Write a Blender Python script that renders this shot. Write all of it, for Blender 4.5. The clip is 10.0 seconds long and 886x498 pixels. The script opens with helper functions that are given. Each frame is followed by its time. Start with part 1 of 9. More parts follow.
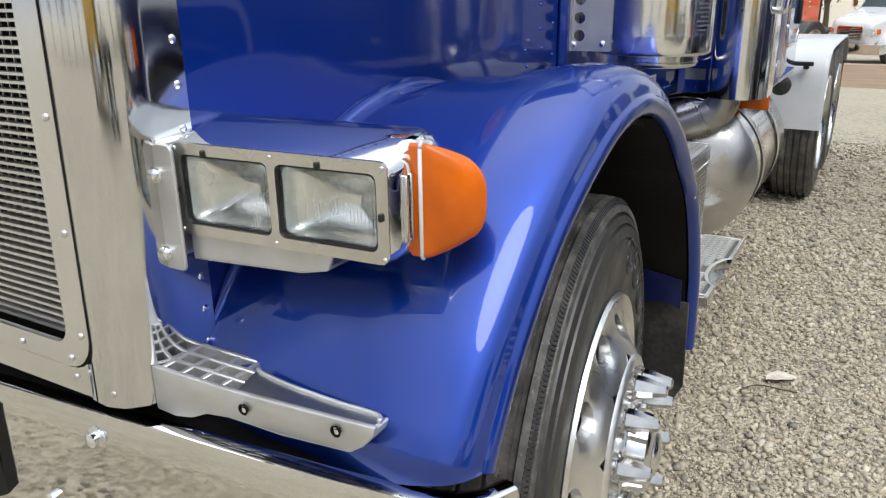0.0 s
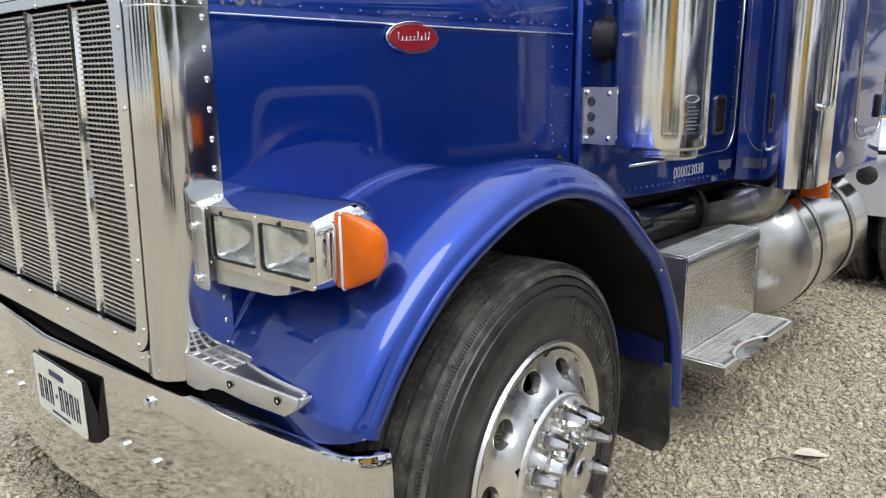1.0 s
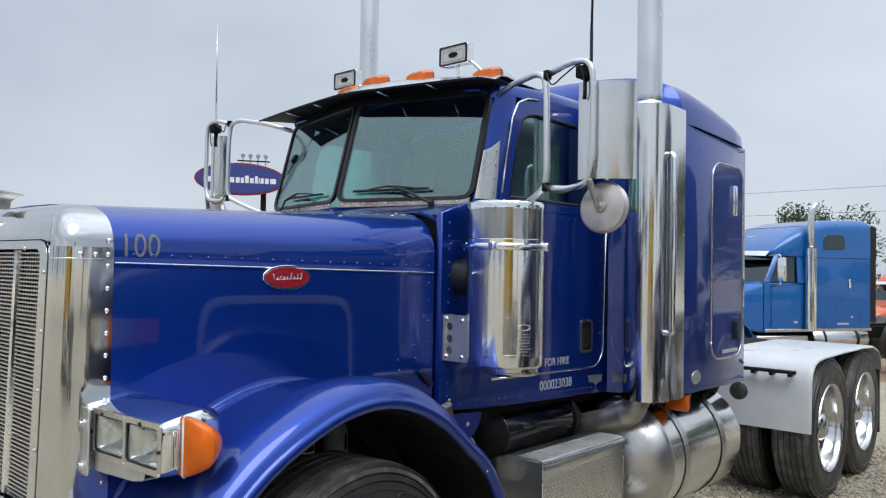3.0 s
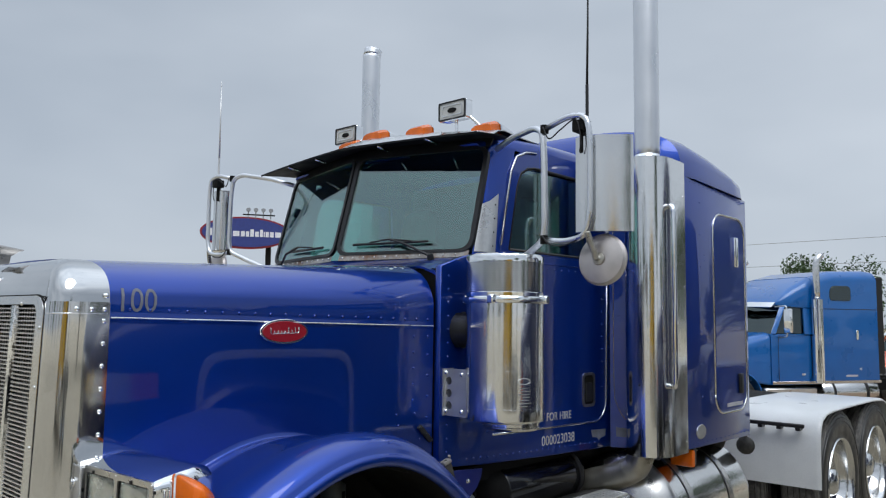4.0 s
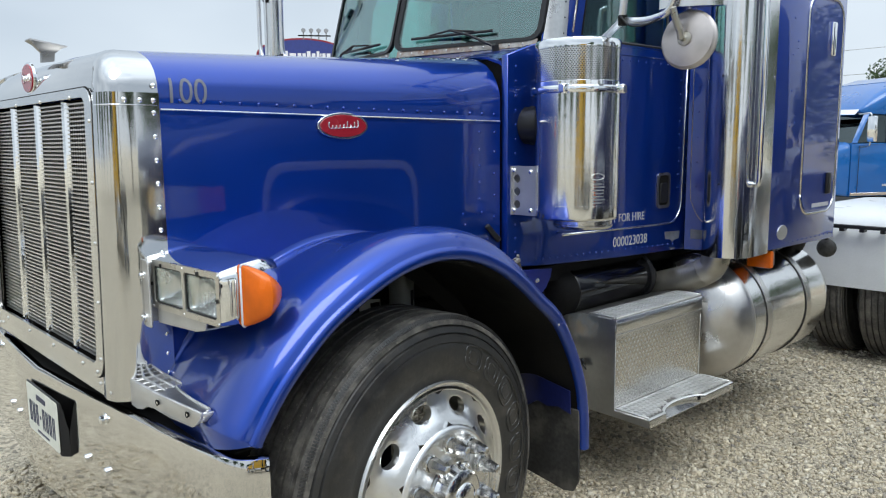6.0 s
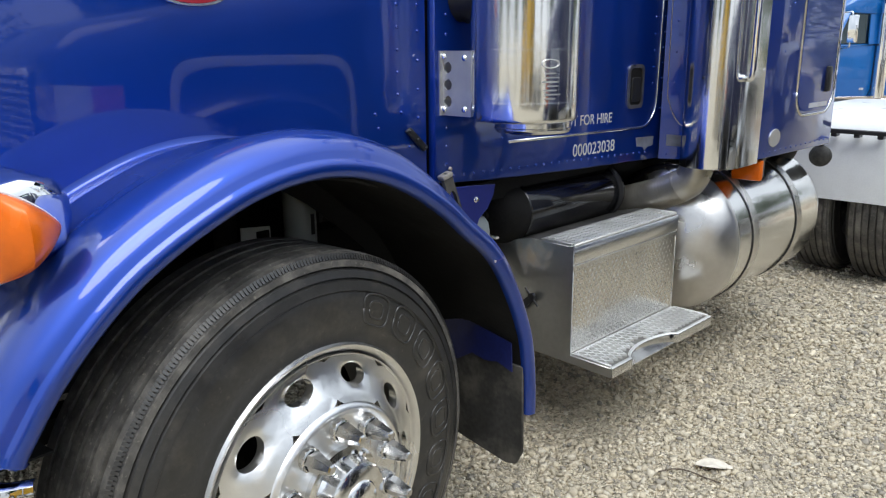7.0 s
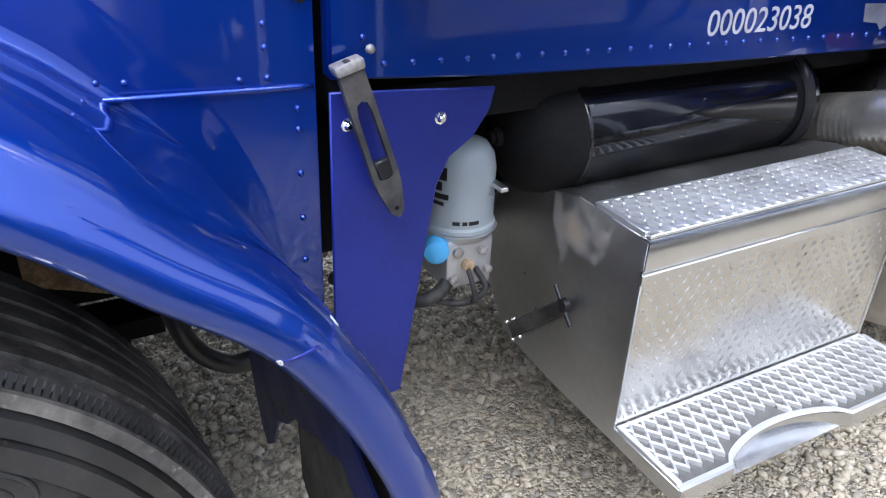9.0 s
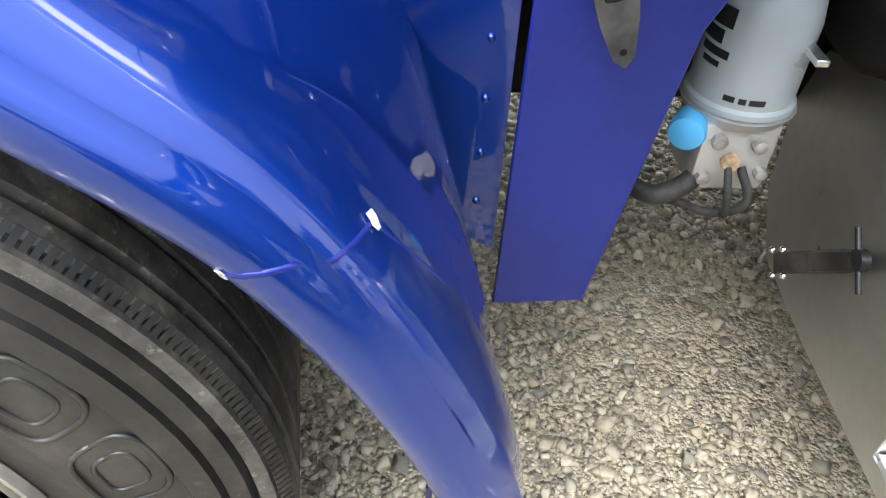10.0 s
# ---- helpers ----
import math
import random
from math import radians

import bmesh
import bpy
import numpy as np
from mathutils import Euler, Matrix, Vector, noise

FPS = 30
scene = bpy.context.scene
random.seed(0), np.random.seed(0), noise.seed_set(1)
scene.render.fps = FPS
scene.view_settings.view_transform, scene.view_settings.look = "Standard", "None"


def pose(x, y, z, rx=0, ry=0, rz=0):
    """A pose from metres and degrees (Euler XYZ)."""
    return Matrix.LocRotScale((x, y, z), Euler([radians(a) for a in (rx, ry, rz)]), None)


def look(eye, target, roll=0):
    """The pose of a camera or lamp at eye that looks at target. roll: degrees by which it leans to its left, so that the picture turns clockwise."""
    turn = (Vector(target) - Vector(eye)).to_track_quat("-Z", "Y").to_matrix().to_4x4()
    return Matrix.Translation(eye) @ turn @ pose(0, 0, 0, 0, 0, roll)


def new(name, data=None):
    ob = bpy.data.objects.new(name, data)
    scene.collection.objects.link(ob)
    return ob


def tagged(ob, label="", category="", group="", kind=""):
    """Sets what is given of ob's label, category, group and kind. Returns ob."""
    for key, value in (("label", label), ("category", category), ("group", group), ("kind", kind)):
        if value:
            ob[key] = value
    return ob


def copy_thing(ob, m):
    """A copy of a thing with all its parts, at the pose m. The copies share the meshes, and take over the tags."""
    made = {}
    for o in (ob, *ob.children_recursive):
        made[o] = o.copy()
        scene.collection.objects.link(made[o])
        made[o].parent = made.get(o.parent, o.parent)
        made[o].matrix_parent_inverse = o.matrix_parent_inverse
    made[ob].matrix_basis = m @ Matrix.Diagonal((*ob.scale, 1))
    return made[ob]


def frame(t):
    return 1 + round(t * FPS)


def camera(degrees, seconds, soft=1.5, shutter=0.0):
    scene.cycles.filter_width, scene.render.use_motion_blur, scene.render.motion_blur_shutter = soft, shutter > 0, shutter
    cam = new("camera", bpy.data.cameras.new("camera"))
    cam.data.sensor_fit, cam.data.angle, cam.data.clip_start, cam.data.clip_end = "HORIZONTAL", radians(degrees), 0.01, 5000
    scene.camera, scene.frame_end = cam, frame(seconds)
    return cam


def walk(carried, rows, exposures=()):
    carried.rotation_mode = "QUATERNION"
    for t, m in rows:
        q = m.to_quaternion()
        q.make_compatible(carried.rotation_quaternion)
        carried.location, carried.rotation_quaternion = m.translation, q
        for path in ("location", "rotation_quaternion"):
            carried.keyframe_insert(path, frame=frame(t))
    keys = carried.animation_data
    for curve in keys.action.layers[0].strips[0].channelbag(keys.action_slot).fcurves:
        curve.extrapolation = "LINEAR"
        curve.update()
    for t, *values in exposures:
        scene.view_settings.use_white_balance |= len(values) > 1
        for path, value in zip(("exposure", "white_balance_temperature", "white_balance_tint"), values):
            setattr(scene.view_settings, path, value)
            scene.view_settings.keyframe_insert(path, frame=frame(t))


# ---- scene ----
cam = camera(60.3, 10.0, soft=1.2, shutter=0.0)
PATH = [
    (0, (1.508, -1.305, 1.375), (0.557, 0.331, 0.726), -0.8),
    (0.5, (1.805, -1.41, 1.427), (0.637, 0.114, 0.866), -0.4),
    (1, (2.108, -1.408, 1.453), (0.779, 0.013, 0.991), -0.8),
    (1.5, (2.315, -1.49, 1.478), (0.947, -0.076, 1.118), -0.2),
    (2, (2.48, -1.555, 1.512), (1.123, -0.104, 1.282), 0.5),
    (2.5, (2.639, -1.522, 1.557), (1.283, -0.054, 1.464), 1.0),
    (3, (2.751, -1.495, 1.575), (1.407, -0.015, 1.621), 1.0),
    (3.2, (2.764, -1.491, 1.583), (1.425, -0.008, 1.679), 0.9),
    (4.3, (2.769, -1.466, 1.569), (1.415, -0.007, 1.758), 0.6),
    (4.5, (2.774, -1.458, 1.553), (1.396, -0.014, 1.687), 0.6),
    (5, (2.74, -1.458, 1.513), (1.308, -0.062, 1.495), 0.5),
    (5.5, (2.722, -1.439, 1.491), (1.263, -0.08, 1.342), 0.1),
    (5.7, (2.708, -1.42, 1.485), (1.245, -0.072, 1.283), -0.2),
    (6.8, (2.37, -1.015, 1.43), (0.986, 0.349, 0.956), -0.5),
    (7, (2.314, -0.835, 1.4), (0.948, 0.531, 0.885), -0.5),
    (7.5, (2.176, -0.44, 1.412), (0.838, 0.921, 0.812), -0.4),
    (8, (1.962, -0.13, 1.383), (0.615, 1.19, 0.719), 0.2),
    (8.5, (1.838, 0.211, 1.336), (0.4, 1.362, 0.556), 1.2),
    (9, (1.672, 0.366, 1.296), (0.144, 1.241, 0.348), 2.5),
    (9.5, (1.516, 0.468, 1.223), (-0.018, 1.005, 0.058), 3.6),
    (10, (1.415, 0.598, 1.155), (-0.067, 0.702, -0.184), 3.5),
]
EXPOSURES = [(0.0, 0.33, 6250, 10), (1.0, 0.36, 6300, 10), (1.5, 0.33, 6350, 10), (2.0, 0.31, 6450, 9), (2.5, 0.20, 6200, 9), (3.0, 0.05, 6000, 9), (4.5, -0.26, 5950, 8),
             (5.0, 0.00, 5950, 7), (5.5, 0.18, 5950, 6), (7.0, 0.55, 6100, 9), (8.0, 0.92, 5600, 14), (9.0, 1.24, 5600, 16), (9.5, 1.50, 6000, 16), (10.0, 1.62, 6150, 10)]
walk(cam, [(t, look(eye, target, roll)) for t, eye, target, roll in PATH], EXPOSURES)

# ---- world and light: a bright overcast sky ----
world = bpy.data.worlds.new("overcast")
scene.world = world
world.use_nodes = True
wn, wl = world.node_tree.nodes, world.node_tree.links
wn.clear()
w_out = wn.new("ShaderNodeOutputWorld")
w_bg = wn.new("ShaderNodeBackground")
w_sky = wn.new("ShaderNodeTexSky")
w_sky.sky_type, w_sky.sun_disc = "NISHITA", False
w_sky.sun_elevation, w_sky.sun_rotation = radians(58), radians(120)
w_sky.dust_density, w_sky.air_density = 3.0, 1.0
w_tc = wn.new("ShaderNodeTexCoord")
w_map = wn.new("ShaderNodeMapping")
w_map.inputs["Scale"].default_value = (1.0, 1.0, 2.6)
w_noise = wn.new("ShaderNodeTexNoise")
w_noise.inputs["Scale"].default_value, w_noise.inputs["Detail"].default_value = 1.5, 4.0
w_noise.inputs["Roughness"].default_value = 0.45
w_ramp = wn.new("ShaderNodeValToRGB")
w_ramp.color_ramp.elements[0].position, w_ramp.color_ramp.elements[0].color = 0.32, (6.0, 6.5, 7.1, 1)
w_ramp.color_ramp.elements[1].position, w_ramp.color_ramp.elements[1].color = 0.68, (9.2, 9.5, 9.8, 1)
w_mix = wn.new("ShaderNodeMixRGB")
w_mix.inputs["Fac"].default_value = 0.9
wl.new(w_tc.outputs["Generated"], w_map.inputs["Vector"])
wl.new(w_map.outputs["Vector"], w_noise.inputs["Vector"])
wl.new(w_noise.outputs["Fac"], w_ramp.inputs["Fac"])
wl.new(w_sky.outputs["Color"], w_mix.inputs["Color1"])
wl.new(w_ramp.outputs["Color"], w_mix.inputs["Color2"])
# an overcast sky is about twice as bright overhead as near the horizon
w_sep = wn.new("ShaderNodeSeparateXYZ")
w_up = wn.new("ShaderNodeMapRange")
w_up.interpolation_type = "SMOOTHSTEP"
w_up.inputs["From Min"].default_value, w_up.inputs["From Max"].default_value = 0.35, 1.0
w_up.inputs["To Min"].default_value, w_up.inputs["To Max"].default_value = 1.0, 2.2
w_mul = wn.new("ShaderNodeVectorMath")
w_mul.operation = "SCALE"
wl.new(w_tc.outputs["Generated"], w_sep.inputs["Vector"])
wl.new(w_sep.outputs["Z"], w_up.inputs["Value"])
wl.new(w_mix.outputs["Color"], w_mul.inputs[0])
wl.new(w_up.outputs["Result"], w_mul.inputs["Scale"])
wl.new(w_mul.outputs["Vector"], w_bg.inputs["Color"])
w_bg.inputs["Strength"].default_value = 0.083
wl.new(w_bg.outputs["Background"], w_out.inputs["Surface"])
sun_data = bpy.data.lights.new("sun", "SUN")
sun_data.energy, sun_data.angle, sun_data.color = 1.5, radians(40), (1.0, 0.97, 0.92)
sun = new("sun", sun_data)
sun.matrix_basis = look((6, -4, 12), (0, 0, 0))

# ---- materials ----
def material(name, color, rough=0.5, metal=0.0, coat=0.0, vary=0.12, scale=8.0, grain=0.0, grain_scale=120.0, stretch=(1, 1, 1),
             rough_vary=0.1, bump=0.0, spec=0.5, island=0.0, coat_rough=0.03, trans=0.0, ior=1.45, emit=0.0):
    """A surface with colour that varies at two scales, varying gloss and fine relief."""
    m = bpy.data.materials.new(name)
    m.use_nodes = True
    n, l = m.node_tree.nodes, m.node_tree.links
    b = n["Principled BSDF"]
    b.inputs["Metallic"].default_value = metal
    b.inputs["Coat Weight"].default_value, b.inputs["Coat Roughness"].default_value = coat, coat_rough
    b.inputs["Specular IOR Level"].default_value = spec
    b.inputs["Transmission Weight"].default_value, b.inputs["IOR"].default_value = trans, ior
    tc = n.new("ShaderNodeTexCoord")
    mp = n.new("ShaderNodeMapping")
    mp.inputs["Scale"].default_value = stretch
    l.new(tc.outputs["Object"], mp.inputs["Vector"])
    big = n.new("ShaderNodeTexNoise")
    big.inputs["Scale"].default_value, big.inputs["Detail"].default_value = scale, 5.0
    fine = n.new("ShaderNodeTexNoise")
    fine.inputs["Scale"].default_value, fine.inputs["Detail"].default_value = grain_scale, 3.0
    l.new(mp.outputs["Vector"], big.inputs["Vector"])
    l.new(mp.outputs["Vector"], fine.inputs["Vector"])
    ramp = n.new("ShaderNodeMapRange")
    ramp.inputs["From Min"].default_value, ramp.inputs["From Max"].default_value = 0.3, 0.7
    ramp.inputs["To Min"].default_value, ramp.inputs["To Max"].default_value = 1 - vary, 1 + vary
    l.new(big.outputs["Fac"], ramp.inputs["Value"])
    ramp2 = n.new("ShaderNodeMapRange")
    ramp2.inputs["From Min"].default_value, ramp2.inputs["From Max"].default_value = 0.3, 0.7
    ramp2.inputs["To Min"].default_value, ramp2.inputs["To Max"].default_value = 1 - grain, 1 + grain
    l.new(fine.outputs["Fac"], ramp2.inputs["Value"])
    mul = n.new("ShaderNodeMath")
    mul.operation = "MULTIPLY"
    l.new(ramp.outputs["Result"], mul.inputs[0])
    l.new(ramp2.outputs["Result"], mul.inputs[1])
    factor = mul.outputs[0]
    if island:
        geo = n.new("ShaderNodeNewGeometry")
        r3 = n.new("ShaderNodeMapRange")
        r3.inputs["To Min"].default_value, r3.inputs["To Max"].default_value = 1 - island, 1 + island
        l.new(geo.outputs["Random Per Island"], r3.inputs["Value"])
        mul3 = n.new("ShaderNodeMath")
        mul3.operation = "MULTIPLY"
        l.new(factor, mul3.inputs[0])
        l.new(r3.outputs["Result"], mul3.inputs[1])
        factor = mul3.outputs[0]
    col = n.new("ShaderNodeVectorMath")
    col.operation = "SCALE"
    col.inputs[0].default_value = color
    l.new(factor, col.inputs["Scale"])
    l.new(col.outputs["Vector"], b.inputs["Base Color"])
    rr = n.new("ShaderNodeMapRange")
    rr.inputs["From Min"].default_value, rr.inputs["From Max"].default_value = 0.3, 0.7
    rr.inputs["To Min"].default_value, rr.inputs["To Max"].default_value = max(0.0, rough - rough_vary), min(1.0, rough + rough_vary)
    l.new(big.outputs["Fac"], rr.inputs["Value"])
    l.new(rr.outputs["Result"], b.inputs["Roughness"])
    if bump:
        bp = n.new("ShaderNodeBump")
        bp.inputs["Strength"].default_value, bp.inputs["Distance"].default_value = 1.0, bump
        l.new((fine if grain else big).outputs["Fac"], bp.inputs["Height"])
        l.new(bp.outputs["Normal"], b.inputs["Normal"])
    if emit:
        b.inputs["Emission Color"].default_value = (*color, 1)
        b.inputs["Emission Strength"].default_value = emit
    return m


PAINT = material("blue_metallic_paint", (0.006, 0.043, 0.32), 0.42, 0.80, coat=1.0, vary=0.06, scale=3, rough_vary=0.04, bump=0.0002, coat_rough=0.03, spec=0.25)
PAINT.node_tree.nodes["Principled BSDF"].inputs["Coat IOR"].default_value = 1.6
PAINT_WORN = material("worn_blue_paint", (0.017, 0.034, 0.285), 0.36, 0.74, coat=0.85, vary=0.16, scale=9, grain=0.06, coat_rough=0.06, spec=0.2)
# dirty blue, with the wheel arch's shadow darkened into its colour
FLANGE = material("dirty_shade_dark_blue_plastic", (0.008, 0.012, 0.07), 0.35, coat=0.3, vary=0.3, scale=12, grain=0.15, coat_rough=0.2)
PAINT_OLD = material("faded_blue_paint", (0.012, 0.024, 0.23), 0.42, 0.4, coat=0.35, vary=0.12, scale=6, grain=0.05, coat_rough=0.25)
POLISHED = material("polished_stainless", (0.76, 0.76, 0.755), 0.13, 1.0, vary=0.05, scale=4, rough_vary=0.05, grain=0.02, grain_scale=30, bump=0.0003)
NUT_METAL = material("dulled_nut_chrome", (0.58, 0.575, 0.565), 0.16, 1.0, vary=0.12, scale=30, rough_vary=0.08)
BUMPER_CHROME = material("weathered_bumper_chrome", (0.65, 0.64, 0.62), 0.05, 1.0, vary=0.10, scale=3.5, rough_vary=0.03, bump=0.0012)
CHROME = material("polished_chrome", (0.86, 0.87, 0.88), 0.05, 1.0, vary=0.02, scale=5, rough_vary=0.03, bump=0.0008)
ALU = material("polished_aluminium", (0.68, 0.68, 0.675), 0.18, 1.0, vary=0.06, scale=4, rough_vary=0.07, bump=0.0012)
SHELL = material("polished_shell_aluminium", (0.64, 0.64, 0.635), 0.085, 1.0, vary=0.07, scale=3, rough_vary=0.05, bump=0.0006)
ALU_DULL = material("dull_aluminium", (0.70, 0.69, 0.67), 0.33, 1.0, vary=0.1, scale=5, rough_vary=0.1, grain=0.05, grain_scale=60)
WHEEL_METAL = material("satin_wheel_aluminium", (0.76, 0.755, 0.74), 0.29, 1.0, vary=0.10, scale=2.5, rough_vary=0.07, grain=0.03, grain_scale=45, bump=0.0009)
SHEET = material("polished_sheet_steel", (0.62, 0.605, 0.575), 0.27, 1.0, vary=0.1, scale=3, rough_vary=0.08, grain=0.04, grain_scale=50, bump=0.0006)
GRILLE_METAL = material("worn_grille_metal", (0.60, 0.585, 0.56), 0.36, 0.85, vary=0.12, scale=3, rough_vary=0.08)
TREAD_METAL = material("step_tread_aluminium", (0.74, 0.74, 0.72), 0.40, 0.8, vary=0.07, scale=9, rough_vary=0.1)
RISER = material("diamond_riser_aluminium", (0.70, 0.685, 0.655), 0.22, 1.0, vary=0.12, scale=5, rough_vary=0.06, grain=0.03, grain_scale=60)
TANK_POLISHED = material("polished_tank_shell", (0.74, 0.735, 0.72), 0.15, 1.0, vary=0.08, scale=3, rough_vary=0.05, grain=0.02, grain_scale=45, bump=0.0005)
TANK_BRUSHED = material("brushed_tank_aluminium", (0.58, 0.57, 0.555), 0.30, 1.0, vary=0.10, scale=3, rough_vary=0.08, grain=0.03, grain_scale=45, bump=0.0005)
LID = material("dirty_diamond_plate", (0.20, 0.195, 0.185), 0.38, 0.9, vary=0.2, scale=10, rough_vary=0.1)
# darker plate that fills the gaps between the tread's bright strands
TREAD_BASE = material("dark_tread_base", (0.16, 0.155, 0.14), 0.55, 0.6, vary=0.2, scale=14, grain=0.1)


def stained(m, at, reach, color):
    """Adds a smeared stain round a point to a surface's colour."""
    n, l = m.node_tree.nodes, m.node_tree.links
    b = n["Principled BSDF"]
    src = b.inputs["Base Color"].links[0].from_socket
    tc = n.new("ShaderNodeTexCoord")
    no = n.new("ShaderNodeTexNoise")
    no.inputs["Scale"].default_value, no.inputs["Detail"].default_value = 14, 4
    l.new(tc.outputs["Object"], no.inputs["Vector"])
    mixv = n.new("ShaderNodeVectorMath")
    mixv.operation = "MULTIPLY_ADD"
    mixv.inputs[1].default_value = (0.22, 0.22, 0.22)
    l.new(no.outputs["Color"], mixv.inputs[0])
    l.new(tc.outputs["Object"], mixv.inputs[2])
    dist = n.new("ShaderNodeVectorMath")
    dist.operation = "DISTANCE"
    dist.inputs[1].default_value = Vector(at) + Vector((0.11, 0.11, 0.11))
    l.new(mixv.outputs["Vector"], dist.inputs[0])
    mr = n.new("ShaderNodeMapRange")
    mr.inputs["From Min"].default_value, mr.inputs["From Max"].default_value = reach * 0.3, reach
    mr.inputs["To Min"].default_value, mr.inputs["To Max"].default_value = 0.8, 0.0
    l.new(dist.outputs["Value"], mr.inputs["Value"])
    mx = n.new("ShaderNodeMixRGB")
    mx.inputs["Color2"].default_value = (*color, 1)
    l.new(mr.outputs["Result"], mx.inputs["Fac"])
    l.new(src, mx.inputs["Color1"])
    l.new(mx.outputs["Color"], b.inputs["Base Color"])
    dry = n.new("ShaderNodeMath")
    dry.operation, dry.inputs[0].default_value = "SUBTRACT", 1.0
    l.new(mr.outputs["Result"], dry.inputs[1])
    l.new(dry.outputs[0], b.inputs["Metallic"])
    return m


END_SHEET = stained(material("stained_end_sheet", (0.66, 0.66, 0.65), 0.34, 1.0, vary=0.12, scale=4, rough_vary=0.08, grain=0.04, grain_scale=50), (0.765, 1.166, 0.716), 0.060, (0.42, 0.33, 0.21))
def dusted(m, color, scale, lo, hi, amount):
    """Dry dust in uneven patches over a surface's colour."""
    n, l = m.node_tree.nodes, m.node_tree.links
    b = n["Principled BSDF"]
    src = b.inputs["Base Color"].links[0].from_socket
    tc = n.new("ShaderNodeTexCoord")
    no = n.new("ShaderNodeTexNoise")
    no.inputs["Scale"].default_value, no.inputs["Detail"].default_value, no.inputs["Roughness"].default_value = scale, 6, 0.65
    l.new(tc.outputs["Object"], no.inputs["Vector"])
    mr = n.new("ShaderNodeMapRange")
    mr.inputs["From Min"].default_value, mr.inputs["From Max"].default_value = lo, hi
    mr.inputs["To Max"].default_value = amount
    l.new(no.outputs["Fac"], mr.inputs["Value"])
    mx = n.new("ShaderNodeMixRGB")
    mx.inputs["Color2"].default_value = (*color, 1)
    l.new(mr.outputs["Result"], mx.inputs["Fac"])
    l.new(src, mx.inputs["Color1"])
    l.new(mx.outputs["Color"], b.inputs["Base Color"])
    return m


RUBBER = material("tyre_rubber", (0.018, 0.0175, 0.0168), 0.42, vary=0.25, scale=14, grain=0.2, grain_scale=90, bump=0.0006, spec=0.85)
TREAD_RUBBER = material("worn_tread_rubber", (0.055, 0.052, 0.048), 0.55, vary=0.4, scale=22, grain=0.35, grain_scale=70, bump=0.002, spec=0.8)
dusted(RUBBER, (0.15, 0.13, 0.105), 10, 0.52, 0.78, 0.36)
FLAP = material("dusty_rubber_flap", (0.028, 0.027, 0.025), 0.7, vary=0.4, scale=12, grain=0.3, grain_scale=70, bump=0.001)
dusted(TREAD_RUBBER, (0.27, 0.25, 0.215), 14, 0.46, 0.72, 0.6)
dusted(TREAD_RUBBER, (0.34, 0.31, 0.26), 85, 0.60, 0.70, 0.6)
dusted(RUBBER, (0.20, 0.175, 0.145), 60, 0.62, 0.74, 0.35)
dusted(FLAP, (0.13, 0.12, 0.10), 9, 0.46, 0.70, 0.65)
LINER = material("black_arch_liner", (0.009, 0.0085, 0.008), 0.7, vary=0.4, scale=9, grain=0.2, bump=0.001, spec=0.3)
VISOR = material("matt_black_visor", (0.006, 0.006, 0.007), 0.62, vary=0.2, scale=6, spec=0.25)
BLACK = material("black_plastic", (0.012, 0.012, 0.013), 0.42, vary=0.2, scale=10)
BLACK_GLOSS = material("black_gloss_paint", (0.004, 0.004, 0.005), 0.12, coat=0.4, vary=0.2, scale=6, bump=0.0008)
CHASSIS = material("dusty_black_chassis", (0.011, 0.0105, 0.010), 0.75, vary=0.35, scale=9, grain=0.2, spec=0.15)
AMBER = material("amber_lens", (0.62, 0.120, 0.002), 0.24, vary=0.2, scale=16, coat=0.25, rough_vary=0.04, spec=0.3)
RED = material("red_enamel", (0.30, 0.012, 0.022), 0.25, coat=0.6, vary=0.08)
WHITE = material("white_paint", (0.63, 0.64, 0.64), 0.35, coat=0.3, vary=0.06, scale=5, grain=0.03)
LETTER = material("silver_lettering", (0.44, 0.45, 0.50), 0.4, vary=0.15, scale=30)
LETTER_WORN = material("worn_grey_lettering", (0.17, 0.18, 0.22), 0.5, vary=0.3, scale=25)
FILTER = material("grey_filter_paint", (0.34, 0.375, 0.375), 0.35, coat=0.2, vary=0.06)
CAST = material("oily_cast_metal", (0.34, 0.32, 0.29), 0.5, 0.5, vary=0.3, scale=25, grain=0.2)
RUST = material("rusty_brown_metal", (0.44, 0.31, 0.18), 0.8, 0.1, vary=0.4, scale=30, grain=0.3)
BLUE_CAP = material("light_blue_plastic", (0.10, 0.42, 0.75), 0.45, vary=0.06)
INTERIOR = material("grey_trim", (0.20, 0.205, 0.21), 0.8, vary=0.15)
INTERIOR_DARK = material("dark_grey_trim", (0.07, 0.072, 0.075), 0.85, vary=0.15, scale=4)
PLATE = material("plate_enamel", (0.66, 0.67, 0.60), 0.4, vary=0.1, scale=25)
PLATE_INK = material("plate_ink", (0.03, 0.035, 0.08), 0.5)
PIPE = material("stained_exhaust_pipe", (0.40, 0.38, 0.33), 0.36, 0.8, vary=0.25, scale=8, rough_vary=0.12)
MIRROR_BACK = material("pale_grey_plastic", (0.55, 0.55, 0.53), 0.4, vary=0.08, scale=12)
BRACKET = material("cast_bracket_aluminium", (0.56, 0.555, 0.545), 0.42, 0.75, vary=0.12, scale=12, rough_vary=0.1)
MIRROR_CUP = material("dull_mirror_cup", (0.52, 0.48, 0.46), 0.42, 0.8, vary=0.15, scale=14, rough_vary=0.1)
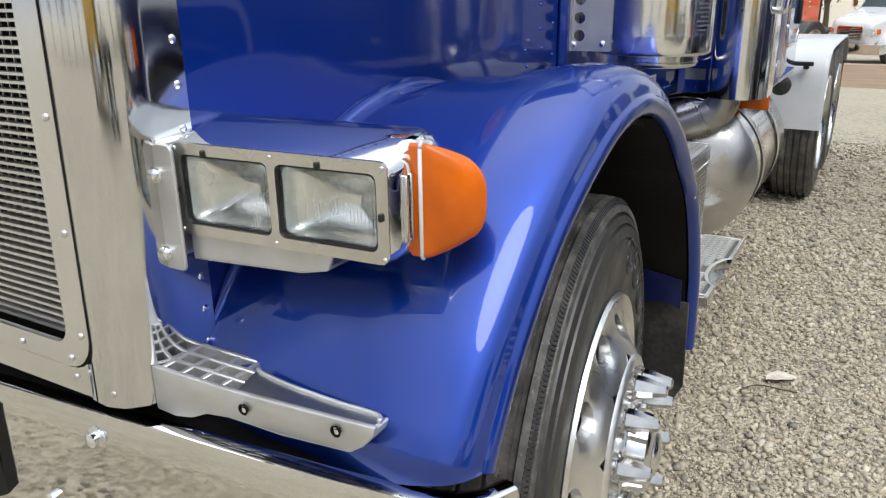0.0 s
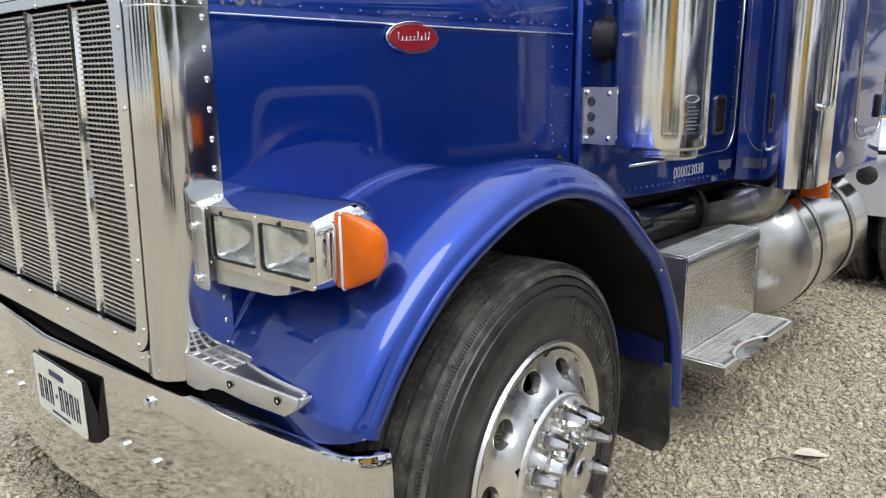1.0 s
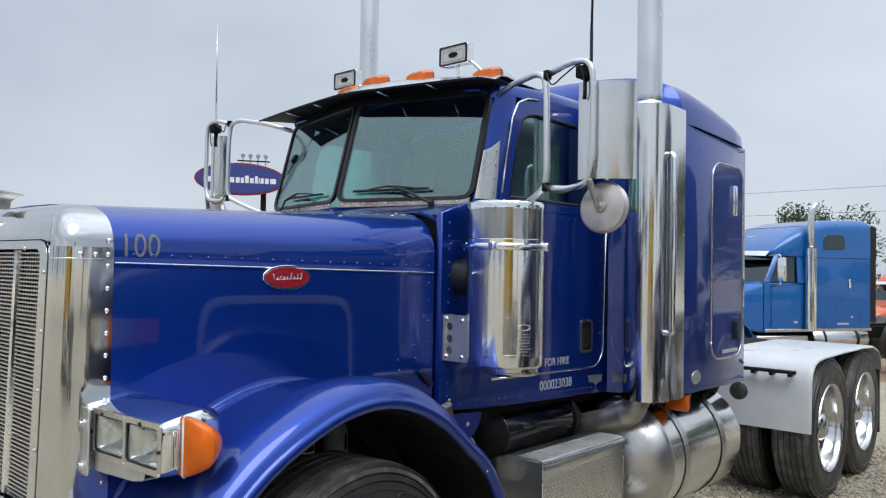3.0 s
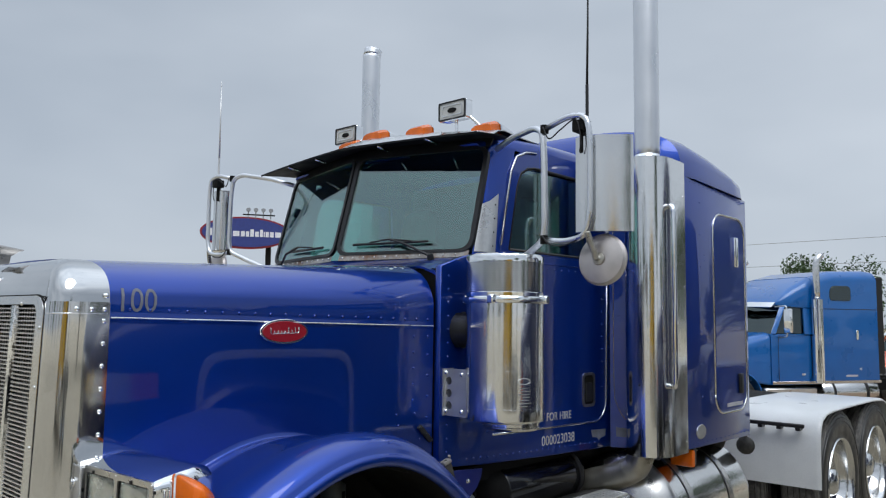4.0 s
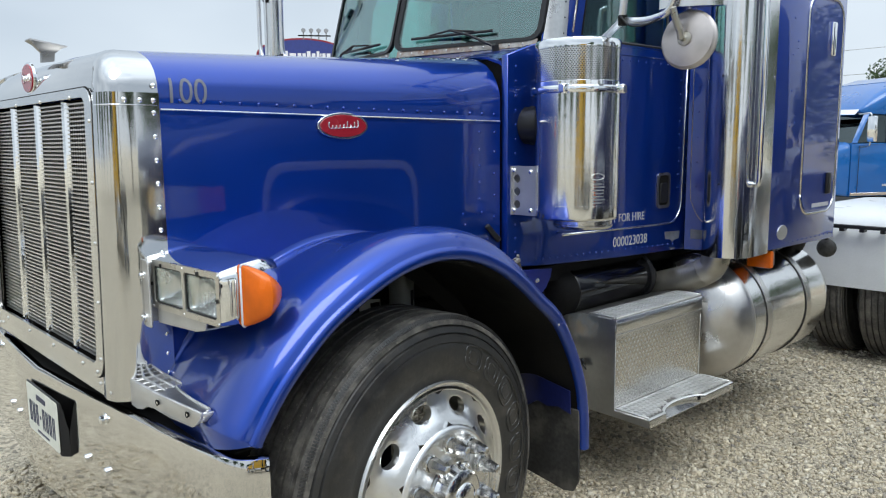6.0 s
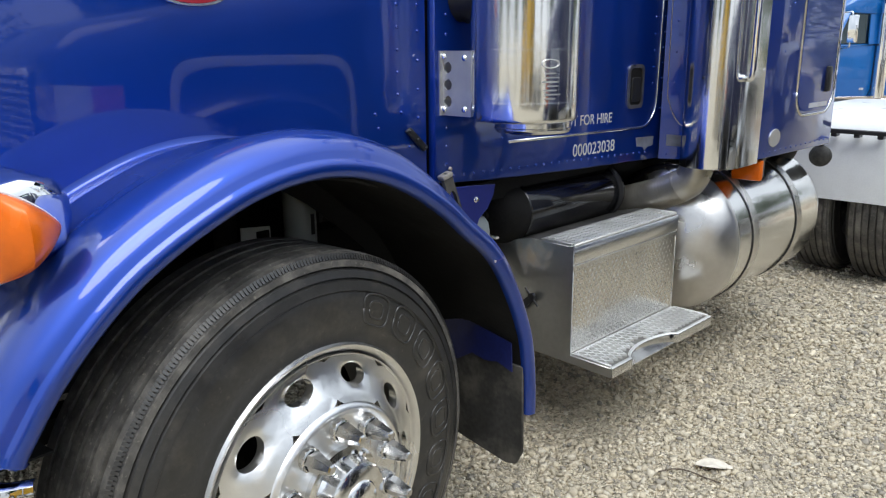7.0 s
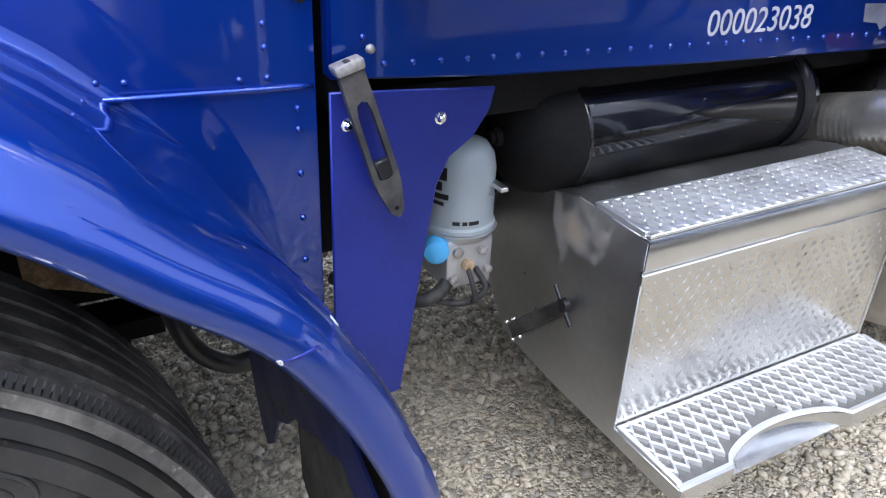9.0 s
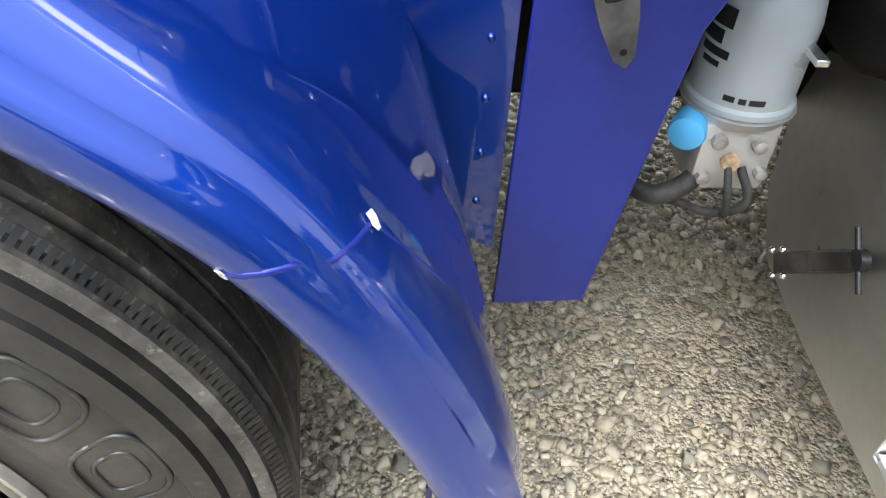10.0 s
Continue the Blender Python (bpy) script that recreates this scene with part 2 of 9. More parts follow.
PEWTER = material("dark_pewter", (0.30, 0.29, 0.28), 0.35, 0.9, vary=0.2, scale=20)
STRIP = dusted(material("stained_metal_strip", (0.42, 0.40, 0.37), 0.45, 0.7, vary=0.2, scale=10, grain=0.15), (0.22, 0.10, 0.045), 7, 0.48, 0.62, 0.85)
STONE_GREY = material("stainless_pipe", (0.72, 0.73, 0.75), 0.32, 1.0, vary=0.05, scale=4)
LAMP_REFL = material("lamp_reflector", (0.90, 0.90, 0.89), 0.20, 0.9, vary=0.05, scale=20)


def glass_material(name, color, rough=0.0, alpha=0.35, spec=0.5):
    """Thin sheet glass: a clear pane mixed with a sharp gloss."""
    m = bpy.data.materials.new(name)
    m.use_nodes = True
    n, l = m.node_tree.nodes, m.node_tree.links
    n.clear()
    out = n.new("ShaderNodeOutputMaterial")
    tr = n.new("ShaderNodeBsdfTransparent")
    tr.inputs["Color"].default_value = (*color, 1)
    gl = n.new("ShaderNodeBsdfGlossy")
    gl.inputs["Roughness"].default_value = rough
    gl.inputs["Color"].default_value = (0.80, 0.94, 0.94, 1)
    fr = n.new("ShaderNodeLayerWeight")
    fr.inputs["Blend"].default_value = 0.5
    pw = n.new("ShaderNodeMath")
    pw.operation = "POWER"
    pw.inputs[1].default_value = 4.0
    gloss = n.new("ShaderNodeMapRange")
    gloss.inputs["To Min"].default_value, gloss.inputs["To Max"].default_value = spec, 1.0
    mx = n.new("ShaderNodeMixShader")
    l.new(fr.outputs["Facing"], pw.inputs[0])
    l.new(pw.outputs[0], gloss.inputs["Value"])
    l.new(gloss.outputs["Result"], mx.inputs["Fac"])
    l.new(tr.outputs["BSDF"], mx.inputs[1])
    l.new(gl.outputs["BSDF"], mx.inputs[2])
    l.new(mx.outputs["Shader"], out.inputs["Surface"])
    return m


GLASS = glass_material("tinted_glass", (0.60, 0.80, 0.77), 0.01, spec=0.16)
GLASS_DARK = glass_material("dark_glass", (0.10, 0.13, 0.14), 0.01, spec=0.10)
LENS = glass_material("ribbed_lamp_lens", (0.97, 0.98, 0.975), 0.03, spec=0.08)
# moulded ribs bend what is seen through the lens
lens_bend = LENS.node_tree.nodes.new("ShaderNodeBsdfRefraction")
lens_bend.inputs["IOR"].default_value, lens_bend.inputs["Roughness"].default_value = 1.42, 0.005
lens_mix = next(q for q in LENS.node_tree.nodes if q.type == "MIX_SHADER")
lens_half = LENS.node_tree.nodes.new("ShaderNodeMixShader")
lens_half.inputs["Fac"].default_value = 0.75
LENS.node_tree.links.new(next(q for q in LENS.node_tree.nodes if q.type == "BSDF_TRANSPARENT").outputs[0], lens_half.inputs[1])
LENS.node_tree.links.new(lens_bend.outputs[0], lens_half.inputs[2])
LENS.node_tree.links.new(lens_half.outputs[0], lens_mix.inputs[1])


def ground_material():
    """Packed pale limestone gravel with dusty wheel tracks."""
    m = bpy.data.materials.new("limestone_gravel")
    m.use_nodes = True
    n, l = m.node_tree.nodes, m.node_tree.links
    b = n["Principled BSDF"]
    tc = n.new("ShaderNodeTexCoord")
    vor = n.new("ShaderNodeTexVoronoi")
    vor.inputs["Scale"].default_value = 58
    vor2 = n.new("ShaderNodeTexVoronoi")
    vor2.inputs["Scale"].default_value = 120
    noise_ = n.new("ShaderNodeTexNoise")
    noise_.inputs["Scale"].default_value, noise_.inputs["Detail"].default_value = 0.7, 6
    for v in (vor, vor2, noise_):
        l.new(tc.outputs["Object"], v.inputs["Vector"])
    sep = n.new("ShaderNodeSeparateColor")
    l.new(vor.outputs["Color"], sep.inputs["Color"])
    ramp = n.new("ShaderNodeValToRGB")
    e = ramp.color_ramp.elements
    e[0].position, e[0].color = 0.0, (0.215, 0.19, 0.15, 1)
    e[1].position, e[1].color = 1.0, (0.715, 0.632, 0.48, 1)
    mid = ramp.color_ramp.elements.new(0.5)
    mid.color = (0.515, 0.453, 0.338, 1)
    l.new(sep.outputs["Red"], ramp.inputs["Fac"])
    dust = n.new("ShaderNodeMixRGB")
    dust.inputs["Color2"].default_value = (0.59, 0.518, 0.378, 1)
    dr = n.new("ShaderNodeMapRange")
    dr.inputs["From Min"].default_value, dr.inputs["From Max"].default_value = 0.4, 0.65
    dr.inputs["To Max"].default_value = 0.55
    l.new(noise_.outputs["Fac"], dr.inputs["Value"])
    l.new(dr.outputs["Result"], dust.inputs["Fac"])
    l.new(ramp.outputs["Color"], dust.inputs["Color1"])
    l.new(dust.outputs["Color"], b.inputs["Base Color"])
    b.inputs["Roughness"].default_value = 0.95
    add = n.new("ShaderNodeMath")
    l.new(vor.outputs["Distance"], add.inputs[0])
    l.new(vor2.outputs["Distance"], add.inputs[1])
    bp = n.new("ShaderNodeBump")
    bp.invert = True
    bp.inputs["Strength"].default_value, bp.inputs["Distance"].default_value = 1.0, 0.012
    l.new(add.outputs[0], bp.inputs["Height"])
    l.new(bp.outputs["Normal"], b.inputs["Normal"])
    return m


def stone_material():
    m = bpy.data.materials.new("limestone_chips")
    m.use_nodes = True
    n, l = m.node_tree.nodes, m.node_tree.links
    b = n["Principled BSDF"]
    geo = n.new("ShaderNodeNewGeometry")
    ramp = n.new("ShaderNodeValToRGB")
    e = ramp.color_ramp.elements
    e[0].position, e[0].color = 0.0, (0.24, 0.222, 0.188, 1)
    e[1].position, e[1].color = 1.0, (0.75, 0.672, 0.515, 1)
    for p, c in ((0.25, (0.44, 0.388, 0.288, 1)), (0.55, (0.55, 0.48, 0.35, 1)), (0.8, (0.58, 0.53, 0.425, 1)), (0.9, (0.46, 0.39, 0.28, 1))):
        x = e.new(p)
        x.color = c
    l.new(geo.outputs["Random Per Island"], ramp.inputs["Fac"])
    tc = n.new("ShaderNodeTexCoord")
    no = n.new("ShaderNodeTexNoise")
    no.inputs["Scale"].default_value, no.inputs["Detail"].default_value = 160, 4
    l.new(tc.outputs["Object"], no.inputs["Vector"])
    mr = n.new("ShaderNodeMapRange")
    mr.inputs["To Min"].default_value, mr.inputs["To Max"].default_value = 0.7, 1.3
    l.new(no.outputs["Fac"], mr.inputs["Value"])
    sc = n.new("ShaderNodeVectorMath")
    sc.operation = "SCALE"
    l.new(ramp.outputs["Color"], sc.inputs[0])
    l.new(mr.outputs["Result"], sc.inputs["Scale"])
    l.new(sc.outputs["Vector"], b.inputs["Base Color"])
    b.inputs["Roughness"].default_value = 0.9
    return m


GROUND = ground_material()
STONE = stone_material()


# ---- building helpers ----
def thing(name, base, label, category, group="", kind=""):
    ob = new(name)
    ob.empty_display_size = 0.2
    ob.location = base
    return tagged(ob, label, category, group, kind)


def part(name, bm, mat, parent=None, label="", smooth=True):
    """Links a bmesh, given in the world's coordinates, as one mesh under its thing or part."""
    me = bpy.data.meshes.new(name)
    if smooth:
        for f in bm.faces:
            f.smooth = True
        lim = radians(38)
        for e in bm.edges:
            if len(e.link_faces) == 2 and e.calc_face_angle(0) > lim:
                e.smooth = False
    bm.to_mesh(me)
    bm.free()
    return place(name, me, mat, parent, label)


def place(name, me, mat, parent=None, label="", m=None):
    if mat is not None and not me.materials:
        me.materials.append(mat)
    ob = new(name, me)
    if parent is not None:
        ob.parent = parent
        if parent.type == "EMPTY":
            ob.matrix_parent_inverse = parent.matrix_basis.inverted()
    if m is not None:
        ob.matrix_basis = m
    if label:
        ob["label"] = label
    return ob


def B():
    return bmesh.new()


def box(bm, lo, hi, bevel=0.0, seg=1):
    r = bmesh.ops.create_cube(bm, size=1.0)
    vs = r["verts"]
    c = [(a + b) / 2 for a, b in zip(lo, hi)]
    s = [abs(b - a) for a, b in zip(lo, hi)]
    for v in vs:
        v.co = Vector((c[i] + v.co[i] * s[i] for i in range(3)))
    if bevel:
        es = list({e for v in vs for e in v.link_edges})
        bmesh.ops.bevel(bm, geom=es, offset=min(bevel, min(s) * 0.45), segments=seg, affect="EDGES", profile=0.5)
    return bm


def frame_of(d):
    d = Vector(d).normalized()
    a = Vector((0, 0, 1)) if abs(d.z) < 0.9 else Vector((0, 1, 0))
    u = d.cross(a).normalized()
    return u, d.cross(u).normalized(), d


def lathe(bm, origin, axis, profile, seg=32, cap0=False, cap1=False, closed=False):
    """Turns (along, radius) pairs round an axis."""
    u, v, d = frame_of(axis)
    o = Vector(origin)
    rings = []
    for s, r in profile:
        rings.append([bm.verts.new(o + d * s + (u * math.cos(2 * math.pi * k / seg) + v * math.sin(2 * math.pi * k / seg)) * r) for k in range(seg)])
    pairs = list(zip(rings, rings[1:])) + ([(rings[-1], rings[0])] if closed else [])
    for a, b in pairs:
        for k in range(seg):
            bm.faces.new((a[k], a[(k + 1) % seg], b[(k + 1) % seg], b[k]))
    if cap0:
        bm.faces.new(rings[0][::-1])
    if cap1:
        bm.faces.new(rings[-1])
    bmesh.ops.recalc_face_normals(bm, faces=bm.faces[:])
    return bm


def rod(bm, a, b, r, r2=None, seg=12):
    a, b = Vector(a), Vector(b)
    L = (b - a).length
    c = min(r, r2 or r) * 0.12
    return lathe(bm, a, b - a, [(0, r - c), (c, r), (L - c, r2 or r), (L, (r2 or r) - c)], seg, True, True)


def smooth_path(pts, per=6):
    """A Catmull-Rom line through points."""
    p = [Vector(q) for q in pts]
    p = [2 * p[0] - p[1]] + p + [2 * p[-1] - p[-2]]
    out = []
    for i in range(1, len(p) - 2):
        for k in range(per):
            t = k / per
            a, b, c, d = p[i - 1], p[i], p[i + 1], p[i + 2]
            out.append(0.5 * (2 * b + (c - a) * t + (2 * a - 5 * b + 4 * c - d) * t * t + (3 * b - a - 3 * c + d) * t ** 3))
    return out + [p[-2]]


def bend_path(pts, r, n=5):
    """A straight-run path with rounded corners of radius r."""
    p = [Vector(q) for q in pts]
    out = [p[0]]
    for a, b, c in zip(p, p[1:], p[2:]):
        d0, d1 = (a - b), (c - b)
        k = min(r, d0.length * 0.45, d1.length * 0.45)
        s, e = b + d0.normalized() * k, b + d1.normalized() * k
        for i in range(n + 1):
            t = i / n
            out.append(s * (1 - t) ** 2 + b * 2 * t * (1 - t) + e * t * t)
    return out + [p[-1]]


def tube(bm, path, r, seg=10, cap=True, flat=1.0):
    path = [Vector(q) for q in path]
    rings = []
    u = None
    for i, q in enumerate(path):
        d = (path[min(i + 1, len(path) - 1)] - path[max(i - 1, 0)]).normalized()
        if u is None:
            u = frame_of(d)[0]
        u = (u - d * u.dot(d)).normalized()
        v = d.cross(u)
        rr = r[i] if isinstance(r, (list, tuple)) else r
        rings.append([bm.verts.new(q + (u * math.cos(2 * math.pi * k / seg) + v * flat * math.sin(2 * math.pi * k / seg)) * rr) for k in range(seg)])
    for a, b in zip(rings, rings[1:]):
        for k in range(seg):
            bm.faces.new((a[k], a[(k + 1) % seg], b[(k + 1) % seg], b[k]))
    if cap:
        bm.faces.new(rings[0][::-1])
        bm.faces.new(rings[-1])
    return bm


def loft(bm, sections, close=False, thick=0.0, cap=False):
    """Quads between rows of points; thick gives the sheet a depth."""
    rows = [[bm.verts.new(Vector(p)) for p in s] for s in sections]
    faces = []
    for a, b in zip(rows, rows[1:]):
        n = len(a)
        for k in range(n if close else n - 1):
            faces.append(bm.faces.new((a[k], a[(k + 1) % n], b[(k + 1) % n], b[k])))
    if cap:
        bm.faces.new(rows[0][::-1])
        bm.faces.new(rows[-1])
    if thick:
        bmesh.ops.recalc_face_normals(bm, faces=faces)
        bmesh.ops.solidify(bm, geom=faces, thickness=thick)
    bmesh.ops.recalc_face_normals(bm, faces=bm.faces[:])
    return bm


def plate(bm, outline, depth, bevel=0.0, seg=1):
    """A flat outline of points given a depth along the vector."""
    vs = [bm.verts.new(Vector(p)) for p in outline]
    f = bm.faces.new(vs)
    r = bmesh.ops.extrude_face_region(bm, geom=[f])
    for v in r["geom"]:
        if isinstance(v, bmesh.types.BMVert):
            v.co += Vector(depth)
    bmesh.ops.recalc_face_normals(bm, faces=bm.faces[:])
    if bevel:
        bmesh.ops.bevel(bm, geom=bm.edges[:], offset=bevel, segments=seg, affect="EDGES", profile=0.5)
    return bm


def rounded(x0, y0, x1, y1, r, n=5):
    """A rounded rectangle as 2D points, anticlockwise; r may be four radii from the lower left."""
    rs = r if isinstance(r, (list, tuple)) else [r] * 4
    out = []
    for (cx, cy, a0), q in zip(((x0, y0, 180), (x1, y0, 270), (x1, y1, 0), (x0, y1, 90)), rs):
        ox, oy = cx + (q if cx == x0 else -q), cy + (q if cy == y0 else -q)
        for i in range(n + 1):
            a = radians(a0 + 90 * i / n)
            out.append((ox + q * math.cos(a), oy + q * math.sin(a)))
    return out


def ring_sheet(bm, outer, inner, depth):
    """A flat frame between two outlines of equal count, with a depth."""
    o = [bm.verts.new(Vector(p)) for p in outer]
    i = [bm.verts.new(Vector(p)) for p in inner]
    n = len(o)
    fs = [bm.faces.new((o[k], o[(k + 1) % n], i[(k + 1) % n], i[k])) for k in range(n)]
    r = bmesh.ops.extrude_face_region(bm, geom=fs)
    for v in r["geom"]:
        if isinstance(v, bmesh.types.BMVert):
            v.co += Vector(depth)
    bmesh.ops.recalc_face_normals(bm, faces=bm.faces[:])
    return bm


def rivet(bm, p, n, r=0.006, h=0.0035):
    """A domed rivet head."""
    return lathe(bm, Vector(p), n, [(-0.002, r), (h * 0.45, r * 0.88), (h * 0.85, r * 0.5), (h, r * 0.12)], 8, False, True)


RIVETS = {}


def rivet_mesh(r, h, mat):
    """One domed head along z, shared by all heads of its size and metal."""
    key = (round(r, 4), round(h, 4), mat.name)
    if key not in RIVETS:
        bm = B()
        lathe(bm, (0, 0, 0), (0, 0, 1), [(-0.002, r), (h * 0.5, r * 0.88), (h * 0.88, r * 0.5), (h, r * 0.1)], 8, False, True)
        for f in bm.faces:
            f.smooth = True
        me = bpy.data.meshes.new("rivet")
        bm.to_mesh(me)
        bm.free()
        me.materials.append(mat)
        RIVETS[key] = me
    return RIVETS[key]


def rivets(name, pts, n, mat, parent, r=0.006, h=0.0035):
    """Heads of rivets or screws: each its own part on the near flank, joined on the far one."""
    u, v, d = frame_of(n)
    if Vector(n).x > -0.5:
        for p in pts:
            m = Matrix.Translation(Vector(p)) @ Matrix((u, v, d)).transposed().to_4x4()
            if parent.type == "EMPTY":
                place("rivet" if name == "rivet_row" else name, rivet_mesh(r, h, mat), None, parent, m=m)
            else:
                place("rivet" if name == "rivet_row" else name, rivet_mesh(r, h, mat), None, parent, m=parent.matrix_basis.inverted() @ m)
        return
    bm = B()
    for p in pts:
        rivet(bm, p, n, r, h)
    part("riveted_strip", bm, mat, parent)["kind"] = "stuff"


def row(a, b, n):
    a, b = Vector(a), Vector(b)
    return [a.lerp(b, i / (n - 1)) for i in range(n)]


def lettering(name, text, size, m, mat, parent, squeeze=1.0, depth=0.0006, bend=None):
    """Words in the built-in font, one thin raised mesh for each character."""
    cu = bpy.data.curves.new(name, "FONT")
    cu.body, cu.size, cu.extrude = text, size, depth
    cu.align_x = "CENTER"
    tmp = bpy.data.objects.new(name, cu)
    scene.collection.objects.link(tmp)
    me = bpy.data.meshes.new_from_object(tmp.evaluated_get(bpy.context.evaluated_depsgraph_get()))
    bpy.data.objects.remove(tmp)
    bm = B()
    bm.from_mesh(me)
    bmesh.ops.remove_doubles(bm, verts=bm.verts[:], dist=0.00005)
    # gather the faces of each character by their spans along the line
    spans = sorted((min(v.co.x for v in f.verts), max(v.co.x for v in f.verts)) for f in bm.faces)
    cuts = []
    for a, b in spans:
        if cuts and a <= cuts[-1][1] + 0.0004:
            cuts[-1][1] = max(cuts[-1][1], b)
        else:
            cuts.append([a, b])
    for a, b in cuts:
        one = bm.copy()
        bmesh.ops.delete(one, geom=[v for v in one.verts if not a - 1e-5 <= v.co.x <= b + 1e-5], context="VERTS")
        if bend:
            for k in range(1, 9):
                bmesh.ops.bisect_plane(one, geom=one.verts[:] + one.edges[:] + one.faces[:], plane_co=(0, size * 0.09 * k, 0), plane_no=(0, 1, 0))
        bmesh.ops.transform(one, matrix=m @ Matrix.Diagonal((squeeze, 1, 1, 1)), verts=one.verts[:])
        if bend:
            for v in one.verts:
                v.co = bend(v.co)
        part(name, one, mat, parent, smooth=False)
    bm.free()


def interp(table, t):
    """A value from (key, value) pairs by straight lines."""
    if t <= table[0][0]:
        return table[0][1]
    for (a, x), (b, y) in zip(table, table[1:]):
        if t <= b:
            return x + (y - x) * (t - a) / (b - a)
    return table[-1][1]


# ---- the setting: gravel lot, falling away behind the truck ----
def ground_z(x, y):
    """The lot is level under the truck and falls gently behind it."""
    d = max(0.0, y - 5.5)
    return -0.055 * d * min(1.0, d / 4.0) if y < 60 else -0.055 * 54.5


def build_ground():
    xs = [-900, -300, -120, -60, -30, -15, -8, -4, -2, 0, 2, 4, 8, 15, 30, 60, 120, 300, 900]
    ys = [-900, -300, -100, -40, -15, -6, -3, 0, 3, 5.5, 6.5, 7.5, 8.5, 9.5, 12, 16, 22, 30, 40, 50, 60, 120, 300, 900]
    bm = B()
    loft(bm, [[(x, y, ground_z(x, y)) for x in xs] for y in ys])
    ob = part("ground", bm, GROUND)
    tagged(ob, "pale limestone gravel lot with dusty wheel tracks", "ground", kind="structure")


build_ground()

# ---- the truck: front axle at y = 0, its left side towards +x ----
truck = thing("semi_truck", (0, 2.5, 0), "dark blue semi truck with chrome grille, parked on gravel", "truck")

HOOD_W = [(-0.54, 0.640), (0.1, 0.660), (0.74, 0.706)]
HOOD_C = [(-0.54, 1.572), (0.74, 1.552)]
HOOD_T = [(-0.54, 1.742), (0.2, 1.768), (0.74, 1.802)]
HOOD_B = [(-0.54, 0.79), (-0.47, 0.80), (-0.38, 0.93), (-0.25, 1.06), (0.25, 1.06), (0.42, 0.97), (0.55, 0.76), (0.66, 0.54), (0.74, 0.50)]


def hood_half(y):
    w, c, t, b = (interp(q, y) for q in (HOOD_W, HOOD_C, HOOD_T, HOOD_B))
    k = t - c
    return [(w, b), (w, (b + c) / 2), (w, c - 0.05), (w, c - 0.018), (w, c - 0.012), (w + 0.003, c - 0.006), (w + 0.003, c), (w, c + 0.010), (w, c + 0.018), (w, c + 0.36 * k), (w - 0.005, c + 0.44 * k), (w - 0.016, c + 0.56 * k),
            (w - 0.037, c + 0.70 * k), (w - 0.070, c + 0.825 * k), (w - 0.120, c + 0.92 * k), (w - 0.19, c + 0.98 * k), (0.34, t + 0.004), (0.2, t + 0.010), (0.0, t + 0.013)]


def hood_z(x, y):
    """Height of the hood's upper skin."""
    return interp([(a, b) for a, b in reversed(hood_half(y)[11:])], abs(x))


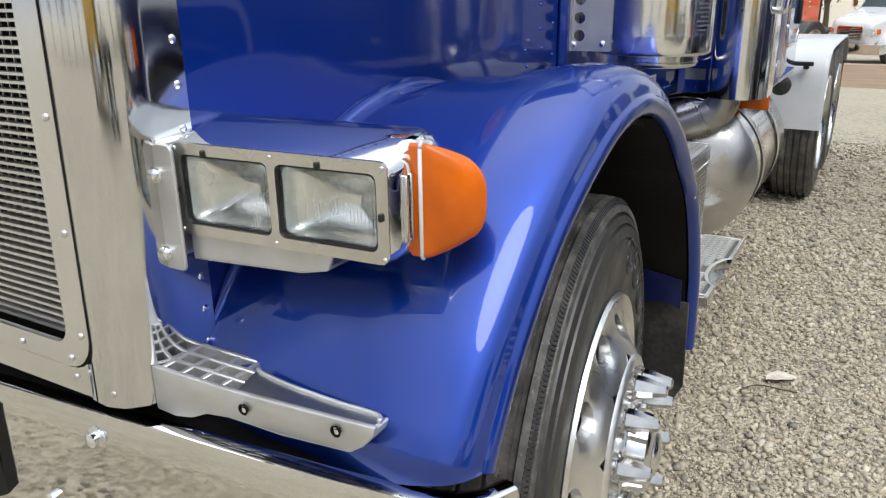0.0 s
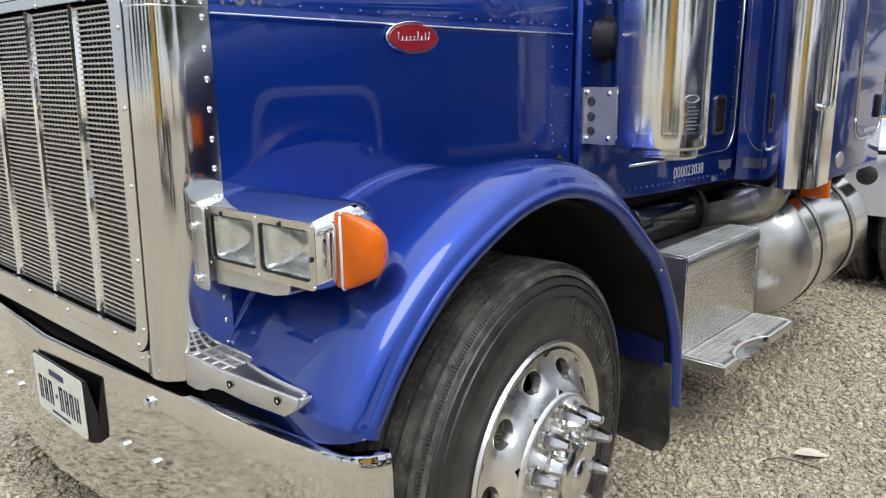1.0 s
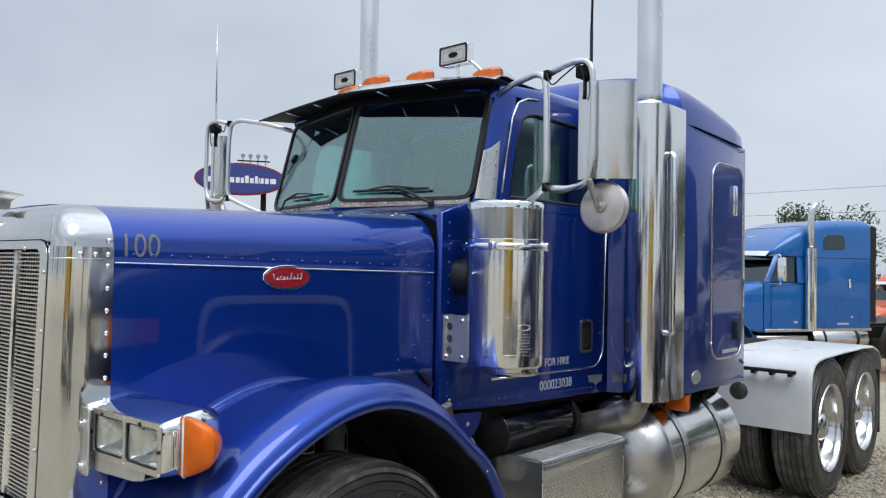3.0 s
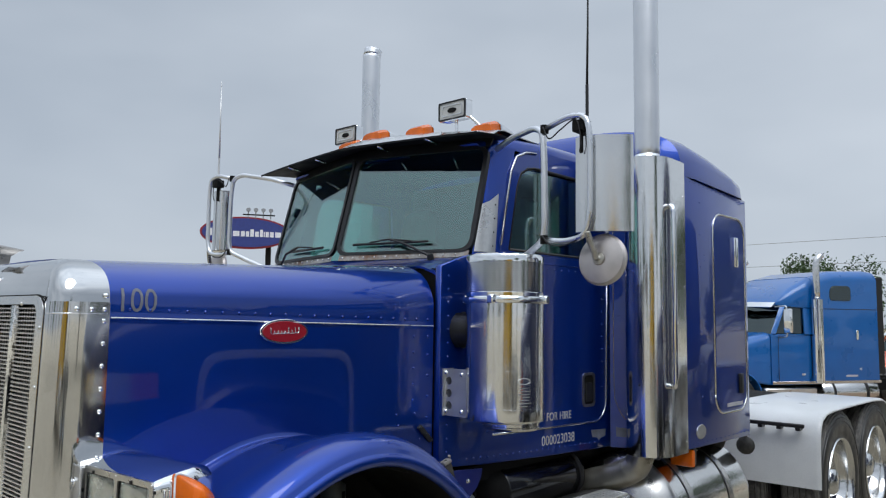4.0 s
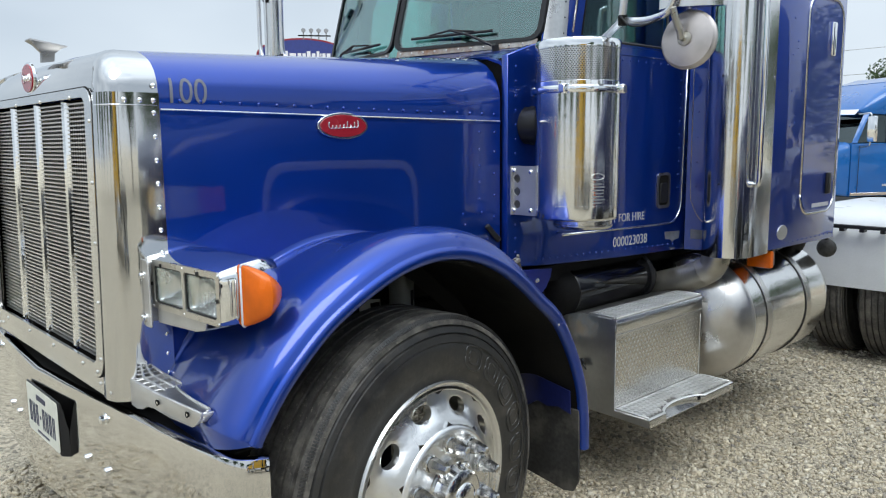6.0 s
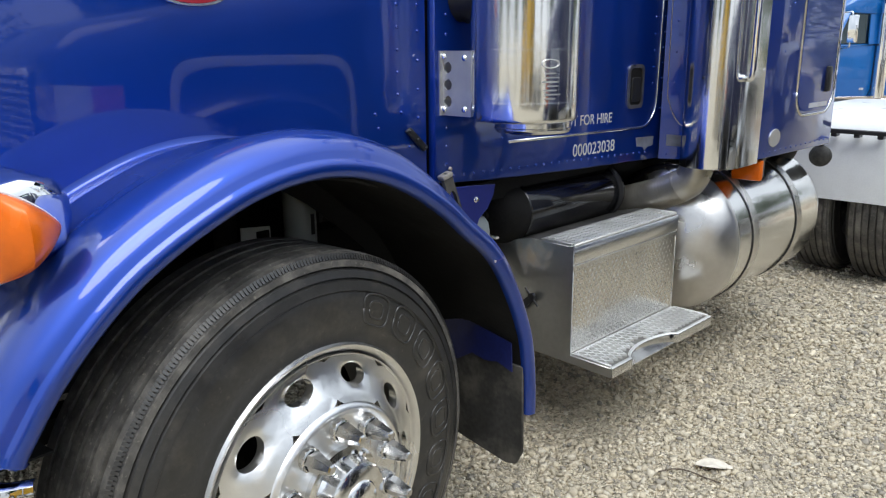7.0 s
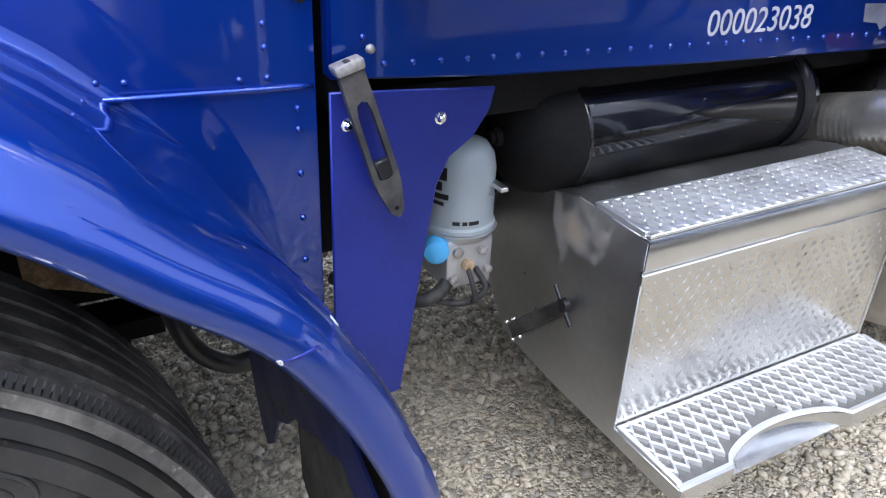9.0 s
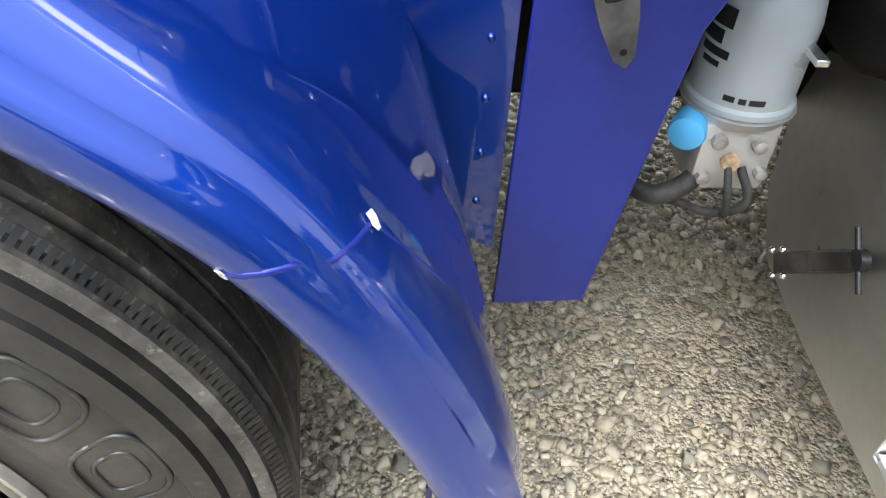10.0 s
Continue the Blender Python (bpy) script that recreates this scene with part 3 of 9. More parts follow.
def build_hood():
    bm = B()
    ys = [-0.54, -0.5, -0.47, -0.43, -0.38, -0.32, -0.25, -0.12, 0, 0.12, 0.25, 0.34, 0.42, 0.5, 0.55, 0.6, 0.65, 0.68, 0.71]
    rows = []
    for y in ys:
        h = hood_half(y)
        rows.append([(x, y, z) for x, z in h] + [(-x, y, z) for x, z in reversed(h[:-1])])
    loft(bm, rows, thick=0.006)
    hood = part("hood", bm, PAINT, truck, "dark blue riveted hood with worn edges")
    # bright strip along the crease
    for s in (1, -1):
        bm = B()
        loft(bm, [[(s * (interp(HOOD_W, y) + 0.004), y, interp(HOOD_C, y) - 0.004), (s * (interp(HOOD_W, y) + 0.0055), y, interp(HOOD_C, y) - 0.002),
                   (s * (interp(HOOD_W, y) + 0.004), y, interp(HOOD_C, y))] for y in (-0.535, 0, 0.3, 0.705)], thick=0.001)
        part("trim_strip", bm, ALU_DULL, hood, "thin bright trim strip")
    # lower rear panel crease and rivet rows
    for s in (1, -1):
        pts = [(s * (interp(HOOD_W, y) + 0.001), y, interp(HOOD_C, y) + 0.022) for y in np.linspace(-0.48, 0.68, 21)]
        rivets("rivet_row", pts, (s, 0, 0), PAINT, hood, 0.0055)
        spots = [(0.61, z) for z in (1.27, 1.33, 1.39, 1.45, 1.51)] + [(0.682, z) for z in (1.20, 1.28, 1.36, 1.44, 1.51)] + [(0.53, 1.22), (0.54, 1.18), (0.62, 1.22), (0.648, 1.12), (0.645, 1.08), (0.645, 1.05), (0.61, 1.01), (0.646, 1.01), (0.44, 1.02), (0.472, 1.018)]
        spots += [(0.684, z) for z in (0.965, 0.935, 0.87, 0.80, 0.73, 0.66, 0.59)]
        pts = [(s * (interp(HOOD_W, y) + 0.001), y, z) for y, z in spots]
        rivets("rivet_row", pts, (s, 0, 0), PAINT, hood, 0.005)
    # the pressed ledge where the lower panel begins
    bm = B()
    tube(bm, smooth_path([(0.705, 0.706, 0.995), (0.701, 0.6, 0.997), (0.695, 0.47, 1.0), (0.690, 0.44, 1.0)], 5), 0.0042, 8)
    part("ledge", bm, PAINT, hood)
    # oval badge with a chrome rim and script-like wave
    for s in (1, -1):
        bm = B()
        y0, z0, x0 = 0.037, 1.530, interp(HOOD_W, 0.034)
        u = [(s * x0, y0 + 0.096 * math.cos(a), z0 + 0.041 * math.sin(a)) for a in np.linspace(0, 2 * math.pi, 41)[:-1]]
        plate(bm, u, (s * 0.006, 0, 0), 0.0015)
        badge = part("badge", bm, POLISHED, hood, "red oval badge with a chrome rim")
        bm = B()
        u = [(s * (x0 + 0.005), y0 + 0.088 * math.cos(a), z0 + 0.0345 * math.sin(a)) for a in np.linspace(0, 2 * math.pi, 41)[:-1]]
        plate(bm, u, (s * 0.0035, 0, 0), 0.001)
        part("badge_face", bm, RED, badge)
        bm = B()
        wave = []
        for k in range(161):
            q = k / 160
            p = q * 8.5 * 2 * math.pi
            tall = 0.020 if q < 0.10 or 0.56 < q < 0.64 or q > 0.86 else 0.0095
            wave.append((s * (x0 + 0.009), y0 + s * (-0.060 + 0.118 * q + 0.0045 * math.cos(p)), z0 - 0.009 + 0.5 * tall * (1 + math.sin(p)) + 0.004 * q))
        tube(bm, wave, 0.0013, 5)
        part("badge_script", bm, CHROME, badge)
    # the lettering leans in with the curve of the shoulder
    def hood_bend(p):
        c, k = interp(HOOD_C, p.y), interp(HOOD_T, p.y) - interp(HOOD_C, p.y)
        lean = interp([(c, 0.0), (c + 0.36 * k, 0.0), (c + 0.44 * k, 0.005), (c + 0.56 * k, 0.016), (c + 0.70 * k, 0.037)], p.z)
        return Vector((math.copysign(interp(HOOD_W, p.y) - lean + 0.0008 + abs(p.x) - interp(HOOD_W, -0.46), p.x), p.y, p.z))

    # faded number on the hood's shoulder
    for s in (1, -1):
        turn = Matrix(((0, 0, 1, 0), (1, 0, 0, 0), (0, 1, 0, 0), (0, 0, 0, 1))) if s > 0 else Matrix(((0, 0, -1, 0), (-1, 0, 0, 0), (0, 1, 0, 0), (0, 0, 0, 1)))
        lettering("digit", "100", 0.096, Matrix.Translation((s * (interp(HOOD_W, -0.46) + 0.0005), -0.462, 1.588)) @ turn @ pose(0, 0, 0, 0, 0, 0), LETTER_WORN, hood, 0.85, bend=hood_bend)
    # bare flecks where the paint has worn off the shoulder
    rng = random.Random(12)
    verts, faces = [], []
    for _ in range(70):
        y = 0.72 - abs(rng.gauss(0, 0.24))
        if y < -0.5:
            continue
        if _ % 2:
            x, y = rng.uniform(0.08, 0.42), rng.uniform(0.38, 0.66)
        else:
            x = interp(HOOD_W, y) - 0.128 + rng.uniform(-0.03, 0.02)
        r = rng.uniform(0.0015, 0.006)
        b = len(verts)
        for k in range(6):
            a = k * math.pi / 3
            q = rng.uniform(0.5, 1.2)
            dx = r * q * math.sin(a)
            dy = 2.0 * r * q * math.cos(a)
            verts.append((x + dx, y + dy, hood_z(x + dx, min(0.70, y + dy)) + 0.0012))
        faces.append(tuple(range(b, b + 6)))
    me = bpy.data.meshes.new("paint_wear")
    me.from_pydata(verts, [], faces)
    place("paint_wear", me, WHITE, hood, "bare pale flecks of worn paint")["kind"] = "stuff"
    # rubber hood stop near the rear edge
    bm = B()
    d = Vector((0, 0.068, -0.062))
    a = Vector((0.705, 0.631, 1.172))
    plate(bm, [a + Vector((0, 0.008, 0.006)), a - Vector((0, 0.008, 0.006)), a + d - Vector((0, 0.008, 0.006)), a + d + Vector((0, 0.008, 0.006))], (0.012, 0, 0), 0.002)
    stop = part("hood_stop", bm, BLACK, hood, "black rubber hood stop with bright ends")
    rivets("rivet_row", [a + d * 0.08 + Vector((0.013, 0, 0)), a + d * 0.5 + Vector((0.013, 0, 0)), a + d * 0.95 + Vector((0.013, 0, 0))], (1, 0, 0), BLACK, stop, 0.004)


# ---- fenders ----
LIP = [(-0.556, 0.793), (-0.550, 0.805), (-0.535, 0.828), (-0.49, 0.892), (-0.43, 0.958), (-0.36, 1.02), (-0.29, 1.065), (-0.21, 1.105), (-0.13, 1.137), (-0.05, 1.155), (0.03, 1.16),
       (0.11, 1.15), (0.19, 1.125), (0.27, 1.085), (0.35, 1.03), (0.42, 0.97), (0.480, 0.922), (0.522, 0.876), (0.566, 0.806), (0.605, 0.728), (0.634, 0.65), (0.648, 0.57), (0.655, 0.49), (0.655, 0.43)]


LIP = [(p.y, p.z) for p in smooth_path([(0, y, z) for y, z in LIP], 3)]
SEAM = 50


def fender_frame(i):
    y, z = LIP[i]
    a, b = LIP[max(i - 1, 0)], LIP[min(i + 1, len(LIP) - 1)]
    t = Vector((b[0] - a[0], b[1] - a[1])).normalized()
    return Vector((y, z)), Vector((-t.y, t.x))


def ramp(a, b, v):
    k = max(0.0, min(1.0, (v - a) / (b - a)))
    return k * k * (3 - 2 * k)


def fender_rows(lo, hi, s, drop=0.0):
    """Sections across the fender: rolled lip, bead, crest, and a hollow that sweeps up into the hood."""
    out = []
    for i in range(lo, hi):
        q0, n = fender_frame(i)
        y = q0.x
        back, front = ramp(0.1, 0.55, y), ramp(0.05, 0.5, -y)
        rise = 0.080 - 0.030 * back - 0.004 * front
        sink = 0.35 * ramp(0.50, 0.64, y)
        f = (1 - ramp(0.40, 0.53, y)) * (1 - ramp(0.44, 0.56, -y))
        inner = interp(HOOD_W, y) - 0.012
        w = 1.140
        low = rise * (0.22 + 0.10 * front + 0.45 * back - 0.5 * sink)
        spec = [(w - 0.014, 0.0), (w - 0.002, 0.0005), (w + 0.004, 0.005), (w + 0.0065, 0.013), (w + 0.0065, 0.021), (w + 0.004, 0.0265), (w - 0.0005, 0.0295), (w - 0.0035, 0.034), (w - 0.007, rise * 0.56), (w - 0.016, rise * 0.74),
                (w - 0.030, rise * 0.87), (w - 0.050, rise * 0.955), (w - 0.078, rise), (w - 0.11, rise * (1 - 0.1 * sink)), (w - 0.15, (rise * 0.93 + low * 0.06) * (1 - 0.2 * sink)), (w - 0.20, (rise * 0.76 + low * 0.22) * (1 - 0.4 * sink)), (w - 0.26, rise * 0.52 + low * 0.47),
                (inner + 0.14, rise * 0.42 + low * 0.58), (inner + 0.10, rise * 0.28 + low * 0.72), (inner + 0.070, rise * 0.18 + low * 0.82), (inner + 0.050, rise * 0.12 + low * 0.88), (inner + 0.036, rise * 0.085 + low * 0.915), (inner + 0.026, rise * 0.065 + low * 0.935 + 0.001 * f), (inner + 0.019, rise * 0.055 + low * 0.945 + 0.004 * f), (inner + 0.0145, rise * 0.05 + low * 0.95 + 0.010 * f), (inner + 0.0118, rise * 0.05 + low * 0.95 + 0.022 * f)]
        # past the seam the section draws in to a narrow rounded tail
        r = 0.050
        tail = [(w - 0.014, 0.0), (w - 0.002, 0.0005), (w + 0.004, 0.005), (w + 0.0065, 0.013), (w + 0.0065, 0.021), (w + 0.004, 0.0265), (w, 0.031), (w - 0.004, 0.036), (w - 0.010, 0.043), (w - 0.019, 0.049),
                (w - 0.030, r * 0.93), (w - 0.042, r * 0.98), (w - 0.054, r), (w - 0.066, r * 0.985), (w - 0.078, r * 0.94), (w - 0.089, r * 0.88), (w - 0.099, r * 0.8)] + [(w - 0.099 - 0.0035 * j, r * (0.8 - 0.065 * j)) for j in range(1, 10)]
        dip = 0.0035 * ramp(SEAM + 5, SEAM, i) if drop and i < SEAM + 6 else 0.0
        sec = []
        late = ramp(SEAM + 4, SEAM + 15, i)
        for j, ((x, h), (x2, h2)) in enumerate(zip(spec, tail)):
            k = late if j > 16 else ramp(SEAM, SEAM + 14, i)
            q = q0 + n * (h + (h2 - h) * k - drop - (dip if 6 < j < 13 else 0.0))
            sec.append((s * (x + (x2 - x) * k), q.x, q.y))
        out.append(sec)
    if lo == 0:
        # turned-in lower edge behind the bumper
        out.insert(0, [(x * (1.0 if k > 3 else 0.992), y + 0.004, min(z - 0.004, 0.752 + 0.25 * max(0.0, abs(x) - 0.94))) for k, (x, y, z) in enumerate(out[0])])
    return out


def build_fenders():
    for s in (1, -1):
        bm = B()
        rows = fender_rows(0, len(LIP), s)
        loft(bm, rows, thick=-0.004 * s)
        f = part("fender", bm, PAINT, truck, "blue front fender with a rolled lip and paint chips")
        # a duller piece laps over the tail; its edge slants from the lip over the crest and down the inner side
        rows = [[Vector(p) for p in r] for r in rows[1:]]
        last = len(rows) - 1.001

        def lap(i, j):
            k = int(i)
            p, q = rows[k][j], rows[k + 1][j]
            a, b = rows[k][max(j - 1, 0)], rows[k][min(j + 1, len(rows[k]) - 1)]
            n = (q - p).cross(b - a).normalized() * s
            return p.lerp(q, i - k) - n * 0.0028 * (1 if n.x * s < 0 or j < 2 else -1)

        bm = B()
        grid = []
        for j in range(1, 18):
            i0 = SEAM - 0.4 + 0.22 * j if j < 12 else SEAM + 2.0 + 2.6 * (j - 11)
            grid.append([lap(min(last, i0 + (last - i0) * k / 16), j) for k in range(17)])
        loft(bm, grid, thick=0.0030 * s)
        ext = part("fender_extension", bm, PAINT_WORN, f, "slightly duller blue lower fender extension with a seam")
        # ridge in duller paint, drawn for the seam's shading line
        bm = B()
        tube(bm, [g[0] for g in grid[:13]], 0.0024, 6)
        part("seam_edge", bm, PAINT_OLD, ext, "raised ridge drawn for the shading line along the seam")
        # chipped paint at the seam and small stone chips over the front
        rs = random.Random(8)
        spots = [(Vector((s * 1.100, 0.572, 0.885)), 0.0050, 0.0052), (Vector((s * 1.144, 0.499, 0.889)), 0.0030, 0.0040), (Vector((s * 1.128, -0.36, 1.04)), 0.0022, 0.0012), (Vector((s * 1.06, -0.12, 1.19)), 0.0016, 0.0012)]
        spots += [(rows[rs.randrange(4, 30)][rs.randrange(9, 19)], rs.uniform(0.0007, 0.0014), 0.0010) for k in range(16)]
        for want, r, lift in spots:
            i, j = min(((i, j) for i in range(1, len(rows) - 1) for j in range(2, 24)), key=lambda q: (rows[q[0]][q[1]] - want).length)
            u = (rows[i + 1][j] - rows[i - 1][j]).normalized()
            n = u.cross(rows[i][j + 1] - rows[i][j - 1]).normalized() * s
            n = n if n.x * s > 0 or abs(n.x) < 0.3 and n.z > 0 else -n
            v = n.cross(u)
            o = [rows[i][j] + n * lift + (u * math.cos(a) * 1.4 + v * math.sin(a)) * r * q for a, q in zip(np.linspace(0, 2 * math.pi, 10)[:-1], (1, 0.7, 0.9, 1.1, 0.8, 1, 0.6, 0.9, 1.1))]
            bm = B()
            plate(bm, o, n * 0.0008)
            part("paint_chip", bm, WHITE, f, "bare white paint chip")
        # black liner inside the rear half
        bm = B()
        rows = []
        for i in range(36, len(LIP)):
            q, n = fender_frame(i)
            q = q + n * 0.006
            rows.append([(s * x, q.x, q.y) for x in (1.12, 1.0, 0.9, 0.80, 0.69)])
        loft(bm, rows, thick=0.004)
        part("liner", bm, LINER, f, "black rubber wheel arch liner")
        bm = B()
        rows = []
        for i in range(6, 38, 2):
            y, z = LIP[i]
            rows.append([(s * x, y * 0.985, z - 0.008) for x in (1.10, 0.95, 0.8, 0.70)])
        loft(bm, rows, thick=0.004)
        part("liner", bm, LINER, f)
        # black splash shield along the hood's lower side
        bm = B()
        o = [(y, z + 0.004) for y, z in LIP[34:60]] + [tuple(fender_frame(i)[0] - fender_frame(i)[1] * 0.055) for i in range(59, 33, -3)]
        plate(bm, [(s * (0.703 + 0.05 * (y - 0.6)), y, z) for y, z in o], (s * 0.003, 0, 0))
        part("splash_shield", bm, LINER, f, "black rubber splash shield")
        # blue cross flange above the flap, then the flap
        bm = B()
        o = [(0.60, 0.53), (0.66, 0.555), (0.75, 0.61), (0.93, 0.66), (1.112, 0.64), (1.116, 0.56), (1.06, 0.572), (1.01, 0.560), (0.958, 0.567), (0.90, 0.530), (0.86, 0.528), (0.812, 0.500), (0.77, 0.492), (0.735, 0.455), (0.695, 0.433), (0.668, 0.362), (0.636, 0.336), (0.615, 0.372), (0.60, 0.415), (0.578, 0.496)]
        plate(bm, [(s * x, 0.624 + 0.012 * math.sin(9 * x), z) for x, z in o], (0, 0.004, 0))
        part("flange", bm, FLANGE, f, "torn dirty blue plastic flange, its colour darkened for the arch's shade")
        bm = B()
        o = [(0.74, 0.56), (1.132, 0.57), (1.136, 0.32), (1.114, 0.275), (1.074, 0.265), (0.81, 0.30), (0.75, 0.35)]
        plate(bm, [(s * x, 0.642, z) for x, z in o], (0, 0.009, 0), 0.002)
        part("mudflap", bm, FLAP, f, "dusty black rubber mud flap")


# ---- wheels ----
def tyre_mesh(width=0.27, R=0.500, r=0.292):
    """A tyre round the x axis, its outer wall at x = 0."""
    bm = B()
    prof = [(-width + 0.01, r), (-width, r + 0.03), (-width - 0.005, r + 0.10), (-width + 0.012, R - 0.045), (-width + 0.035, R - 0.008)]
    n = 5
    for i in range(n):
        a = -width + 0.04 + (width - 0.08) * i / n
        b = -width + 0.04 + (width - 0.08) * (i + 1) / n
        prof += [(a, R), (b - 0.010, R), (b - 0.009, R - 0.012), (b - 0.002, R - 0.012)]
    prof += [(-0.037, R - 0.001), (-0.024, R - 0.004), (-0.021, R - 0.010), (-0.023, R - 0.014), (-0.013, R - 0.017), (-0.011, R - 0.030), (-0.017, R - 0.033), (-0.008, R - 0.037), (-0.003, R - 0.052), (-0.008, R - 0.055), (0.0, R - 0.058),
             (0.004, R - 0.078), (-0.001, R - 0.082), (0.001, R - 0.088), (0.0025, R - 0.10), (0.001, R - 0.15), (-0.004, r + 0.045), (-0.008, r + 0.022), (-0.006, r + 0.016), (-0.012, r)]
    lathe(bm, (0, 0, 0), (1, 0, 0), prof, 96)
    for f in bm.faces:
        c = f.calc_center_median()
        if math.hypot(c.y, c.z) > R - 0.03 and c.x < -0.012:
            f.material_index = 1
    return bm


def tyre_marks(R=0.500):
    """Raised blank mouldings round the sidewall where the maker's letters stand."""
    bm = B()
    for k in range(8):
        a0 = radians(64 - 16.0 * k)
        for grow, rad in ((1.0, 0.0030), (0.55, 0.0024)):
            pts = []
            for j in range(25):
                p = 2 * math.pi * j / 24
                c, v = math.cos(p), math.sin(p)
                u = math.copysign(abs(c) ** 0.6, c) * grow
                v = math.copysign(abs(v) ** 0.6, v) * grow
                a = a0 + (u + 0.18 * v) * radians(6.2)
                rr = 0.384 + v * 0.034
                pts.append((0.0016, rr * math.cos(a), rr * math.sin(a)))
            tube(bm, pts, rad, 6)
    return bm


def tyre_teeth(R=0.500):
    """The fine saw edge moulded along the tread's shoulder."""
    verts, faces = [], []
    n = 380
    for k in range(n):
        a, d = 2 * math.pi * k / n, 2 * math.pi / n * 0.34
        b = len(verts)
        for r, x in ((R - 0.0045, -0.026), (R - 0.0155, -0.0175)):
            for q in (-d, d):
                verts += [(x, r * math.cos(a + q), r * math.sin(a + q)), (x + 0.0022, (r + 0.0015) * math.cos(a + q), (r + 0.0015) * math.sin(a + q))]
        faces += [(b + 1, b + 3, b + 7, b + 5), (b, b + 1, b + 5, b + 4), (b + 2, b + 3, b + 7, b + 6), (b, b + 1, b + 3, b + 2), (b + 4, b + 5, b + 7, b + 6)]
    me = bpy.data.meshes.new("shoulder_teeth")
    me.from_pydata(verts, [], faces)
    me.materials.append(RUBBER)
    return me


def wheel_disc(hole_offset=68.3):
    """A ten-hole polished wheel round the x axis; the rim's edge at x = 0."""
    bm = B()
    # rim lip and barrel
    lathe(bm, (0, 0, 0), (1, 0, 0), [(-0.20, 0.285), (-0.02, 0.285), (-0.004, 0.293), (0.003, 0.300), (0.004, 0.305), (-0.004, 0.309), (-0.012, 0.303)][::-1]
          + [(-0.003, 0.285), (-0.007, 0.281)], 96)
    # disc ring with hand holes
    ra, rb, n = 0.192, 0.281, 28

    def depth(r):
        return interp([(ra, 0.040), (0.205, 0.032), (0.225, 0.016), (0.25, 0.002), (0.27, -0.005), (rb, -0.007)], r)

    half = radians(18)
    for k in range(10):
        mid = radians(hole_offset + 36 * k)
        rc = 0.243
        loops = []
        for lev in range(5):
            loop = []
            for j in range(n):
                p = 2 * math.pi * j / n
                ct, sn = math.cos(p), math.sin(p)
                hr, ht = 0.0215 * sn, radians(8.6) * ct
                # boundary of the sector in the same direction
                q = max(abs(ct), abs(sn))
                br, bt = (sn / q), (ct / q)
                br = br * (rb - rc) if br > 0 else br * (rc - ra)
                bt = bt * half
                f = lev / 4
                rr, tt = rc + hr + (br - hr) * f, mid + ht + (bt - ht) * f
                x = depth(rr) - (0.004 if lev == 0 else 0)
                loop.append(bm.verts.new((x, rr * math.cos(tt), rr * math.sin(tt))))
            loops.append(loop)
        inner = [bm.verts.new((v.co.x - 0.022, v.co.y, v.co.z)) for v in loops[0]]
        loops = [inner] + loops
        for a, b in zip(loops, loops[1:]):
            for j in range(n):
                bm.faces.new((a[j], a[(j + 1) % n], b[(j + 1) % n], b[j]))
    # ridge and mounting face
    lathe(bm, (0, 0, 0), (1, 0, 0), [(0.040, 0.192), (0.047, 0.188), (0.050, 0.181), (0.048, 0.174), (0.043, 0.170), (0.041, 0.165), (0.041, 0.09)], 72)
    bmesh.ops.remove_doubles(bm, verts=bm.verts[:], dist=0.0004)
    bmesh.ops.recalc_face_normals(bm, faces=bm.faces[:])
    return bm


def nut_mesh():
    """A push-on nut cover: a knurled collar under a tapered hexagonal cap."""
    bm = B()
    lathe(bm, (0, 0, 0), (1, 0, 0), [(0.0, 0.022), (0.004, 0.024), (0.016, 0.024), (0.018, 0.021)], 24, True)
    for k in range(12):
        a = math.pi * k / 6
        rod(bm, (0.005, 0.0236 * math.cos(a), 0.0236 * math.sin(a)), (0.015, 0.0236 * math.cos(a), 0.0236 * math.sin(a)), 0.0026, seg=6)
    lathe(bm, (0, 0, 0), (1, 0, 0), [(0.016, 0.0215), (0.034, 0.0205), (0.060, 0.0145), (0.074, 0.0115), (0.077, 0.008)], 6, False, True)
    return bm


def mesh_of(bm, name, mats, lim=38):
    me = bpy.data.meshes.new(name)
    for f in bm.faces:
        f.smooth = True
    for e in bm.edges:
        if len(e.link_faces) == 2 and e.calc_face_angle(0) > radians(lim):
            e.smooth = False
    bm.to_mesh(me)
    bm.free()
    for m in mats:
        me.materials.append(m)
    return me


TYRE = mesh_of(tyre_mesh(), "tyre", [RUBBER, TREAD_RUBBER])
MARKS = mesh_of(tyre_marks(), "tyre_moulding", [RUBBER])
TEETH = tyre_teeth()
# dark wheel for the unseen truck, so its reflection stays dark
DARK_DISC = mesh_of(wheel_disc(), "wheel", [CHASSIS])
DISC = mesh_of(wheel_disc(), "wheel", [WHEEL_METAL])
NUT = mesh_of(nut_mesh(), "lug_nut_cover", [NUT_METAL], 20)


def hub_mesh():
    bm = B()
    lathe(bm, (0, 0, 0), (1, 0, 0), [(0.0, 0.10), (0.02, 0.10), (0.024, 0.085), (0.034, 0.080), (0.060, 0.078), (0.066, 0.070), (0.070, 0.045), (0.076, 0.040), (0.082, 0.018), (0.083, 0.0015)], 32, False, True)
    for k in range(6):
        a = math.pi * k / 3
        lathe(bm, (0.03, 0.089 * math.cos(a), 0.089 * math.sin(a)), (1, 0, 0), [(0, 0.007), (0.010, 0.007), (0.011, 0.005)], 6, False, True)
    return bm


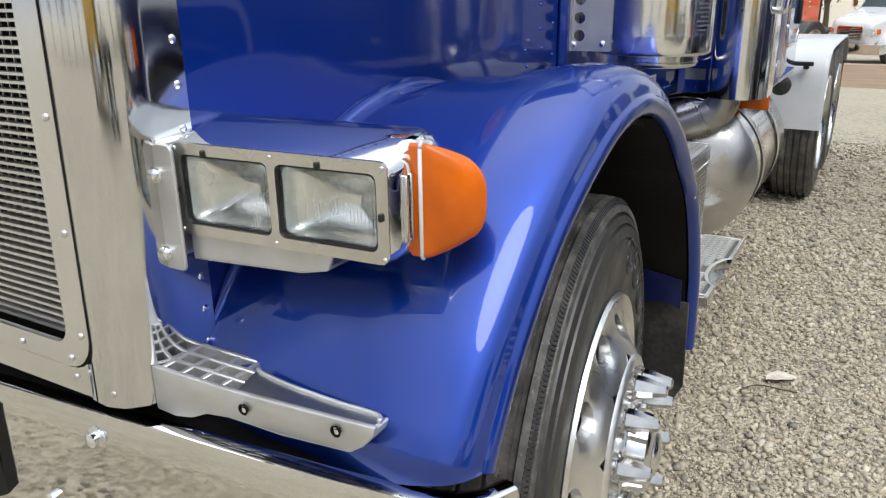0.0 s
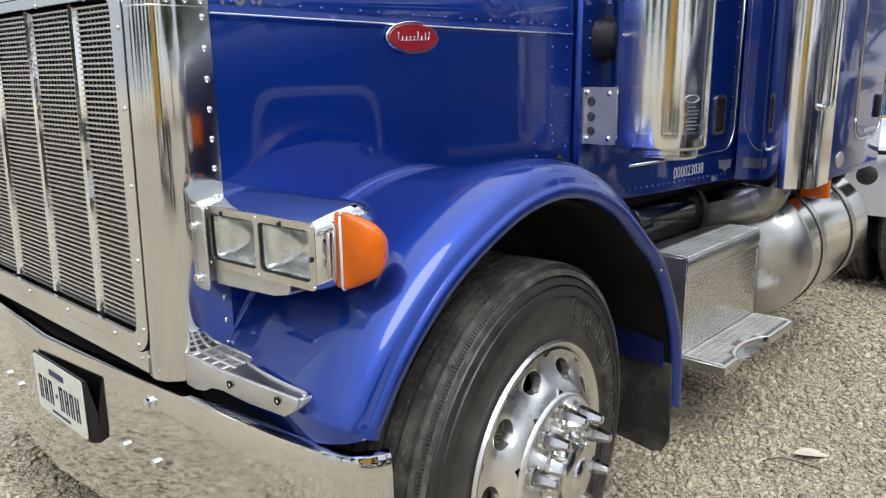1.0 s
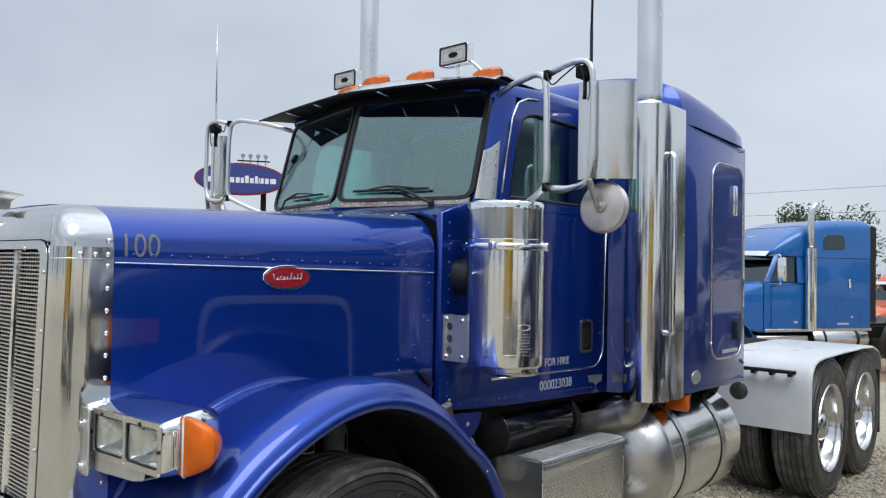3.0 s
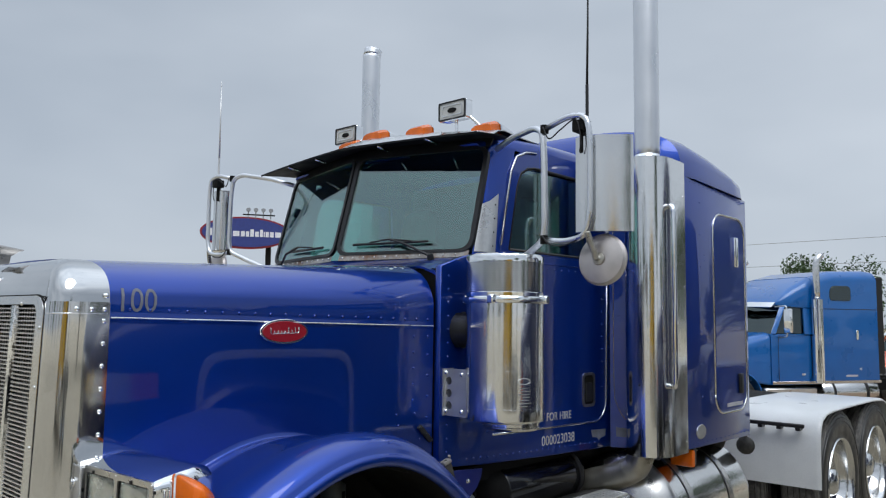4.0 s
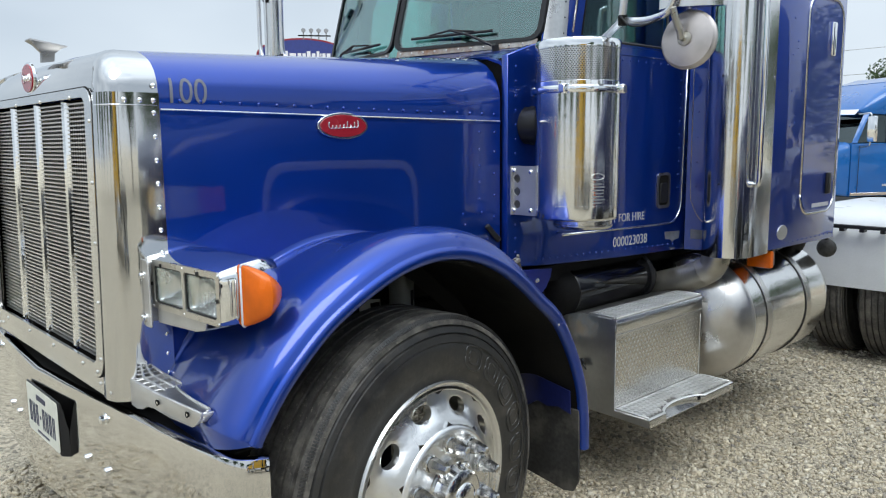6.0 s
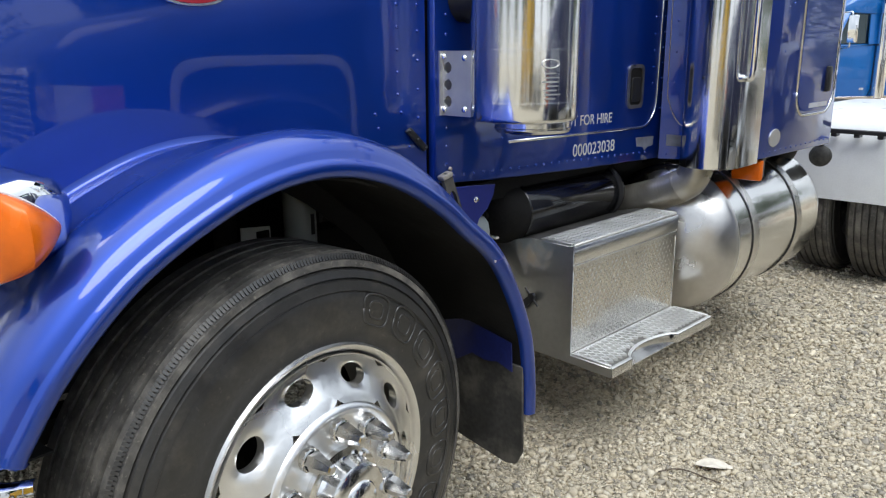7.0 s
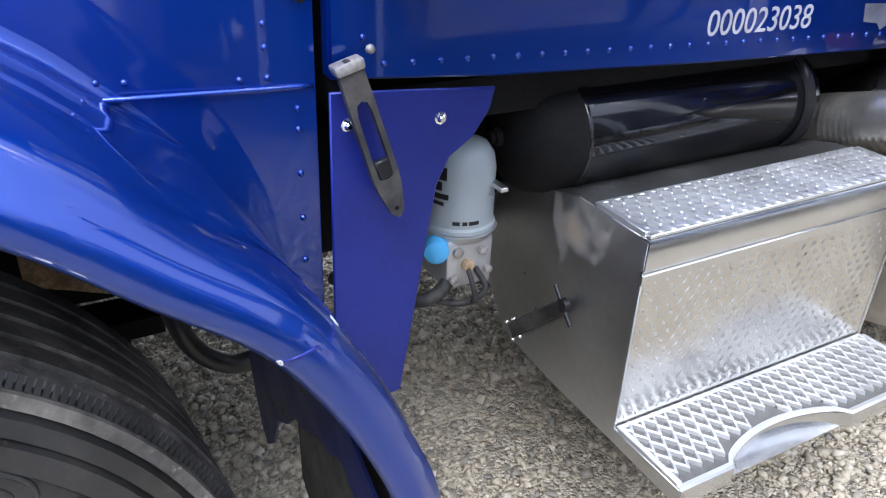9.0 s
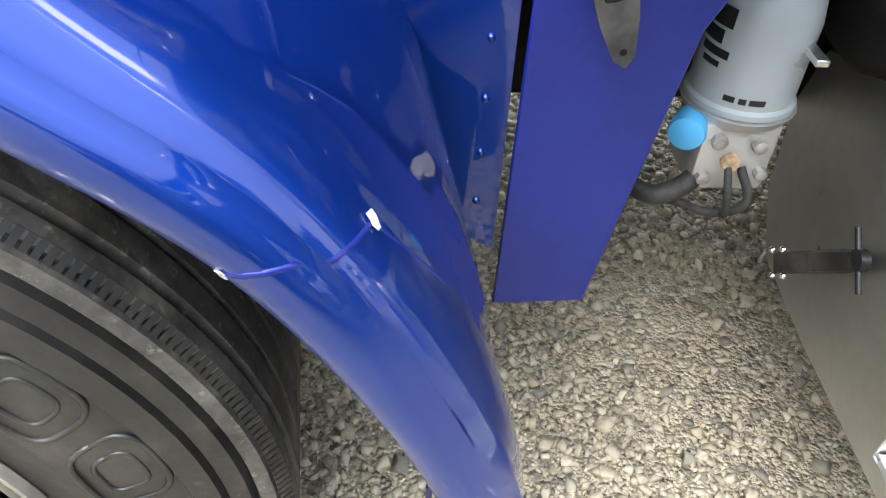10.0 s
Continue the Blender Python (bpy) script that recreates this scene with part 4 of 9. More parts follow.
HUB = mesh_of(hub_mesh(), "hub_cap", [POLISHED])


def wheel_at(parent, x, y, z, s, steer=0.0):
    """One wheel with its tyre, on the side s, turned by steer degrees."""
    m = Matrix.Translation((x, y, z)) @ Matrix.Rotation(radians(steer), 4, "Z") @ (Matrix.Identity(4) if s > 0 else Matrix.Rotation(math.pi, 4, "Z"))
    w = place("wheel", DISC, None, parent, "polished aluminium wheel with ten hand holes", m)
    place("tyre", TYRE, None, w, "black radial tyre with a worn dusty tread")
    place("sidewall_moulding", MARKS, None, w)["kind"] = "stuff"
    place("shoulder_teeth", TEETH, None, w)["kind"] = "stuff"
    place("hub_cap", HUB, None, w, m=Matrix.Translation((0.034, 0, 0)))
    for k in range(10):
        a = radians(18 + 36 * k)
        place("lug_nut_cover", NUT, None, w, m=Matrix.Translation((0.041, 0.143 * math.cos(a), 0.143 * math.sin(a))))
    return w


def dual_mesh():
    """A rear wheel seen from outside: a deep dish."""
    bm = B()
    lathe(bm, (0, 0, 0), (1, 0, 0), [(-0.012, 0.303), (-0.004, 0.309), (0.004, 0.305), (0.002, 0.298), (-0.006, 0.290), (-0.04, 0.283), (-0.10, 0.278), (-0.115, 0.265), (-0.122, 0.22), (-0.128, 0.17), (-0.128, 0.10)], 64)
    return bm


DUAL = mesh_of(dual_mesh(), "wheel", [ALU])


def rear_wheel_at(parent, x, y, z, s):
    m = Matrix.Translation((x, y, z)) @ (Matrix.Identity(4) if s > 0 else Matrix.Rotation(math.pi, 4, "Z"))
    w = place("wheel", DUAL, None, parent, "polished deep-dished dual wheel", m)
    place("tyre", TYRE, None, w)
    place("inner_tyre", TYRE, None, w, m=Matrix.Translation((-0.33, 0, 0)))
    bm = B()
    lathe(bm, (-0.13, 0, 0), (1, 0, 0), [(0.0, 0.105), (0.06, 0.10), (0.085, 0.085), (0.10, 0.06), (0.105, 0.002)], 24, False, True)
    hub = mesh_of(bm, "hub_cap", [ALU])
    place("hub_cap", hub, None, w)
    for k in range(10):
        a = radians(36 * k)
        place("lug_nut_cover", NUT, None, w, m=Matrix.Translation((-0.126, 0.143 * math.cos(a), 0.143 * math.sin(a))) @ Matrix.Diagonal((0.5, 0.8, 0.8, 1)))
    return w


# ---- nose: surround, crown, grille, bumper ----
def surround_path(z):
    """The plan of one half of the grille shell, from the grille's edge round to the hood; its foot leans forward."""
    w, f = 0.642, 0.0235 * max(0.0, 1.6 - z)
    return [(0.535, -0.664 - f), (0.55, -0.676 - f), (0.585, -0.680 - f), (0.612, -0.676 - 0.75 * f), (0.633, -0.662 - 0.35 * f), (w, -0.640), (w + 0.003, -0.60), (w + 0.003, -0.54)]


def build_nose():
    shell = None
    for s in (1, -1):
        bm = B()
        rows = [[(s * x, y, z) for x, y in surround_path(z)] for z in (0.80, 0.83, 1.2, 1.56, 1.606, 1.612)]
        loft(bm, rows, thick=-0.004 * s)
        shell = part("grille_surround", bm, SHELL, truck, "polished aluminium grille surround with rivets")
        pts = [(s * 0.6455, -0.555, z) for z in np.linspace(0.86, 1.02, 4)] + [(s * 0.6455, -0.555, z) for z in np.linspace(1.19, 1.56, 7)]
        rivets("rivet_row", pts, (s, 0, 0), CHROME, shell, 0.0085, 0.006)
        rivets("rivet_row", [(s * 0.606, -0.6875, 1.10), (s * 0.598, -0.697, 0.822)], (0, -1, 0), ALU_DULL, shell, 0.0055, 0.003)
    # lower bar of the shell
    bm = B()
    loft(bm, [[(x, -0.676, z) for x in (-0.582, -0.3, 0, 0.3, 0.582)] for z in (0.80, 0.805, 0.86, 0.875)], thick=0.006)
    lower = part("lower_bar", bm, ALU, shell)
    # bright seam round the shell under the crown
    for q in (1, -1):
        bm = B()
        tube(bm, [(q * (x + 0.0015), y - 0.0015, 1.580) for x, y in surround_path(1.58)[1:]], 0.003, 6)
        part("seam", bm, CHROME, shell)
    # crown: contour levels that close in towards the top
    bm = B()
    rows = []
    front = [(1.608, -0.680), (1.64, -0.677), (1.67, -0.669), (1.695, -0.656), (1.715, -0.636), (1.73, -0.610), (1.742, -0.575), (1.748, -0.545)]
    wide = [(1.608, 0.645), (1.64, 0.641), (1.665, 0.632), (1.69, 0.612), (1.71, 0.58), (1.73, 0.52), (1.742, 0.42), (1.748, 0.30)]
    for z in (1.608, 1.625, 1.64, 1.655, 1.67, 1.683, 1.695, 1.705, 1.715, 1.723, 1.73, 1.737, 1.742, 1.746, 1.748):
        yf, w = interp(front, z), interp(wide, z)
        half = []
        for x, y in reversed(surround_path(z)):
            f = (y + 0.54) / -0.14
            half.append((x * w / 0.645, -0.54 + (yf + 0.54) * min(1.0, f), z))
        half += [(0.36 * w / 0.645, yf, z), (0.18 * w / 0.645, yf, z), (0.0, yf, z)]
        rows.append(half + [(-x, y, zz) for x, y, zz in reversed(half[:-1])])
    loft(bm, rows, thick=0.004)
    plate(bm, [(0.30, -0.53, 1.7465), (0.30, -0.546, 1.7465), (-0.30, -0.546, 1.7465), (-0.30, -0.53, 1.7465)], (0, 0, 0.002))
    crown = part("crown", bm, SHELL, shell, "polished aluminium grille crown")
    pts = [(s * 0.6465, y, 1.592) for s in (1,) for y in (-0.63, -0.59, -0.555)] + [(0.6465, -0.552, 1.63)]
    rivets("rivet_row", pts, (1, 0, 0), CHROME, crown, 0.008, 0.006)
    rivets("rivet_row", [(-p[0], p[1], p[2]) for p in pts], (-1, 0, 0), CHROME, crown, 0.008, 0.006)
    # round-cornered emblem on the crown and the hood ornament
    bm = B()
    o = [(0.0 + 0.064 * math.cos(a), -0.668, 1.684 + 0.050 * math.sin(a)) for a in np.linspace(0, 2 * math.pi, 33)[:-1]]
    plate(bm, o, (0, -0.010, 0), 0.002)
    emb = part("emblem", bm, CHROME, crown, "dark red oval emblem with chrome rim")
    bm = B()
    o = [(0.0 + 0.056 * math.cos(a), -0.677, 1.684 + 0.043 * math.sin(a)) for a in np.linspace(0, 2 * math.pi, 33)[:-1]]
    plate(bm, o, (0, -0.004, 0), 0.001)
    part("emblem_face", bm, RED, emb)
    bm = B()
    tube(bm, [(-0.04 + 0.08 * k / 20, -0.6815, 1.684 + 0.012 * math.sin(k * 1.5)) for k in range(21)], 0.002, 6)
    part("emblem_script", bm, CHROME, emb)
    bm = B()
    loft(bm, [[(0.012, -0.635, 1.735), (0.012, -0.60, 1.74), (-0.012, -0.60, 1.74), (-0.012, -0.635, 1.735)],
              [(0.007, -0.635, 1.765), (0.007, -0.595, 1.765), (-0.007, -0.595, 1.765), (-0.007, -0.635, 1.765)],
              [(0.014, -0.655, 1.788), (0.016, -0.575, 1.782), (-0.016, -0.575, 1.782), (-0.014, -0.655, 1.788)],
              [(0.026, -0.672, 1.800), (0.020, -0.560, 1.786), (-0.020, -0.560, 1.786), (-0.026, -0.672, 1.800)],
              [(0.022, -0.668, 1.805), (0.016, -0.560, 1.790), (-0.016, -0.560, 1.790), (-0.022, -0.668, 1.805)]], close=True, cap=True)
    part("hood_ornament", bm, PEWTER, crown, "winged metal hood ornament")
    # grille: dark backing, slats, wires, bars, frame
    bm = B()
    box(bm, (-0.54, -0.615, 0.86), (0.54, -0.605, 1.61))
    grille = part("grille", bm, CHASSIS, truck, "dark radiator behind a fine polished mesh grille")
    slat = B()
    box(slat, (-0.53, -0.007, -0.0021), (0.53, 0.006, 0.0021))
    sm = mesh_of(slat, "slat", [GRILLE_METAL])
    z = 0.885
    while z < 1.595:
        place("slat", sm, None, grille, m=Matrix.Translation((0, -0.650, z)))
        z += 0.0120
    verts, faces = [], []
    x = -0.526
    while x < 0.53:
        for dx in (-0.0009, 0.0009):
            for zz in (0.88, 1.598):
                verts += [(x + dx, -0.6465, zz), (x + dx, -0.6435, zz)]
        b = len(verts) - 8
        faces += [(b, b + 2, b + 6, b + 4), (b + 1, b + 3, b + 7, b + 5), (b, b + 1, b + 3, b + 2), (b + 4, b + 5, b + 7, b + 6)]
        x += 0.0205
    me = bpy.data.meshes.new("grille_mesh")
    me.from_pydata(verts, [], faces)
    place("grille_mesh", me, GRILLE_METAL, grille)["kind"] = "stuff"
    for xb in (-0.27, 0.0, 0.27):
        bm = B()
        loft(bm, [[(xb - 0.0135, -0.652, z), (xb - 0.010, -0.664, z), (xb, -0.668, z), (xb + 0.010, -0.664, z), (xb + 0.0135, -0.652, z)] for z in (0.878, 1.2, 1.602)], thick=0.002)
        part("grille_bar", bm, CHROME, grille, "bright upright grille bar")
    bm = B()
    o = [(x, -0.676, z) for x, z in rounded(-0.566, 0.849, 0.566, 1.628, 0.055, 6)]
    i = [(x, -0.676, z) for x, z in rounded(-0.516, 0.884, 0.516, 1.604, 0.028, 6)]
    ring_sheet(bm, o, i, (0, -0.009, 0))
    fr = part("grille_frame", bm, ALU, grille, "rounded polished grille frame")
    # thin dark tube along the frame's seam, drawn for the shadow at its edge
    bm = B()
    tube(bm, [(x, -0.6805, z) for x, z in rounded(-0.5675, 0.8475, 0.5675, 1.6295, 0.056, 6)] + [(-0.5675, -0.6805, 0.9035)], 0.0022, 6)
    part("frame_seam", bm, CHASSIS, fr)
    pts = [(s * 0.550, -0.685, z) for s in (1, -1) for z in (0.905, 1.06, 1.22, 1.38, 1.54)] + [(x, -0.685, 0.864) for x in (-0.52, -0.4, -0.13, 0.13, 0.4, 0.52)] + [(x, -0.685, 1.606) for x in (-0.4, -0.13, 0.13, 0.4)]
    rivets("rivet_row", pts, (0, -1, 0), ALU_DULL, fr, 0.0060, 0.004)
    rivets("rivet_row", [(s * x, -0.677, z) for s in (1, -1) for x, z in ((0.512, 0.828), (0.556, 0.822))], (0, -1, 0), ALU_DULL, lower, 0.005, 0.003)
    # the grille leans: its foot stands a little forward
    lean = Matrix.Identity(4)
    lean[1][2], lean[1][3] = 0.0235, -0.0235 * 1.6
    for ob in (*grille.children, *fr.children, lower, *lower.children):
        if ob.matrix_basis.translation.length > 0:
            ob.matrix_basis = Matrix.Translation((0, -0.0235 * (1.6 - ob.matrix_basis.translation.z), 0)) @ ob.matrix_basis
        else:
            ob.data.transform(lean)
    # bumper: a bowed face with a rolled top, swept back at the ends
    plan = [(0.0, -0.733), (0.25, -0.717), (0.5, -0.700), (0.7, -0.685), (0.85, -0.673), (0.97, -0.661), (1.07, -0.645), (1.13, -0.625), (1.163, -0.597), (1.18, -0.56)]
    plan = [(-x, y) for x, y in reversed(plan[1:])] + plan
    sec = [(0.03, 0.783), (0.012, 0.788), (0.004, 0.785), (0.0, 0.773), (-0.004, 0.74), (-0.006, 0.60), (-0.004, 0.46), (0.004, 0.40), (0.02, 0.385)]
    bm = B()
    rows = []
    for i, (x, y) in enumerate(plan):
        a, b = plan[max(i - 1, 0)], plan[min(i + 1, len(plan) - 1)]
        t = Vector((b[0] - a[0], b[1] - a[1])).normalized()
        n = Vector((-t.y, t.x))
        dip = 0.011 + 0.008 * max(0.0, 1 - (x / 0.6) ** 2)
        rows.append([(x + n.x * o, y + n.y * o, z - dip) for o, z in sec])
    loft(bm, rows, thick=-0.003)
    bumper = part("bumper", bm, BUMPER_CHROME, truck, "wide chrome bumper reflecting the gravel")
    # black sheet added for the dark of the gap behind the bumper's top
    bm = B()
    rows = []
    for x, y in [q for q in plan if abs(q[0]) < 1.1]:
        rows.append([(x * 0.985, y + 0.03, 0.756), (x * 0.97, min(-0.42, y + 0.16), 0.750)])
    loft(bm, rows, thick=0.004)
    part("gap_cover", bm, CHASSIS, bumper)
    for x, z in ((0.545, 0.735), (0.42, 0.590), (0.55, 0.588), (-0.36, 0.56), (-0.24, 0.56), (-0.545, 0.735)):
        bm = B()
        y = interp([(0, -0.739), (0.25, -0.723), (0.5, -0.706), (0.7, -0.691)], abs(x))
        lathe(bm, (x, y + 0.004, z), (0, -1, 0), [(0, 0.020), (0.004, 0.019), (0.005, 0.012), (0.015, 0.012), (0.018, 0.007), (0.0185, 0.001)], 14, False, True)
        part("bumper_bolt", bm, CHROME, bumper)
    # plate with holder
    bm = B()
    box(bm, (-0.030, -0.7485, 0.564), (0.290, -0.7430, 0.730), 0.002)
    box(bm, (0.04, -0.7450, 0.61), (0.22, -0.6960, 0.68), 0.003)
    holder = part("plate_holder", bm, BLACK, bumper, "black bent licence plate holder")
    bm = B()
    plate(bm, [(0.291, -0.7460, 0.728), (0.291, -0.7420, 0.728), (0.291, -0.7240, 0.64), (0.291, -0.7220, 0.556), (0.291, -0.7460, 0.564)], (0.003, 0, 0))
    part("holder_side", bm, BLACK, holder)
    bm = B()
    plate(bm, [(x, -0.7500, z) for x, z in rounded(-0.022, 0.571, 0.290, 0.726, 0.012, 4)], (0, -0.002, 0))
    lp = part("licence_plate", bm, PLATE, bumper, "white licence plate with dark characters")
    bm = B()
    for k in range(8):
        x0 = 0.000 + 0.0335 * k
        if k == 3:
            box(bm, (x0 + 0.010, -0.7535, 0.632), (x0 + 0.020, -0.7518, 0.642))
            continue
        box(bm, (x0 + 0.004, -0.7535, 0.605), (x0 + 0.010, -0.7518, 0.672))
        box(bm, (x0 + 0.0185, -0.7535, 0.605), (x0 + 0.0245, -0.7518, 0.672))
        box(bm, (x0 + 0.004, -0.7535, 0.634 if k % 2 else 0.664), (x0 + 0.0245, -0.7518, 0.641 if k % 2 else 0.672))
    box(bm, (0.085, -0.7535, 0.690), (0.175, -0.7518, 0.706))
    box(bm, (0.075, -0.7535, 0.583), (0.19, -0.7518, 0.589))
    part("plate_print", bm, PLATE_INK, lp)["kind"] = "stuff"
    # cast step beside the surround: a deep front web, a solid outer tread and an open grid
    def face_y(x):
        return -0.662 + max(0.0, x - 0.86) * 0.10

    for s in (1, -1):
        web = [(0.642, 0.792), (0.68, 0.790), (0.715, 0.797), (0.745, 0.812), (0.79, 0.819), (0.88, 0.818), (0.985, 0.819), (1.005, 0.832), (1.021, 0.850), (1.024, 0.864), (0.90, 0.866), (0.80, 0.864), (0.642, 0.862)]
        bm = B()
        plate(bm, [(s * x, face_y(x), z) for x, z in web], (0, 0.010, 0), 0.003, 2)
        step = part("nose_step", bm, BRACKET, truck, "cast aluminium step with an open grid")
        top = [(0.800, -0.655), (0.90, -0.654), (1.018, -0.642), (1.020, -0.622), (1.010, -0.610), (0.94, -0.612), (0.86, -0.607), (0.80, -0.598), (0.782, -0.590)]
        bm = B()
        plate(bm, [(s * x, y, 0.853) for x, y in top], (0, 0, 0.008), 0.002)
        part("solid_tread", bm, ALU_DULL, step)
        bm = B()
        tube(bm, smooth_path([(s * x, y, 0.862) for x, y in ((0.785, -0.592), (0.80, -0.600), (0.86, -0.609), (0.94, -0.614), (1.005, -0.614), (1.018, -0.626))], 4), 0.0035, 6)
        part("tread_rim", bm, BRACKET, step)
        bm = B()
        plate(bm, [(s * x, face_y(x) + 0.008, z) for x, z in ((1.005, 0.832), (1.021, 0.850), (1.021, 0.860), (1.005, 0.855))], (0, 0.04, 0), 0.002)
        part("end_web", bm, BRACKET, step)
        for k, x1 in enumerate((0.805, 0.800, 0.792, 0.768)):
            y = -0.653 + 0.0275 * k
            bm = B()
            xa, xb = sorted((s * 0.642, s * x1))
            box(bm, (xa, y - 0.0045, 0.842), (xb, y + 0.0045, 0.860), 0.002)
            part("grid_bar", bm, BRACKET, step)
        for k in range(4):
            x = 0.652 + 0.0385 * k
            bm = B()
            plate(bm, [(s * (x - 0.0045), -0.657, 0.842), (s * (x + 0.0045), -0.657, 0.842), (s * (x + 0.0045), -0.657, 0.859), (s * (x - 0.0045), -0.657, 0.859)], (0, 0.086, 0), 0.0015)
            part("grid_bar", bm, BRACKET, step)
        for x, z in ((0.822, 0.843), (0.969, 0.848)):
            bm = B()
            lathe(bm, (s * x, face_y(x) - 0.0015, z), (0, 1, 0), [(-0.0012, 0.0085), (-0.002, 0.007), (0.004, 0.006)], 18, False, True)
            part("step_hole", bm, CHASSIS, step)
            bm = B()
            lathe(bm, (s * (x + 0.002), face_y(x) - 0.0002, z), (0, -1, 0), [(0, 0.0042), (0.003, 0.004), (0.0034, 0.0022)], 6, False, True)
            part("step_bolt", bm, CHROME, step)


# ---- headlights ----
def build_headlight(s):
    bm = B()
    X = lambda x: s * x
    # pod: rounded box, flared from front to back
    rows = []
    for y, x0, x1, z0, z1, r in ((-0.600, 0.694, 1.026, 1.054, 1.170, 0.012), (-0.612, 0.687, 1.031, 1.049, 1.175, 0.016), (-0.600, 0.683, 1.036, 1.047, 1.180, 0.02), (-0.545, 0.665, 1.044, 1.042, 1.192, 0.03), (-0.50, 0.66, 1.04, 1.045, 1.20, 0.03), (-0.44, 0.66, 1.02, 1.06, 1.19, 0.04), (-0.40, 0.66, 0.96, 1.07, 1.17, 0.05)):
        rows.append([(X(x), y, z) for x, z in rounded(x0, z0, x1, z1, r, 4)])
    loft(bm, rows, close=True)
    pod = part("headlight", bm, CHROME, truck, "chrome twin rectangular headlight pod with amber side lamp")
    # bezel plate with two openings
    cells = [(0.701, 0.851), (0.863, 1.014)]
    zz = (1.063, 1.162)
    for a, b in cells:
        bm = B()
        x0, x1, rr = (0.688, 0.857, [0.014, 0.0005, 0.0005, 0.014]) if a < 0.8 else (0.857, 1.0305, [0.0005, 0.014, 0.014, 0.0005])
        o = [(X(x), -0.613, z) for x, z in rounded(x0, 1.0475, x1, 1.1775, rr, 4)]
        i = [(X(x), -0.613, z) for x, z in rounded(a, zz[0], b, zz[1], 0.010, 4)]
        ring_sheet(bm, o, i, (0, 0.012, 0))
        part("bezel", bm, SHEET, pod, "satin bezel with screws")
        bm = B()
        o = [(X(x), -0.609, z) for x, z in rounded(a - 0.001, zz[0] - 0.001, b + 0.001, zz[1] + 0.001, 0.011, 4)]
        i = [(X(x), -0.609, z) for x, z in rounded(a + 0.0034, zz[0] + 0.0034, b - 0.0034, zz[1] - 0.0034, 0.010, 4)]
        ring_sheet(bm, o, i, (0, 0.007, 0))
        part("gasket", bm, BLACK, pod)
        # reflector bowl
        bm = B()
        rows = []
        for t in (0, 0.3, 0.6, 0.85, 1.0):
            k = 1 - t * t * 0.85
            cx, cz = (a + b) / 2, (zz[0] + zz[1]) / 2
            rows.append([(X(cx + (x - cx) * k), -0.602 + 0.046 * t, cz + (z - cz) * k) for x, z in rounded(a - 0.0005, zz[0] - 0.0005, b + 0.0005, zz[1] + 0.0005, 0.012, 4)])
        loft(bm, rows, close=True)
        bm.faces.new(bm.verts[len(bm.verts) - len(rows[0]):])
        part("reflector", bm, LAMP_REFL, pod)
        # ribbed lens, slightly bowed
        bm = B()
        n = 60
        rows = []
        for iz in range(9):
            z = zz[0] + 0.0015 + (zz[1] - zz[0] - 0.003) * iz / 8
            sec = []
            for k in range(n + 1):
                x = a + 0.0015 + (b - a - 0.003) * k / n
                bow = 0.007 * (1 - ((x - (a + b) / 2) / ((b - a) / 2)) ** 2) * (1 - ((z - sum(zz) / 2) / 0.052) ** 2)
                sec.append((X(x), -0.604 - bow - 0.0022 * (k % 2), z))
            rows.append(sec)
        loft(bm, rows)
        part("lens", bm, LENS, pod, "ribbed clear sealed-beam lens", smooth=False)
        # bevelled rim of the sealed beam inside the gasket
        bm = B()
        o = [(X(x), -0.606, z) for x, z in rounded(a + 0.0034, zz[0] + 0.0034, b - 0.0034, zz[1] - 0.0034, 0.010, 4)]
        i = [(X(x), -0.610, z) for x, z in rounded(a + 0.0075, zz[0] + 0.0075, b - 0.0075, zz[1] - 0.0075, 0.008, 4)]
        ring_sheet(bm, o, i, (0, 0.001, 0))
        part("lens_rim", bm, LENS, pod)
    pts = [(X(x), -0.614, z) for x in (0.6945, 0.857, 1.0235) for z in (1.0545, 1.170)]
    rivets("screw", pts, (0, -1, 0), ALU_DULL, pod, 0.0034, 0.0015)
    bm = B()
    for x, z in ((0.745, 1.164), (0.93, 1.164), (0.6945, 1.112), (1.020, 1.108)):
        box(bm, (X(x) - 0.003, -0.617, z - 0.004), (X(x) + 0.003, -0.611, z + 0.006), 0.001)
    part("adjuster", bm, BLACK, pod)["kind"] = "stuff"
    # side ribs between pod and lamp
    bm = B()
    for k in range(2):
        y = -0.588 + 0.012 * k
        box(bm, (X(1.0405) - 0.003, y - 0.002, 1.072), (X(1.0405) + 0.003, y + 0.002, 1.158), 0.001)
    part("side_rib", bm, ALU, pod)["kind"] = "stuff"
    # amber side lamp on the pod's flank: tall in front, drawn back to a rounded tip
    def lamp_h(t):
        return 0.0745 * max(0.0, 1 - t ** 1.5) ** 0.85 * min(1.0, 0.92 + 2.2 * t)

    ts = [0.0, 0.02, 0.05, 0.09, 0.15, 0.24, 0.34, 0.44, 0.54, 0.64, 0.73, 0.81, 0.88, 0.94, 0.98, 0.997]
    lamp_y = lambda t: -0.566 + 0.112 * t
    rim_x = lambda t: 1.050 - 0.012 * t
    bm = B()
    rows = []
    for t in ts:
        h, d = lamp_h(t), 0.006 + 0.078 * min(1.0, t / 0.36) ** 0.65 * max(0.0, 1 - t ** 2.3) ** 0.8
        sec = []
        for q in np.linspace(-math.pi / 2, math.pi / 2, 21):
            c, v = max(0.0, math.cos(q)), math.sin(q)
